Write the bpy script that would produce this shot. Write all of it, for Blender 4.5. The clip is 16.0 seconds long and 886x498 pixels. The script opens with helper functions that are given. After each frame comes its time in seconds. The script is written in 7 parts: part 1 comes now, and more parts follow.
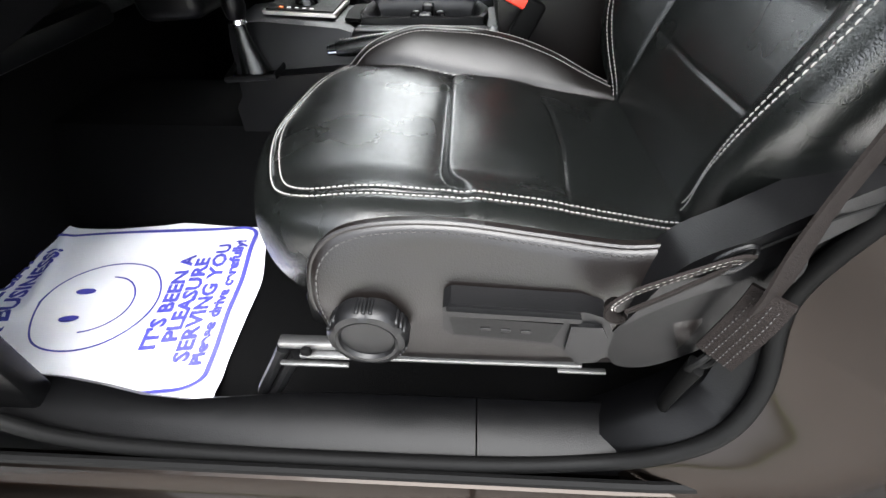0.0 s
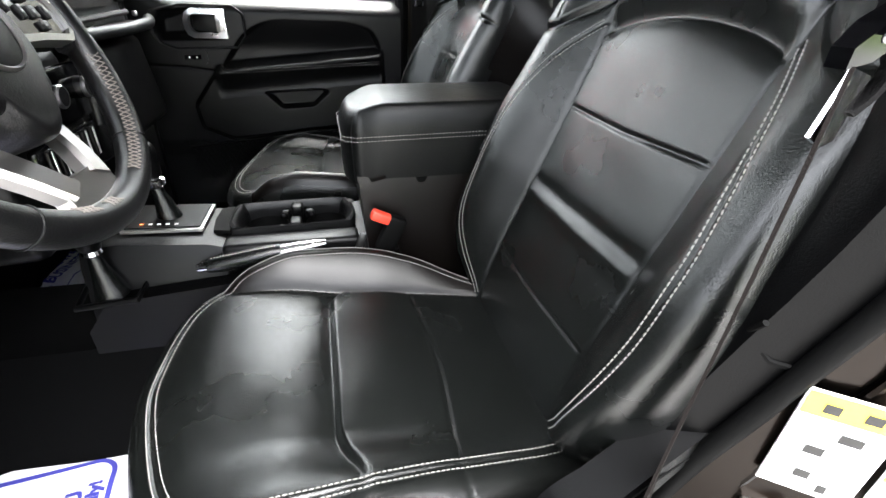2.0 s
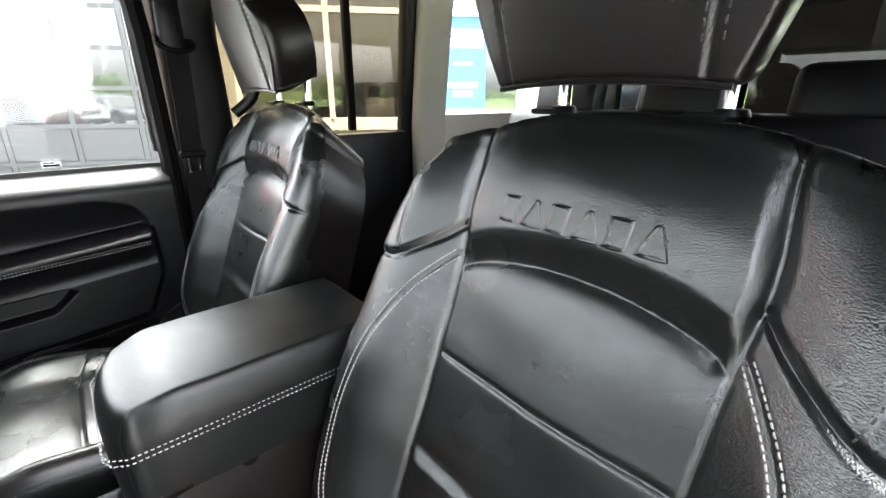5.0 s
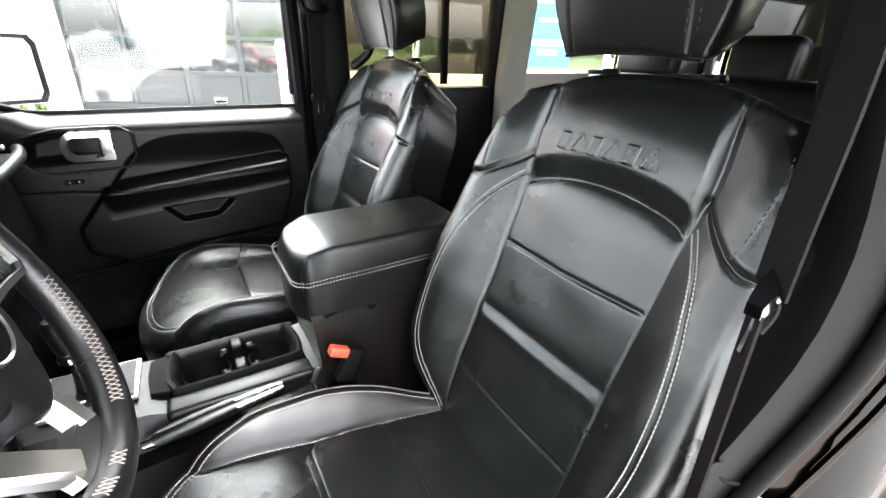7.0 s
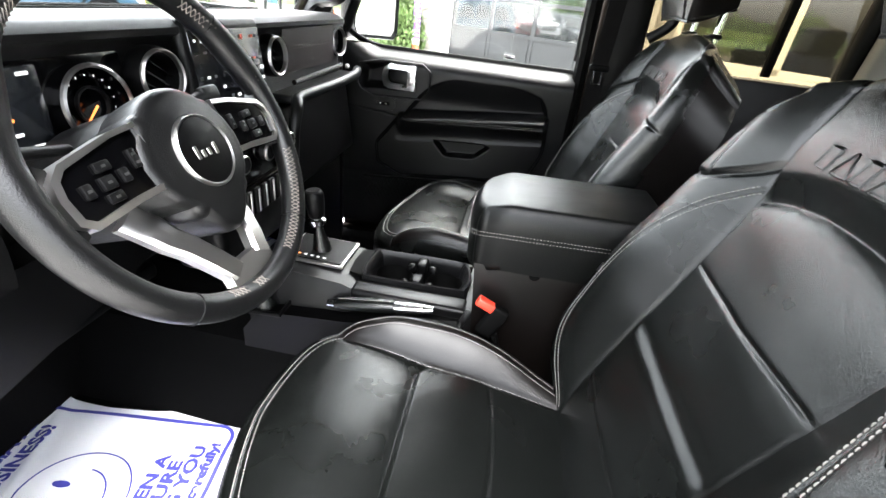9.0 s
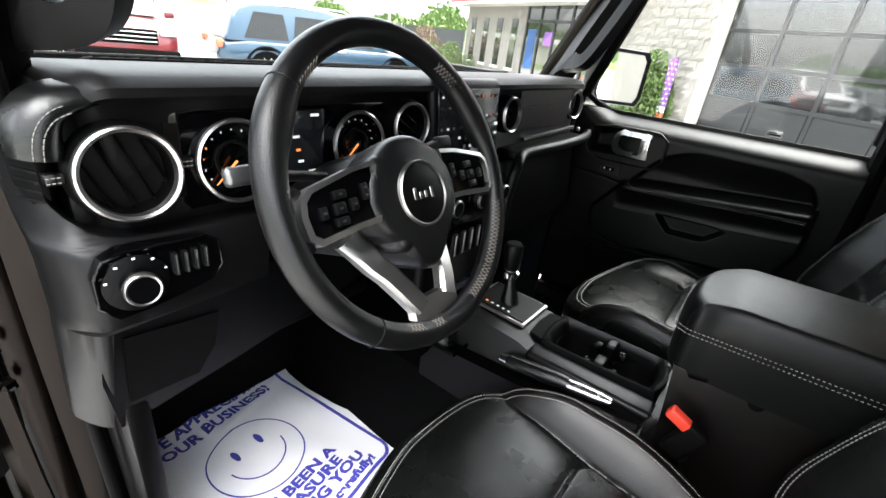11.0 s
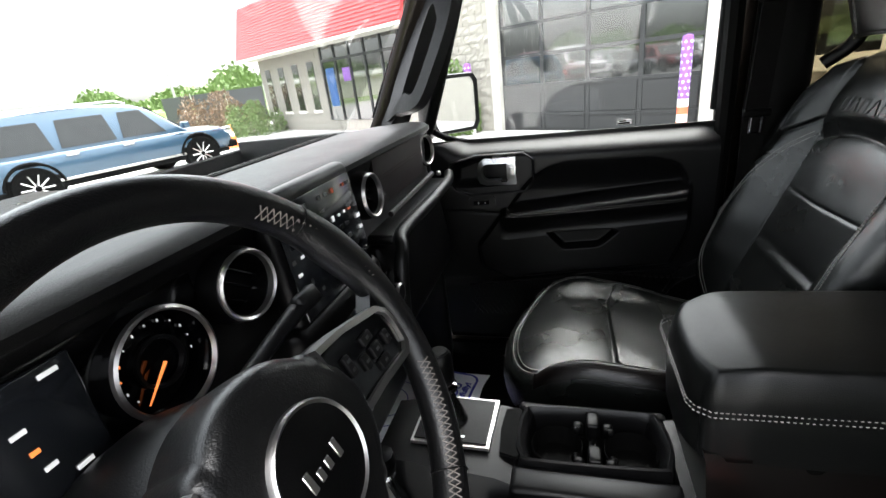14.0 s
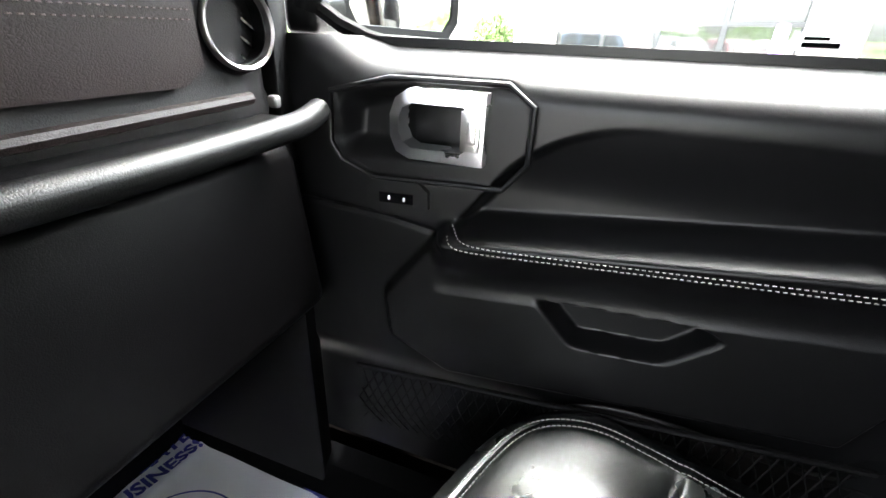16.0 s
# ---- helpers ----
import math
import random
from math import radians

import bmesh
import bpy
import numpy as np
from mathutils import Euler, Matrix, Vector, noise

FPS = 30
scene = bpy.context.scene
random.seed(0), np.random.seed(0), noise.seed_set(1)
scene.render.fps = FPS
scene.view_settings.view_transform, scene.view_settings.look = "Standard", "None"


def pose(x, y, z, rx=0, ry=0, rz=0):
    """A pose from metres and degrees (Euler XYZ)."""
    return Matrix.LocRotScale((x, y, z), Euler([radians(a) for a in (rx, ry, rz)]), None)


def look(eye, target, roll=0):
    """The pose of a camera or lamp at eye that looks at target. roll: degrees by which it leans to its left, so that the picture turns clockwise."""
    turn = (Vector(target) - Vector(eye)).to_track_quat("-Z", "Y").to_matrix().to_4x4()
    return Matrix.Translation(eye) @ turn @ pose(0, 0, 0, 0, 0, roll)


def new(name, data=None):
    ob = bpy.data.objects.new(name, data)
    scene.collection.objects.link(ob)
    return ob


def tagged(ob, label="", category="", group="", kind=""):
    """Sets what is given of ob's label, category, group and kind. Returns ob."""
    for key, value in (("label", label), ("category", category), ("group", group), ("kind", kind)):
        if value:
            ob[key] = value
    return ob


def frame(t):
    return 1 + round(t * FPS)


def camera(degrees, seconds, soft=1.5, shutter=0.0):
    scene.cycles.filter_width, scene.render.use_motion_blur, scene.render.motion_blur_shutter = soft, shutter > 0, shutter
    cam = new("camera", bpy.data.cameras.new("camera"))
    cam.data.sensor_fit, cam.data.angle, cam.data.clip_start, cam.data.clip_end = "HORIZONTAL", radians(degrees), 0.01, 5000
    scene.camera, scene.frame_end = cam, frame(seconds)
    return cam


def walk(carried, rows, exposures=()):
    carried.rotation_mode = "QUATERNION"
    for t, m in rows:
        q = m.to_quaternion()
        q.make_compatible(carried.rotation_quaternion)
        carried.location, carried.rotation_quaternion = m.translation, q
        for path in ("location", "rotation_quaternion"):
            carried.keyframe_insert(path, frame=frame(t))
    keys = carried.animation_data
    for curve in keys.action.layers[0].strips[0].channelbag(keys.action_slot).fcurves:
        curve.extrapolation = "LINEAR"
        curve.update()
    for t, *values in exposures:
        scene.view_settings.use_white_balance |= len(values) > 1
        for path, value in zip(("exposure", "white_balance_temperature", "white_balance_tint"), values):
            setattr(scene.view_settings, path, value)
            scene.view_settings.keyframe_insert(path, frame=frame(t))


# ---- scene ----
cam = camera(89.8, 16.0)
PATH = [
    (0, (0.1647, -0.0440, 1.1551), (0.0853, 1.4459, -0.1768), -0.50),
    (0.5, (0.1647, -0.0410, 1.1551), (0.0847, 1.4250, -0.2029), -1.03),
    (1, (0.1664, -0.0400, 1.1602), (0.0820, 1.4156, -0.2087), -1.81),
    (1.5, (0.1663, -0.0350, 1.2003), (0.1653, 1.5015, -0.0800), -0.40),
    (2, (0.1600, 0.0200, 1.3230), (0.6250, 1.6980, 0.3400), 2.70),
    (2.5, (0.1999, 0.1220, 1.4203), (1.0969, 1.7389, 0.6583), 0.27),
    (3, (0.2326, 0.2190, 1.4651), (1.3897, 1.7098, 0.8028), -0.06),
    (3.5, (0.2580, 0.2680, 1.4574), (1.4495, 1.7619, 0.8670), 0.58),
    (3.7, (0.2640, 0.2870, 1.4577), (1.4762, 1.7601, 0.8573), 0.36),
    (5.8, (0.1639, 0.1960, 1.4765), (1.3519, 1.6548, 0.7979), -0.70),
    (6, (0.1492, 0.1470, 1.4708), (1.2375, 1.6779, 0.7838), -0.47),
    (6.5, (0.1040, 0.0880, 1.4734), (1.0677, 1.6688, 0.7169), 0.60),
    (7, (0.0606, 0.0780, 1.4781), (1.0043, 1.6426, 0.6646), 1.65),
    (7.5, (0.0744, 0.0830, 1.4648), (0.9020, 1.6830, 0.5959), 2.89),
    (8, (0.1537, 0.0560, 1.4610), (0.6497, 1.7690, 0.5557), 6.86),
    (8.5, (0.2159, 0.0330, 1.4582), (0.3297, 1.7901, 0.5098), 8.71),
    (9, (0.2167, 0.0500, 1.4613), (0.0423, 1.7894, 0.4896), 7.20),
    (9.5, (0.2013, 0.0820, 1.4505), (-0.1948, 1.8099, 0.5245), 7.28),
    (10, (0.2211, 0.0860, 1.4555), (-0.4710, 1.7333, 0.5569), 8.26),
    (10.2, (0.2238, 0.0880, 1.4596), (-0.5732, 1.6803, 0.5490), 8.18),
    (12.3, (0.2037, 0.0650, 1.4616), (-0.9830, 1.4830, 0.6994), 5.86),
    (12.5, (0.2118, 0.0640, 1.4600), (-0.9988, 1.4627, 0.6998), 5.32),
    (13, (0.2024, 0.0600, 1.4675), (-1.0056, 1.4511, 0.6892), 3.42),
    (13.5, (0.1350, 0.1480, 1.4540), (-0.8458, 1.7198, 0.7007), -3.48),
    (14, (0.0512, 0.3030, 1.5057), (-0.4899, 2.0803, 0.7652), -7.03),
    (14.5, (0.0072, 0.5840, 1.5044), (-0.1888, 2.4275, 0.7539), -6.19),
    (15, (0.0298, 0.9470, 1.3784), (-0.3872, 2.7524, 0.6257), -0.06),
    (15.5, (0.0435, 1.0690, 1.3461), (-0.4112, 2.8180, 0.4891), 0.79),
    (16, (0.0366, 1.0530, 1.3247), (-0.5712, 2.7447, 0.4478), 2.31),
]
walk(cam, [(t, look(eye, target, roll)) for t, eye, target, roll in PATH],
     exposures=[(0, 3.8), (0.5, 3.9), (1.6, 3.85), (2.8, 4.2), (6, 4.8), (8, 4.55), (10, 3.75), (12.3, 2.5), (13.2, 2.6), (14.0, 3.0), (14.5, 2.5), (15, 2.4), (15.4, 4.5), (16, 5.4)])

# ---------------------------------------------------------------- light
world = bpy.data.worlds.new("sky")
scene.world = world
world.use_nodes = True
wn = world.node_tree.nodes
sky = wn.new("ShaderNodeTexSky")
sky.sky_type, sky.sun_disc = "NISHITA", False
sky.sun_elevation, sky.sun_rotation = radians(65), radians(8)
sky.air_density, sky.dust_density, sky.ozone_density = 1.0, 4.0, 1.0
pale = wn.new("ShaderNodeHueSaturation")            # thin white overcast
pale.inputs["Saturation"].default_value, pale.inputs["Value"].default_value = 0.22, 1.1
world.node_tree.links.new(sky.outputs[0], pale.inputs["Color"])
dome, axis_z, rise, shade = wn.new("ShaderNodeTexCoord"), wn.new("ShaderNodeSeparateXYZ"), wn.new("ShaderNodeMapRange"), wn.new("ShaderNodeVectorMath")
rise.inputs["From Min"].default_value, rise.inputs["From Max"].default_value = 0.0, 1.0
rise.inputs["To Min"].default_value, rise.inputs["To Max"].default_value = 0.80, 2.0      # an overcast dome is brightest overhead
shade.operation = "SCALE"
world.node_tree.links.new(dome.outputs["Generated"], axis_z.inputs[0])
world.node_tree.links.new(axis_z.outputs["Z"], rise.inputs["Value"])
world.node_tree.links.new(pale.outputs[0], shade.inputs[0])
world.node_tree.links.new(rise.outputs[0], shade.inputs["Scale"])
world.node_tree.links.new(shade.outputs[0], wn["Background"].inputs[0])
wn["Background"].inputs[1].default_value = 0.15
sun = new("sun", bpy.data.lights.new("sun", "SUN"))
sun.data.energy, sun.data.angle, sun.data.color = 1.4, radians(50), (1.0, 0.985, 0.96)
sun.matrix_world = look((0.6, -4.3, 9.3), (0, 0, 0))


# ---------------------------------------------------------------- materials
def material(name, colour, rough=0.5, metal=0.0, grain=0.0, scale=200.0, vary=0.15, vary_scale=6.0, coat=0.0, spec=0.5, even=1.0, kind="noise", sheen=0.0, emit=0.0):
    """A procedural surface: colour varied at two scales, roughness varied, fine relief."""
    m = bpy.data.materials.new(name)
    m.use_nodes = True
    n, l = m.node_tree.nodes, m.node_tree.links
    b = n["Principled BSDF"]
    co = n.new("ShaderNodeTexCoord")
    big = n.new("ShaderNodeTexNoise")
    big.inputs["Scale"].default_value, big.inputs["Detail"].default_value = vary_scale, 6
    l.new(co.outputs["Object"], big.inputs["Vector"])
    ramp = n.new("ShaderNodeMix")
    ramp.data_type = "RGBA"
    lo, hi = [c * (1 - vary) for c in colour], [min(1, c * (1 + vary)) for c in colour]
    ramp.inputs[6].default_value, ramp.inputs[7].default_value = (*lo, 1), (*hi, 1)
    l.new(big.outputs[0], ramp.inputs[0])
    l.new(ramp.outputs[2], b.inputs["Base Color"])
    rr = n.new("ShaderNodeMapRange")
    rr.inputs[3].default_value, rr.inputs[4].default_value = max(0.02, rough * (1 - 0.18 * even)), min(1, rough * (1 + 0.2 * even))
    l.new(big.outputs[0], rr.inputs[0])
    l.new(rr.outputs[0], b.inputs["Roughness"])
    b.inputs["Metallic"].default_value = metal
    b.inputs["Specular IOR Level"].default_value = spec
    b.inputs["Coat Weight"].default_value, b.inputs["Coat Roughness"].default_value = coat, 0.08
    b.inputs["Sheen Weight"].default_value = sheen
    if emit:
        l.new(ramp.outputs[2], b.inputs["Emission Color"])
        b.inputs["Emission Strength"].default_value = emit
    if grain:
        bump = n.new("ShaderNodeBump")
        bump.inputs["Strength"].default_value, bump.inputs["Distance"].default_value = grain, 0.002
        if kind == "leather":
            v = n.new("ShaderNodeTexVoronoi")
            v.feature = "DISTANCE_TO_EDGE"
            v.inputs["Scale"].default_value = scale
            warp = n.new("ShaderNodeTexNoise")
            warp.inputs["Scale"].default_value, warp.inputs["Detail"].default_value = 60, 4
            l.new(co.outputs["Object"], warp.inputs["Vector"])
            mixv = n.new("ShaderNodeMix")
            mixv.data_type = "VECTOR"
            mixv.inputs[0].default_value = 0.012
            l.new(co.outputs["Object"], mixv.inputs[4])
            l.new(warp.outputs[1], mixv.inputs[5])
            l.new(mixv.outputs[1], v.inputs["Vector"])
            wr = n.new("ShaderNodeTexNoise")
            wr.inputs["Scale"].default_value, wr.inputs["Detail"].default_value, wr.inputs["Roughness"].default_value = 28, 5, 0.6
            l.new(co.outputs["Object"], wr.inputs["Vector"])
            mr = n.new("ShaderNodeMapRange")
            mr.inputs[2].default_value = 0.25
            l.new(v.outputs["Distance"], mr.inputs[0])
            ad = n.new("ShaderNodeMath")
            ad.operation = "MULTIPLY_ADD"
            ad.inputs[1].default_value = 0.6
            l.new(wr.outputs[0], ad.inputs[0])
            l.new(mr.outputs[0], ad.inputs[2])
            l.new(ad.outputs[0], bump.inputs["Height"])
        else:
            f = n.new("ShaderNodeTexNoise")
            f.inputs["Scale"].default_value, f.inputs["Detail"].default_value = scale, 3
            l.new(co.outputs["Object"], f.inputs["Vector"])
            l.new(f.outputs[0], bump.inputs["Height"])
        l.new(bump.outputs[0], b.inputs["Normal"])
    return m


def glass(name, tint, gloss=0.02):
    """A thin pane: clear or tinted, with a glancing gloss."""
    m = bpy.data.materials.new(name)
    m.use_nodes = True
    n, l = m.node_tree.nodes, m.node_tree.links
    n.remove(n["Principled BSDF"])
    t, g, f, mix = n.new("ShaderNodeBsdfTransparent"), n.new("ShaderNodeBsdfGlossy"), n.new("ShaderNodeLayerWeight"), n.new("ShaderNodeMixShader")
    t.inputs[0].default_value = (*tint, 1)
    g.inputs["Roughness"].default_value = gloss
    f.inputs[0].default_value = 0.5
    p, q = n.new("ShaderNodeMath"), n.new("ShaderNodeMath")
    p.operation, q.operation = "POWER", "MULTIPLY_ADD"
    p.inputs[1].default_value, q.inputs[1].default_value, q.inputs[2].default_value = 5.0, 0.85, 0.035
    l.new(f.outputs["Facing"], p.inputs[0])
    l.new(p.outputs[0], q.inputs[0])
    l.new(q.outputs[0], mix.inputs[0])
    l.new(t.outputs[0], mix.inputs[1])
    l.new(g.outputs[0], mix.inputs[2])
    l.new(mix.outputs[0], n["Material Output"].inputs[0])
    return m


LEATHER = material("black_leather", (0.0026, 0.0030, 0.0028), 0.27, grain=0.12, scale=460, vary=0.2, vary_scale=9, kind="leather", spec=0.46, even=0.3)
ARMREST = material("armrest_leather", (0.0028, 0.0030, 0.0029), 0.33, grain=0.12, scale=460, vary=0.2, vary_scale=9, kind="leather", spec=0.20, even=0.3)
# vinyl of valance and bin; also the shaded tone of the backrest's flanks
LEATHER_SIDE = material("charcoal_vinyl_and_shaded_leather", (0.0025, 0.0019, 0.0017), 0.31, grain=0.08, scale=380, vary=0.2, kind="leather", spec=0.28, even=0.3)
BROWN = material("dark_brown_leather", (0.0055, 0.0030, 0.0028), 0.42, grain=0.15, scale=420, vary=0.2, kind="leather", spec=0.2)
RIM = material("wheel_leather", (0.0024, 0.0024, 0.0026), 0.33, grain=0.12, scale=450, vary=0.2, kind="leather", spec=0.36)
PLASTIC = material("black_plastic", (0.0010, 0.0010, 0.0011), 0.36, grain=0.16, scale=900, vary=0.2, spec=0.13)
DOORTRIM = material("door_trim_vinyl", (0.0017, 0.0017, 0.0019), 0.37, grain=0.10, scale=800, vary=0.12, spec=0.17, even=0.3)
PLASTIC_GREY = material("charcoal_plastic", (0.0019, 0.0019, 0.0021), 0.36, grain=0.16, scale=900, vary=0.15, spec=0.20)
DASH_TOP = material("dashboard_top", (0.0024, 0.0023, 0.0024), 0.48, grain=0.2, scale=700, vary=0.15, spec=0.18)
GLOSS = material("gloss_black", (0.0008, 0.0008, 0.0010), 0.10, vary=0.1, spec=0.35)
RUBBER = material("rubber", (0.0016, 0.0016, 0.0016), 0.6, grain=0.1, scale=300, spec=0.05)
CARPET = material("black_carpet", (0.0012, 0.0012, 0.0013), 0.95, grain=0.9, scale=900, vary=0.35, vary_scale=60, spec=0.05)
PAINT = material("grey_metallic_paint", (0.0110, 0.0088, 0.0075), 0.28, metal=1.0, vary=0.10, coat=0.13, grain=0.02, scale=1500, even=0.4)
PAINT.node_tree.nodes["Principled BSDF"].inputs["Specular Tint"].default_value = (0.30, 0.28, 0.26, 1)
CHROME = material("chrome", (0.82, 0.82, 0.83), 0.10, metal=1.0, vary=0.05)
SATIN = material("satin_silver", (0.44, 0.43, 0.42), 0.30, metal=1.0, vary=0.06)
SATIN_CHROME = material("satin_chrome", (0.55, 0.55, 0.56), 0.27, metal=1.0, vary=0.04)
STEEL = material("bare_steel", (0.16, 0.16, 0.16), 0.42, metal=1.0, vary=0.12, vary_scale=40)
STITCH_DIM = material("dim_thread", (0.010, 0.009, 0.0085), 0.8, vary=0.2, vary_scale=200)
STITCH = material("grey_thread", (0.19, 0.18, 0.17), 0.8, vary=0.2, vary_scale=200)
LACE = material("lacing_cord", (0.105, 0.092, 0.082), 0.8, vary=0.2, vary_scale=200)
STITCH_TAN = material("dull_thread", (0.055, 0.042, 0.038), 0.8, vary=0.2, vary_scale=200)
RED = material("red_plastic", (0.62, 0.045, 0.025), 0.35, vary=0.08)
BELT = material("grey_webbing", (0.0045, 0.0043, 0.0044), 0.75, grain=0.6, scale=700, vary=0.2, vary_scale=90, spec=0.04)
BELT_TAN = material("taupe_webbing", (0.0058, 0.0046, 0.0042), 0.75, grain=0.6, scale=700, vary=0.2, vary_scale=90, spec=0.06)
PAPER = material("white_paper", (0.80, 0.80, 0.82), 0.75, grain=0.08, scale=25, vary=0.03, vary_scale=5)
INK = material("blue_ink", (0.045, 0.045, 0.30), 0.7, vary=0.12, vary_scale=30)
HEADLINER = material("light_headliner", (0.26, 0.245, 0.215), 0.9, grain=0.15, scale=900, vary=0.06)
ROOFCLOTH = material("dark_headliner", (0.02, 0.02, 0.02), 0.9, grain=0.15, scale=900, vary=0.06, spec=0.1)
SILL = material("sill_plastic", (0.0007, 0.0007, 0.0008), 0.36, grain=0.09, scale=420, vary=0.2, kind="leather", spec=0.08, even=0.5)
CLEAR = glass("clear_glass", (0.93, 0.95, 0.94))
TINTED = glass("tinted_glass", (0.42, 0.385, 0.31))
LIMO = glass("dark_privacy_glass", (0.045, 0.045, 0.042))
MIRROR = material("mirror_glass", (0.85, 0.86, 0.86), 0.03, metal=1.0, vary=0.02)
WHITE_INK = material("white_print", (0.75, 0.75, 0.75), 0.6, vary=0.05, emit=0.06)
ORANGE = material("orange_needle", (0.9, 0.22, 0.05), 0.5, vary=0.05, emit=0.15)
SCREEN = material("screen_glass", (0.008, 0.009, 0.011), 0.15, vary=0.2, coat=0.4)
STICKER = material("white_sticker", (0.75, 0.74, 0.72), 0.5, vary=0.04)
YELLOW = material("yellow_sticker", (0.80, 0.52, 0.03), 0.5, vary=0.05)
ASPHALT = material("concrete_lot", (0.27, 0.265, 0.255), 0.9, grain=0.5, scale=60, vary=0.25, vary_scale=0.6)
BLOCK = material("split_face_block", (0.23, 0.215, 0.19), 0.92, grain=1.0, scale=35, vary=0.28, vary_scale=9)
TRIMWHITE = material("cream_trim_paint", (0.62, 0.60, 0.54), 0.6, vary=0.05)
DOORGREY = material("charcoal_door_paint", (0.011, 0.0113, 0.012), 0.5, vary=0.08)
CREAM = material("cream_paint", (0.40, 0.385, 0.35), 0.6, vary=0.12, vary_scale=3)
WINDOW = material("reflective_window", (0.012, 0.013, 0.013), 0.03, vary=0.0, spec=1.0, coat=1.0)
ROOFRED = material("red_metal_roof", (0.52, 0.055, 0.06), 0.45, vary=0.08, vary_scale=1.5)
LEAF = material("green_leaves", (0.075, 0.12, 0.03), 0.7, vary=0.45, vary_scale=3)
LEAF_RED = material("reddish_leaves", (0.10, 0.06, 0.03), 0.7, vary=0.45, vary_scale=3)
GRASS = material("grass", (0.10, 0.15, 0.035), 0.9, vary=0.35, vary_scale=1)
CARGLASS = material("car_window", (0.018, 0.019, 0.019), 0.08, vary=0.3, spec=0.35)
BARK = material("bark", (0.09, 0.07, 0.055), 0.9, grain=0.5, scale=40)
GREYCAR = material("grey_car_paint", (0.09, 0.095, 0.10), 0.3, metal=0.3, vary=0.05, coat=0.8)
BLUECAR = material("blue_car_paint", (0.016, 0.046, 0.080), 0.3, metal=0.3, vary=0.05, coat=0.8)
REDCAR = material("red_car_paint", (0.13, 0.007, 0.010), 0.3, metal=0.2, vary=0.05, coat=0.8)
WHITECAR = material("white_car_paint", (0.7, 0.7, 0.7), 0.3, vary=0.03, coat=0.8)
PURPLE = material("violet_wrap", (0.17, 0.06, 0.30), 0.5, vary=0.08)
WHITEWRAP = material("white_wrap", (0.78, 0.77, 0.76), 0.5, vary=0.04)
REDWRAP = material("red_wrap", (0.72, 0.13, 0.06), 0.5, vary=0.06)
CONE = material("orange_cone", (0.8, 0.2, 0.03), 0.55, vary=0.08)
FENCE = material("dark_fence_screen", (0.03, 0.032, 0.034), 0.85, vary=0.2)
SIGNBLUE = material("blue_sign", (0.010, 0.065, 0.21), 0.5, vary=0.06)


# ---------------------------------------------------------------- mesh tools
ORG = {}


def thing(name, loc, label, category, group="", kind=""):
    """An Empty at the base of a thing; its parts are built in world places."""
    ob = new(name)
    ob.location = loc
    ob.empty_display_size = 0.05
    ORG[ob.name] = Vector(loc)
    return tagged(ob, label, category, group, kind)


def part(name, bm, mat, parent=None, label="", sharp=38):
    """Links a bmesh, built in world places, as one mesh under a thing or a part."""
    me = bpy.data.meshes.new(name)
    org = ORG[parent.name] if parent else Vector()
    bmesh.ops.translate(bm, verts=bm.verts, vec=-org)
    bmesh.ops.recalc_face_normals(bm, faces=bm.faces)
    for f in bm.faces:
        f.smooth = True
    bm.to_mesh(me)
    bm.free()
    me.set_sharp_from_angle(angle=radians(sharp))
    for m in mat if isinstance(mat, (list, tuple)) else [mat]:
        me.materials.append(m)
    ob = new(name, me)
    ob.parent = parent
    ORG[ob.name] = org
    if label:
        ob["label"] = label
    if name in ("stitching", "lacing"):
        tagged(ob, label, kind="stuff")
    return ob


def bevelled(bm, width, seg=2, angle=30):
    edges = [e for e in bm.edges if len(e.link_faces) == 2 and e.calc_face_angle(0) > radians(angle)]
    if width > 0 and edges:
        bmesh.ops.bevel(bm, geom=edges, offset=width, segments=seg, profile=0.5, affect="EDGES", clamp_overlap=True)
    return bm


def box(c, size, bev=0.003, seg=2, rot=(0, 0, 0)):
    bm = bmesh.new()
    bmesh.ops.create_cube(bm, size=1, matrix=Matrix.Diagonal((*size, 1)))
    bevelled(bm, bev, seg)
    bmesh.ops.transform(bm, matrix=pose(*c, *rot), verts=bm.verts)
    return bm


def merge(*bms):
    out = bmesh.new()
    for b in bms:
        me = bpy.data.meshes.new("tmp")
        b.to_mesh(me)
        b.free()
        out.from_mesh(me)
        bpy.data.meshes.remove(me)
    return out


def loft(rings, closed=True, caps=True):
    bm = bmesh.new()
    vs = [[bm.verts.new(p) for p in r] for r in rings]
    n = len(rings[0])
    for a, b in zip(vs, vs[1:]):
        for k in range(n if closed else n - 1):
            bm.faces.new((a[k], a[(k + 1) % n], b[(k + 1) % n], b[k]))
    if caps and closed:
        bm.faces.new(vs[0][::-1])
        bm.faces.new(vs[-1])
    return bm


def prism(pts, put, h0, h1, bev=0.003, seg=2):
    """A polygon (a, b) raised from h0 to h1; put(a, b, h) gives the place."""
    bm = loft([[put(a, b, h0) for a, b in pts], [put(a, b, h1) for a, b in pts]])
    return bevelled(bm, bev, seg)


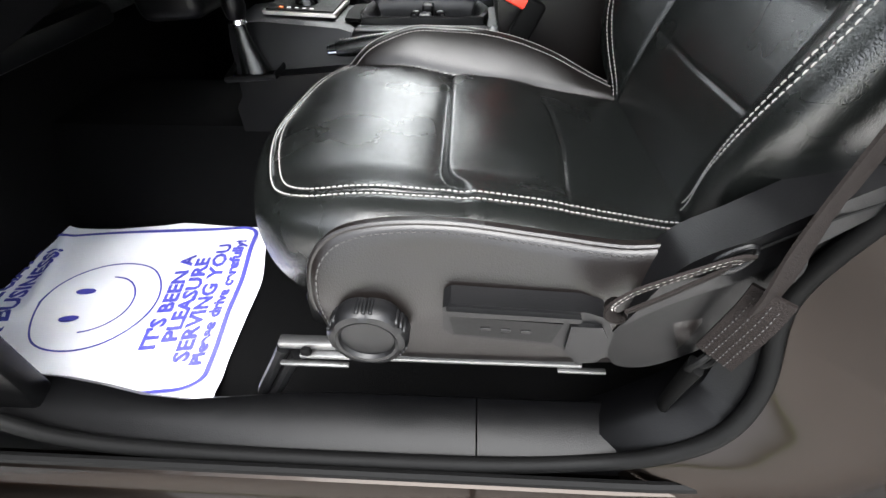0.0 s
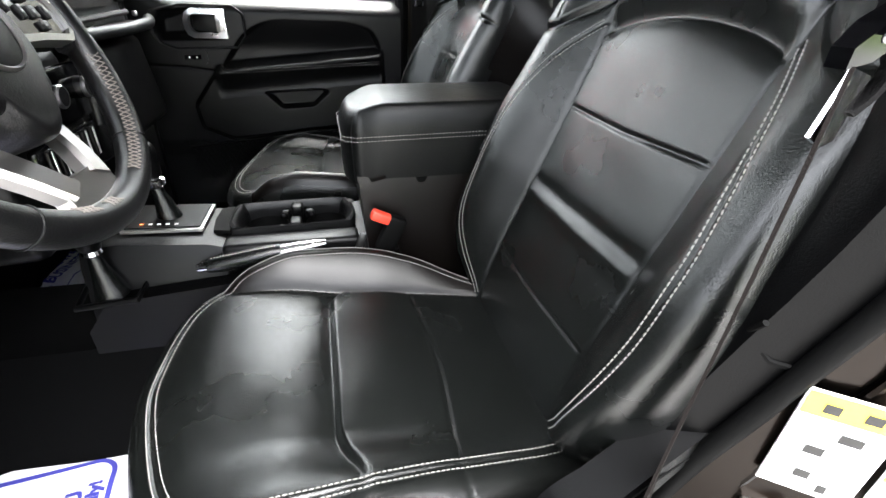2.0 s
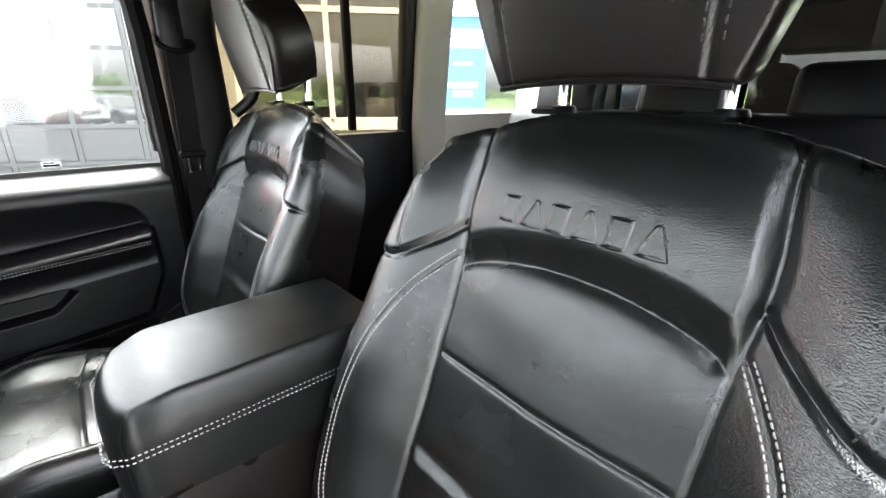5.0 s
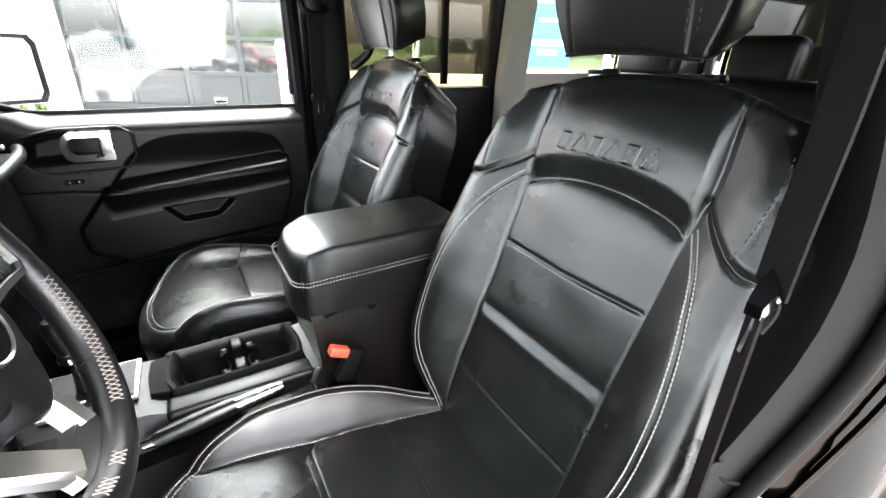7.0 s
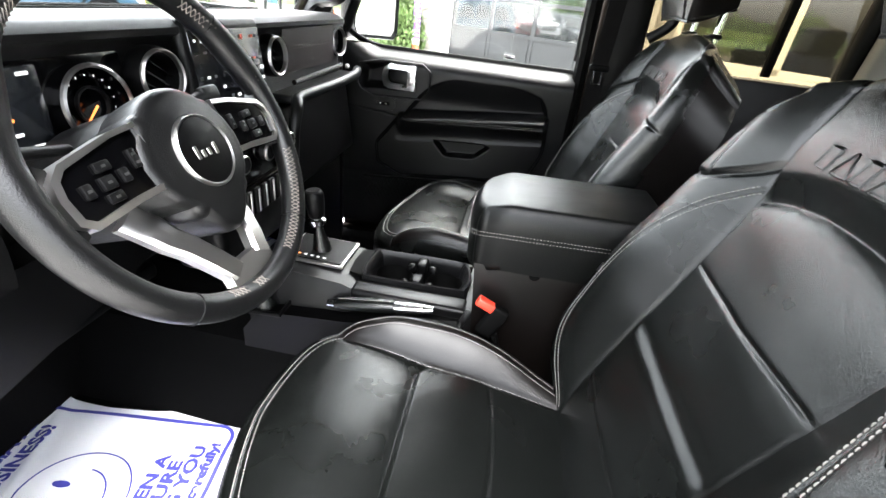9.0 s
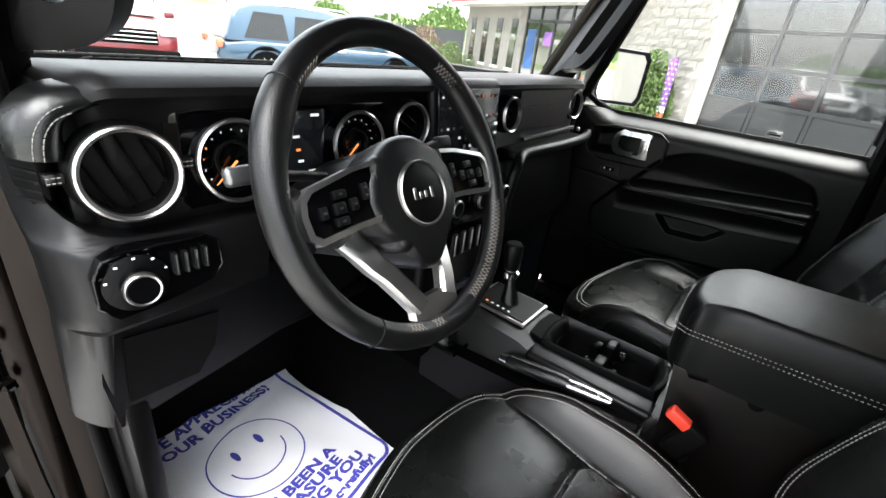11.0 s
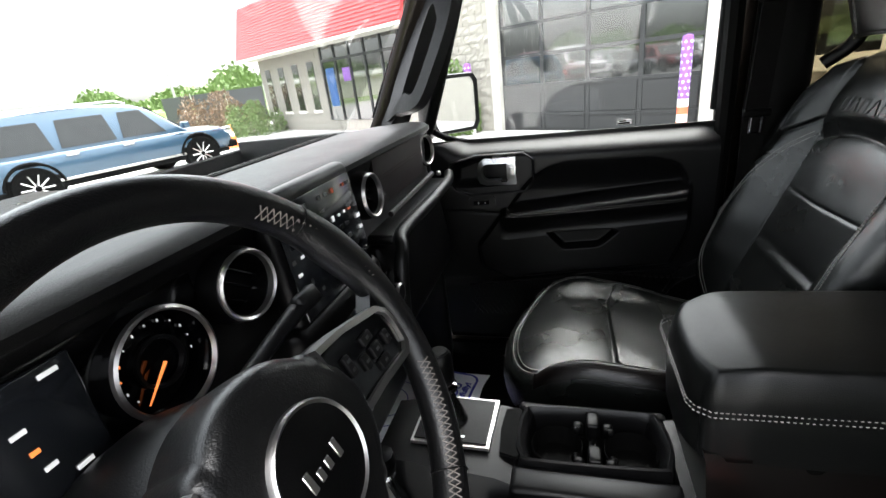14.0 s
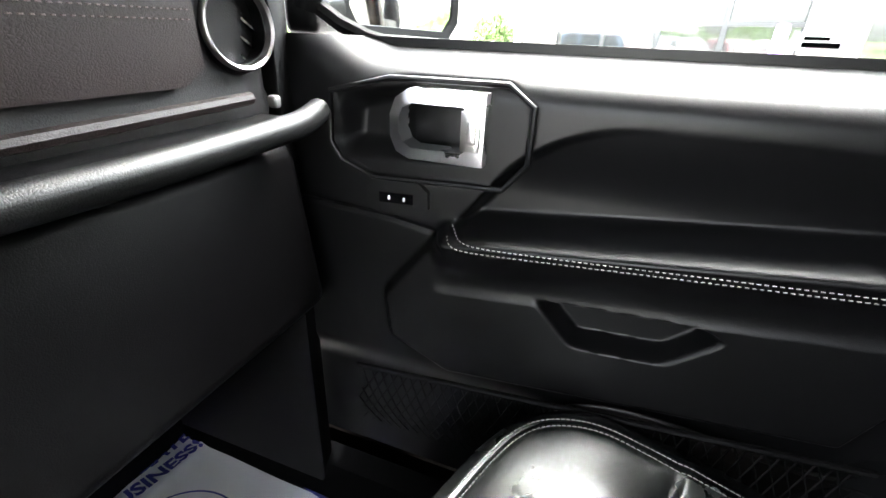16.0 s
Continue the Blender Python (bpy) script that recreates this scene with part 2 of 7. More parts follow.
def frames_along(pts, closed=False):
    """Points and a carried-along frame for a sweep."""
    pts = [Vector(p) for p in pts]
    n = len(pts)
    out, up = [], None
    for k, p in enumerate(pts):
        a, b = (pts[k - 1], pts[(k + 1) % n]) if closed else (pts[max(0, k - 1)], pts[min(n - 1, k + 1)])
        d = (b - a).normalized()
        if up is None:
            up = Vector((0, 0, 1)) if abs(d.z) < 0.9 else Vector((1, 0, 0))
        side = d.cross(up).normalized()
        up = side.cross(d).normalized()
        out.append((p, d, side, up))
    return out


def tube(pts, r, n=12, closed=False, flat=1.0):
    """A round or flattened sweep; r is a radius or one for each point."""
    fr = frames_along(pts, closed)
    rings = []
    for k, (p, d, s, u) in enumerate(fr):
        rr = r[k] if isinstance(r, (list, tuple)) else r
        rings.append([p + s * (rr * math.cos(a)) + u * (rr * flat * math.sin(a)) for a in [2 * math.pi * q / n for q in range(n)]])
    if closed:
        rings.append(rings[0])
        bm = loft(rings, True, False)
        bmesh.ops.remove_doubles(bm, verts=bm.verts, dist=1e-6)
        return bm
    return loft(rings)


def ribbon(pts, width, thick, across=None):
    """A flat strap along points; across: its width's direction."""
    fr = frames_along(pts)
    rings = []
    for p, d, s, u in fr:
        w = (Vector(across) - d * d.dot(Vector(across))).normalized() if across else s
        t = d.cross(w).normalized()
        rings.append([p + w * (width / 2) + t * thick / 2, p - w * (width / 2) + t * thick / 2, p - w * (width / 2) - t * thick / 2, p + w * (width / 2) - t * thick / 2])
    return bevelled(loft(rings), thick * 0.3, 1, 60)


def lathe(profile, c, axis, n=32, caps=True):
    """Turns (radius, height) pairs about an axis through c."""
    z = Vector(axis).normalized()
    x = z.orthogonal().normalized()
    y = z.cross(x)
    rings = [[Vector(c) + z * h + (x * math.cos(a) + y * math.sin(a)) * max(r, 1e-5) for a in [2 * math.pi * k / n for k in range(n)]] for r, h in profile]
    return loft(rings, True, caps)


def spline(pts, n, closed=False):
    """A Catmull-Rom curve through points."""
    pts = [Vector(p) for p in pts]
    m = len(pts)
    out = []
    segs = m if closed else m - 1
    for k in range(segs):
        g = [pts[(k + o) % m] if closed else pts[min(max(k + o, 0), m - 1)] for o in (-1, 0, 1, 2)]
        for q in range(n):
            t = q / n
            out.append(0.5 * ((2 * g[1]) + (g[2] - g[0]) * t + (2 * g[0] - 5 * g[1] + 4 * g[2] - g[3]) * t * t + (3 * g[1] - g[0] - 3 * g[2] + g[3]) * t ** 3))
    if not closed:
        out.append(pts[-1])
    return out


def stitches(pts, normals, length=0.0042, gap=0.0013, width=0.00085, lift=0.0008):
    """A row of thread stitches along points with surface normals."""
    bm = bmesh.new()
    pts = [Vector(p) for p in pts]
    run, k, at = 0.0, 0, 0.0
    total = sum((b - a).length for a, b in zip(pts, pts[1:]))
    cum = [0.0]
    for a, b in zip(pts, pts[1:]):
        cum.append(cum[-1] + (b - a).length)

    def where(s):
        q = min(max(np.searchsorted(cum, s) - 1, 0), len(pts) - 2)
        t = (s - cum[q]) / max(cum[q + 1] - cum[q], 1e-9)
        return pts[q].lerp(pts[q + 1], t), Vector(normals[q]).lerp(Vector(normals[q + 1]), t).normalized(), (pts[q + 1] - pts[q]).normalized()
    while at + length < total:
        (a, na, d), (b, nb, _) = where(at), where(at + length)
        w = d.cross(na).normalized() * (width / 2)
        v = [a - w, a + w, a.lerp(b, 0.25) + w + na * lift, a.lerp(b, 0.25) - w + na * lift, a.lerp(b, 0.75) - w + nb * lift, a.lerp(b, 0.75) + w + nb * lift, b + w, b - w]
        v = [bm.verts.new(p) for p in v]
        for f in ((0, 1, 2, 3), (3, 2, 5, 4), (4, 5, 6, 7), (1, 6, 5, 2), (0, 3, 4, 7)):
            bm.faces.new([v[i] for i in f])
        at += length + gap
    return bm


def smooth(e0, e1, x):
    t = np.clip((x - e0) / (e1 - e0), 0, 1)
    return t * t * (3 - 2 * t)


def curve(x, xs, ys):
    """A smooth curve through given heights."""
    xs, ys = np.array(xs, float), np.array(ys, float)
    x = np.clip(np.asarray(x, float), xs[0], xs[-1])
    h = np.diff(xs)
    d = np.diff(ys) / h
    m = np.concatenate([[d[0]], (d[:-1] * h[1:] + d[1:] * h[:-1]) / (h[1:] + h[:-1]), [d[-1]]])
    k = np.clip(np.searchsorted(xs, x) - 1, 0, len(h) - 1)
    t = (x - xs[k]) / h[k]
    return ys[k] * (1 + 2 * t) * (1 - t) ** 2 + m[k] * h[k] * t * (1 - t) ** 2 + ys[k + 1] * t * t * (3 - 2 * t) + m[k + 1] * h[k] * t * t * (t - 1)


def seam(x, y, line, depth, width):
    """Depth of a groove along a polyline in the plan."""
    d = np.full(np.shape(x), 9.0)
    for (ax, ay), (bx, by) in zip(line, line[1:]):
        vx, vy = bx - ax, by - ay
        t = np.clip(((x - ax) * vx + (y - ay) * vy) / max(vx * vx + vy * vy, 1e-12), 0, 1)
        d = np.minimum(d, np.hypot(x - ax - t * vx, y - ay - t * vy))
    return depth * np.exp(-(d / width) ** 2)


def pad(front, rear, half, height, put, nu=120, nv=120, skirt=18, bulge=0.05, drop=0.16, power=1.6, under=0.25, sag=0.0, level=None):
    """A cushion: its top is height(x, y) over the plan, and its sides roll outward and down all round. put(x, y, z) places it."""
    e = np.linspace(0, 1, skirt + 1)[1:]
    u = np.concatenate([-1 - e[::-1], np.linspace(-1, 1, nu), 1 + e])
    v = np.concatenate([-e[::-1], np.linspace(0, 1, nv), 1 + e])
    U, V = np.meshgrid(u, v)
    uc, vc = np.clip(U, -1, 1), np.clip(V, 0, 1)
    x = front(uc) + (rear(uc) - front(uc)) * vc
    y = half(vc) * uc
    du, dv = U - uc, V - vc
    r = np.hypot(du, dv)
    dx, dy = np.divide(dv, r, out=np.zeros_like(r), where=r > 0), np.divide(du, r, out=np.zeros_like(r), where=r > 0)
    r = np.minimum(r, 1)
    out = bulge * (np.sin(np.pi * 0.5 * np.minimum(1, 2 * r)) - under * np.maximum(0, 2 * r - 1) ** 2)
    z = height(x, y)
    if level is not None:                                                          # an even rear edge
        z = z + (level - z) * smooth(0.15, 0.9, r)
    z = z - drop * r ** power
    X, Y = x + dx * out - sag * r ** 1.6 * smooth(0.55, 1.0, vc), y + dy * out
    bm = bmesh.new()
    vs = [[bm.verts.new(put(X[j, i], Y[j, i], z[j, i])) for i in range(len(u))] for j in range(len(v))]
    for j in range(len(v) - 1):
        for i in range(len(u) - 1):
            bm.faces.new((vs[j][i], vs[j][i + 1], vs[j + 1][i + 1], vs[j + 1][i]))
    ring = vs[0] + [row[-1] for row in vs[1:]] + vs[-1][-2::-1] + [row[0] for row in vs[-2:0:-1]]
    hub = bm.verts.new(sum((p.co for p in ring), Vector()) / len(ring))
    for a, b in zip(ring, ring[1:] + ring[:1]):
        bm.faces.new((b, a, hub))
    return bm


def smooth_line(pts, n=5):
    """A plan polyline rounded off."""
    return [(p.x, p.y) for p in spline([(a, b, 0) for a, b in pts], n)]


def over(line, height, put, n=160):
    """Points and normals along a plan line on a height field."""
    line = [Vector((*p, 0)) for p in line]
    cum = [0.0]
    for a, b in zip(line, line[1:]):
        cum.append(cum[-1] + (b - a).length)
    pts, nors = [], []
    for s in np.linspace(0, cum[-1] - 1e-6, n):
        q = min(max(int(np.searchsorted(cum, s)) - 1, 0), len(line) - 2)
        p = line[q].lerp(line[q + 1], (s - cum[q]) / max(cum[q + 1] - cum[q], 1e-9))
        h = lambda a, b: float(height(np.array(a), np.array(b)))
        e = 0.002
        o = Vector(put(p.x, p.y, h(p.x, p.y)))
        tx = Vector(put(p.x + e, p.y, h(p.x + e, p.y))) - o
        ty = Vector(put(p.x, p.y + e, h(p.x, p.y + e))) - o
        nn = tx.cross(ty).normalized()
        up = Vector(put(p.x, p.y, h(p.x, p.y) + 0.01)) - o
        nors.append(nn if nn.dot(up) > 0 else -nn)
        pts.append(o)
    return pts, nors


def offset_line(line, d):
    out = []
    for k, p in enumerate(line):
        a, b = Vector(line[max(0, k - 1)]), Vector(line[min(len(line) - 1, k + 1)])
        t = (b - a).normalized()
        out.append((p[0] - t.y * d, p[1] + t.x * d))
    return out


# ---------------------------------------------------------------- ground
def ground():
    bm = bmesh.new()
    bmesh.ops.create_grid(bm, x_segments=40, y_segments=40, size=1500)
    ob = part("ground", bm, ASPHALT)
    return tagged(ob, "pale worn concrete car park reaching to the horizon", "ground", kind="structure")


ground()

YD, YP, YC = 0.473, 1.239, 0.853          # driver's seat, passenger's seat, car's middle
FLOOR = 0.568

# ---------------------------------------------------------------- car shell
car = thing("car", (0.6, YC, 0.0), "dark grey metallic off-road vehicle with its driver's door open", "car")


def shell():
    # floor and tunnel, carpeted
    rings = []
    for x in (-0.95, -0.84, -0.77, -0.2, 0.4, 1.0, 1.9):
        lift = 0.32 if x < -0.9 else 0.10 if x < -0.8 else 0.0
        sec = [(0.20, 0.66), (0.235, 0.64), (0.25, FLOOR + lift), (0.66, FLOOR + lift), (0.70, 0.70), (0.74, 0.76), (0.97, 0.76), (1.01, 0.70), (1.05, FLOOR + lift), (1.47, FLOOR + lift), (1.49, 0.64), (1.52, 0.66)]
        rings.append([Vector((x, y, max(z, z + 0))) for y, z in sec] + [Vector((x, 1.52, 0.50)), Vector((x, 0.20, 0.50))])
    part("floor_carpet", bevelled(loft(rings), 0.012, 3, 25), CARPET, car, "black carpet over floor and tunnel")
    # toe board and firewall
    part("firewall", merge(box((-0.93, YC, 0.95), (0.03, 1.36, 0.8), 0.004), box((-0.86, YC, 0.76), (0.03, 1.30, 0.40), 0.004, 2, (0, 38, 0))), CARPET, car)
    # sill trim: two mouldings end to end with a seam
    for name, x0, x1 in (("sill_trim", -0.60, 0.1865), ("sill_trim", 0.1885, 0.62)):
        rings = []
        for k in range(15):
            x = x0 + (x1 - x0) * k / 14
            bow = 0.03 * max(0, (-x - 0.05)) / 0.55 + 0.16 * max(0, x - 0.30) ** 1.5 * 2.2
            inn = 0.02 * math.exp(-((x + 0.17) / 0.10) ** 2)
            y0 = 0.155 + bow
            rings.append([Vector((x, y, z)) for y, z in ((y0, 0.645), (y0 + 0.004, 0.662), (y0 + 0.02, 0.673), (0.215 - inn + bow * 0.6, 0.682), (0.228 - inn + bow * 0.6, 0.680), (0.236 - inn + bow * 0.6, 0.668), (0.240 + bow * 0.6, 0.60), (y0, 0.60))])
        part(name, bevelled(loft(rings), 0.002, 2, 40), SILL, car, "scuffed black textured sill moulding")
    # painted rocker outside the sill
    for s, nm in ((1, "rocker_panel"), (-1, "rocker_panel")):
        rings = []
        for k in range(25):
            x = -0.75 + 2.0 * k / 24
            up = 0.0 if x < 0.34 else 0.9 * (x - 0.34) ** 2
            sec = [(0.158, 0.60), (0.158, 0.655 + up), (0.150, 0.662 + up), (0.138, 0.655 + up), (0.130, 0.632 + up * 0.7), (0.118, 0.622 + up * 0.5), (0.098, 0.618 + up * 0.3), (0.090, 0.602), (0.080, 0.592), (0.045, 0.588), (0.02, 0.560), (0.02, 0.42), (0.158, 0.42)]
            rings.append([Vector((x, y if s > 0 else 2 * YC - y, z)) for y, z in sec])
        part(nm, bevelled(loft(rings), 0.003, 2, 30), PAINT, car, "grey metallic door-opening ledge")
    part("ledge_seal", tube([(x, 0.143, 0.668 + (0.0 if x < 0.34 else 0.9 * (x - 0.34) ** 2)) for x in np.linspace(-0.75, 0.55, 30)], 0.006, 8), RUBBER, car)
    part("door_opening_joint", box((0.186, 0.10, 0.626), (0.006, 0.10, 0.018), 0.002), PAINT, car)


shell()


def pillar(name, sections, mat, label=""):
    """A lofted post through (x, y, z, length along x, depth along y) stations."""
    rings = []
    for x, y, z, a, b in sections:
        ring = []
        for k in range(20):
            t = 2 * math.pi * k / 20
            c, s = math.cos(t), math.sin(t)
            ring.append(Vector((x + a / 2 * abs(c) ** 0.6 * (1 if c > 0 else -1), y + b / 2 * abs(s) ** 0.6 * (1 if s > 0 else -1), z)))
        rings.append(ring)
    return part(name, loft(rings), mat, car, label)


def pillars():
    for s in (1, -1):
        my = lambda y: y if s > 0 else 2 * YC - y
        # B pillar: painted body post and inner trim
        part("kick_panel", box((-0.62, my(1.495), 0.95), (0.60, 0.03, 0.85), 0.006), PLASTIC, car, "black footwell side trim")
        if s < 0:
            pillar("c_pillar", [(1.16, 0.146, 0.60, 0.16, 0.06), (1.17, 0.141, 1.38, 0.10, 0.06), (1.15, 0.206, 1.82, 0.10, 0.06)], PLASTIC, "black rear door post")
            part("rear_door_body", box((0.90, 0.151, 0.98), (0.50, 0.05, 0.76), 0.01), PLASTIC, car, "black rear door trim")
            part("rear_door_glass", box((0.90, 0.155, 1.58), (0.50, 0.004, 0.44), 0), LIMO, car)
            part("quarter_panel", box((1.75, 0.146, 0.98), (1.05, 0.05, 0.86), 0.01), PLASTIC, car)
            part("quarter_rail", box((1.40, 0.19, 1.80), (1.8, 0.08, 0.06), 0.01), PLASTIC, car)
        else:
            pillar("b_pillar", [(0.535, my(1.56), 0.60, 0.26, 0.06), (0.505, my(1.57), 0.90, 0.20, 0.06), (0.482, my(1.575), 1.33, 0.16, 0.06), (0.468, my(1.545), 1.60, 0.14, 0.06), (0.458, my(1.49), 1.82, 0.14, 0.06)], PAINT, "grey metallic door post")
            pillar("b_pillar_trim", [(0.555, my(1.515), 0.62, 0.22, 0.04), (0.53, my(1.52), 0.95, 0.14, 0.04), (0.51, my(1.522), 1.33, 0.125, 0.04), (0.50, my(1.50), 1.60, 0.11, 0.045), (0.49, my(1.44), 1.80, 0.11, 0.05)], PLASTIC, "black post trim")
        # A pillar, its cover and the moulded grab handle standing off it
        pillar("a_pillar", ([(-0.50, my(1.560), 1.30, 0.10, 0.07)] if s > 0 else [(-0.512, 0.150, 0.66, 0.11, 0.07), (-0.512, 0.150, 1.12, 0.11, 0.07), (-0.495, 0.146, 1.30, 0.10, 0.07)]) + [ (-0.43, my(1.555), 1.42, 0.09, 0.07), (-0.335, my(1.535), 1.60, 0.08, 0.07), (-0.22, my(1.50), 1.81, 0.08, 0.07)], PAINT, "painted windscreen post")
        ax = Vector((0.47, 0, 0.88)).normalized()
        ac = Vector((0.70, -0.60 if s > 0 else 0.60, -0.374)).normalized()
        nn = Vector((-0.532, -0.798 if s > 0 else 0.798, 0.284))
        g0 = Vector((-0.40, my(1.495), 1.40))
        gp = lambda a, b, h: g0 + ax * a + ac * b + nn * h
        # same trim and handle on both sides; the driver's shade is a blacker plastic
        part("a_pillar_trim", prism([(-0.04, -0.085), (-0.05, -0.02), (0.0, 0.004), (0.40, 0.004), (0.46, -0.02), (0.46, -0.085)], gp, -0.045, 0.004, 0.010, 3), PLASTIC_GREY if s > 0 else PLASTIC, car, "moulded post trim")
        part("screen_seal", tube([gp(a, -0.092, 0.0) for a in (-0.04, 0.1, 0.3, 0.46)], 0.012, 8), RUBBER, car)
        rim_o = [(0.004, -0.03), (0.016, 0.012), (0.045, 0.060), (0.078, 0.086), (0.14, 0.093), (0.28, 0.089), (0.365, 0.055), (0.385, -0.03)]
        rim_i = [(0.084, 0.014), (0.078, 0.024), (0.078, 0.040), (0.092, 0.055), (0.14, 0.061), (0.25, 0.059), (0.278, 0.045), (0.280, 0.014)]
        rim_o, rim_i = [[(p.x, p.y) for p in spline([(a, b, 0) for a, b in pl], 4, True)] for pl in (rim_o, rim_i)]
        bm = bmesh.new()
        vs = [[bm.verts.new(gp(a, b, h)) for a, b in pl] for pl, h in ((rim_o, -0.017), (rim_o, 0.012), (rim_i, 0.016), (rim_i, -0.020))]
        n = len(rim_o)
        for u, v in zip(vs, vs[1:] + vs[:1]):
            for k in range(n):
                bm.faces.new((u[k], u[(k + 1) % n], v[(k + 1) % n], v[k]))
        part("grab_handle", bevelled(bm, 0.009, 4, 40), PLASTIC_GREY if s > 0 else PLASTIC, car, "moulded grab handle on the post")
        # C pillar and rear quarter
        if s > 0:
            pillar("c_pillar", [(1.16, my(1.56), 0.60, 0.16, 0.06), (1.17, my(1.565), 1.38, 0.10, 0.06), (1.15, my(1.50), 1.82, 0.10, 0.06)], PLASTIC, "black rear door post")
            pillar("d_pillar", [(1.207, my(1.515), 1.0, 0.125, 0.06), (1.207, my(1.515), 1.38, 0.125, 0.06), (1.20, my(1.46), 1.80, 0.125, 0.06)], HEADLINER, "pale quarter trim")
            part("quarter_panel", box((1.75, my(1.56), 0.98), (1.05, 0.05, 0.86), 0.01), HEADLINER, car, "pale inner quarter panel")
            part("quarter_rail", box((1.75, my(1.50), 1.80), (1.05, 0.08, 0.06), 0.01), HEADLINER, car)
            part("rear_door_body", box((0.86, my(1.555), 0.98), (0.54, 0.05, 0.76), 0.01), PLASTIC, car, "black rear door trim")
            part("rear_door_rail", box((0.86, my(1.51), 1.79), (0.60, 0.05, 0.05), 0.008), PLASTIC, car)
            part("rear_window_bar", box((0.925, my(1.54), 1.58), (0.022, 0.02, 0.42), 0.003), RUBBER, car)
            part("rear_door_glass", box((0.83, my(1.555), 1.58), (0.60, 0.004, 0.44), 0), TINTED, car)
            g = part("quarter_glass", box((1.68, my(1.555), 1.60), (0.80, 0.004, 0.40), 0), CLEAR, car)
            g.visible_shadow = False
    # roof with headliner
    part("roof", box((0.85, YC, 1.855), (2.9, 1.40, 0.05), 0.02, 3), PAINT, car, "hard roof")
    part("headliner", box((0.80, YC, 1.818), (2.2, 1.28, 0.016), 0.005), ROOFCLOTH, car, "dark headliner")
    part("header_rail", box((-0.20, YC, 1.80), (0.10, 1.20, 0.06), 0.02, 3), PLASTIC, car)
    # tailgate: hard back with a wide window
    part("tailgate", merge(box((2.26, YC, 1.00), (0.06, 1.40, 0.80), 0.01), box((2.26, 0.22, 1.60), (0.06, 0.14, 0.48), 0.01), box((2.26, 1.48, 1.60), (0.06, 0.14, 0.48), 0.01)), PLASTIC, car)
    part("rear_pane", box((2.26, YC, 1.60), (0.004, 1.12, 0.40), 0), LIMO, car)
    # windscreen
    g = part("windscreen", loft([[Vector((-0.56, 0.23, 1.36)), Vector((-0.56, 1.47, 1.36)), Vector((-0.562, 1.47, 1.362)), Vector((-0.562, 0.23, 1.362))], [Vector((-0.20, 0.28, 1.80)), Vector((-0.20, 1.42, 1.80)), Vector((-0.202, 1.42, 1.802)), Vector((-0.202, 0.28, 1.802))]]), CLEAR, car)
    g.visible_shadow = False
    # cowl, bonnet, wings
    part("bonnet", merge(box((-1.25, YC, 1.215), (1.25, 1.30, 0.10), 0.04, 4), box((-0.66, YC, 1.27), (0.18, 1.40, 0.10), 0.02)), PAINT, car, "grey metallic bonnet and cowl")
    part("engine_bay", box((-1.25, YC, 0.85), (1.2, 1.3, 0.66), 0.03), RUBBER, car)
    for yy in (0.02, 1.69):
        part("front_wing", box((-1.20, yy, 1.03), (0.95, 0.34, 0.10), 0.03, 3), PLASTIC, car)
    for x in (-1.35, 1.45):
        for yy in (0.06, 1.646):
            w = part("wheel", lathe([(0.20, -0.10), (0.37, -0.11), (0.40, -0.06), (0.40, 0.06), (0.37, 0.11), (0.20, 0.10)], (x, yy, 0.40), (0, 1, 0), 36), RUBBER, car, "black off-road tyre")
            part("rim", lathe([(0.02, -0.09), (0.21, -0.10), (0.21, 0.10), (0.02, 0.09)], (x, yy, 0.40), (0, 1, 0), 24), SATIN, w, "alloy wheel")
    # driver's rear post: inner trim and painted jamb meet along one curving edge (x, y, z)
    edge = spline([(0.335, 0.166, 0.655), (0.38, 0.164, 0.70), (0.424, 0.170, 0.74), (0.448, 0.190, 0.79), (0.445, 0.220, 0.87), (0.450, 0.207, 0.97), (0.475, 0.186, 1.08), (0.514, 0.153, 1.28), (0.510, 0.166, 1.46), (0.488, 0.236, 1.80)], 5)
    trim = [[Vector((e.x + dx, e.y + dy, e.z)) for dx, dy in ((0, 0), (-0.034, 0.028), (-0.036, 0.050), (-0.020, 0.078), (0.06, 0.10), (0.16, 0.09), (0.16, 0.0))] for e in edge]
    part("b_pillar_trim", bevelled(loft(trim), 0.010, 3, 40), SILL, car, "black grained post trim")
    part("trim_joint", tube([(0.446, 0.200, 1.135), (0.452, 0.214, 1.115), (0.462, 0.196, 1.10), (0.478, 0.182, 1.10)], 0.0025, 6), RUBBER, car)
    jamb = []
    for e in edge:
        jamb.append([Vector((x, y, e.z)) for x, y in ((e.x + 0.002, e.y - 0.003), (e.x + 0.012, e.y - 0.012), (e.x + 0.070, max(0.122, min(0.132, e.y - 0.03))), (e.x + 0.15, 0.117), (1.1, 0.117), (1.1, 0.16), (e.x + 0.10, e.y))])
    part("door_jamb", bevelled(loft(jamb), 0.006, 3, 20), PAINT, car, "dark grey metallic door jamb")
    crease = [(e.x + 0.030, e.y - 0.026, e.z) for e in edge if e.z > 0.90]
    part("jamb_crease", tube(crease, [0.0040 * min(1, 0.1 + 0.3 * k) for k in range(len(crease))], 8), PAINT, car, "pressed crease along the jamb")
    # striker and sticker on the slanting jamb face
    fd, fn = Vector((0.78, -0.62, 0)), Vector((-0.62, -0.78, 0))
    jp = lambda a, b, h: Vector((0.502, 0.158, 1.045)) + fd * a + Vector((0, 0, b)) + fn * h
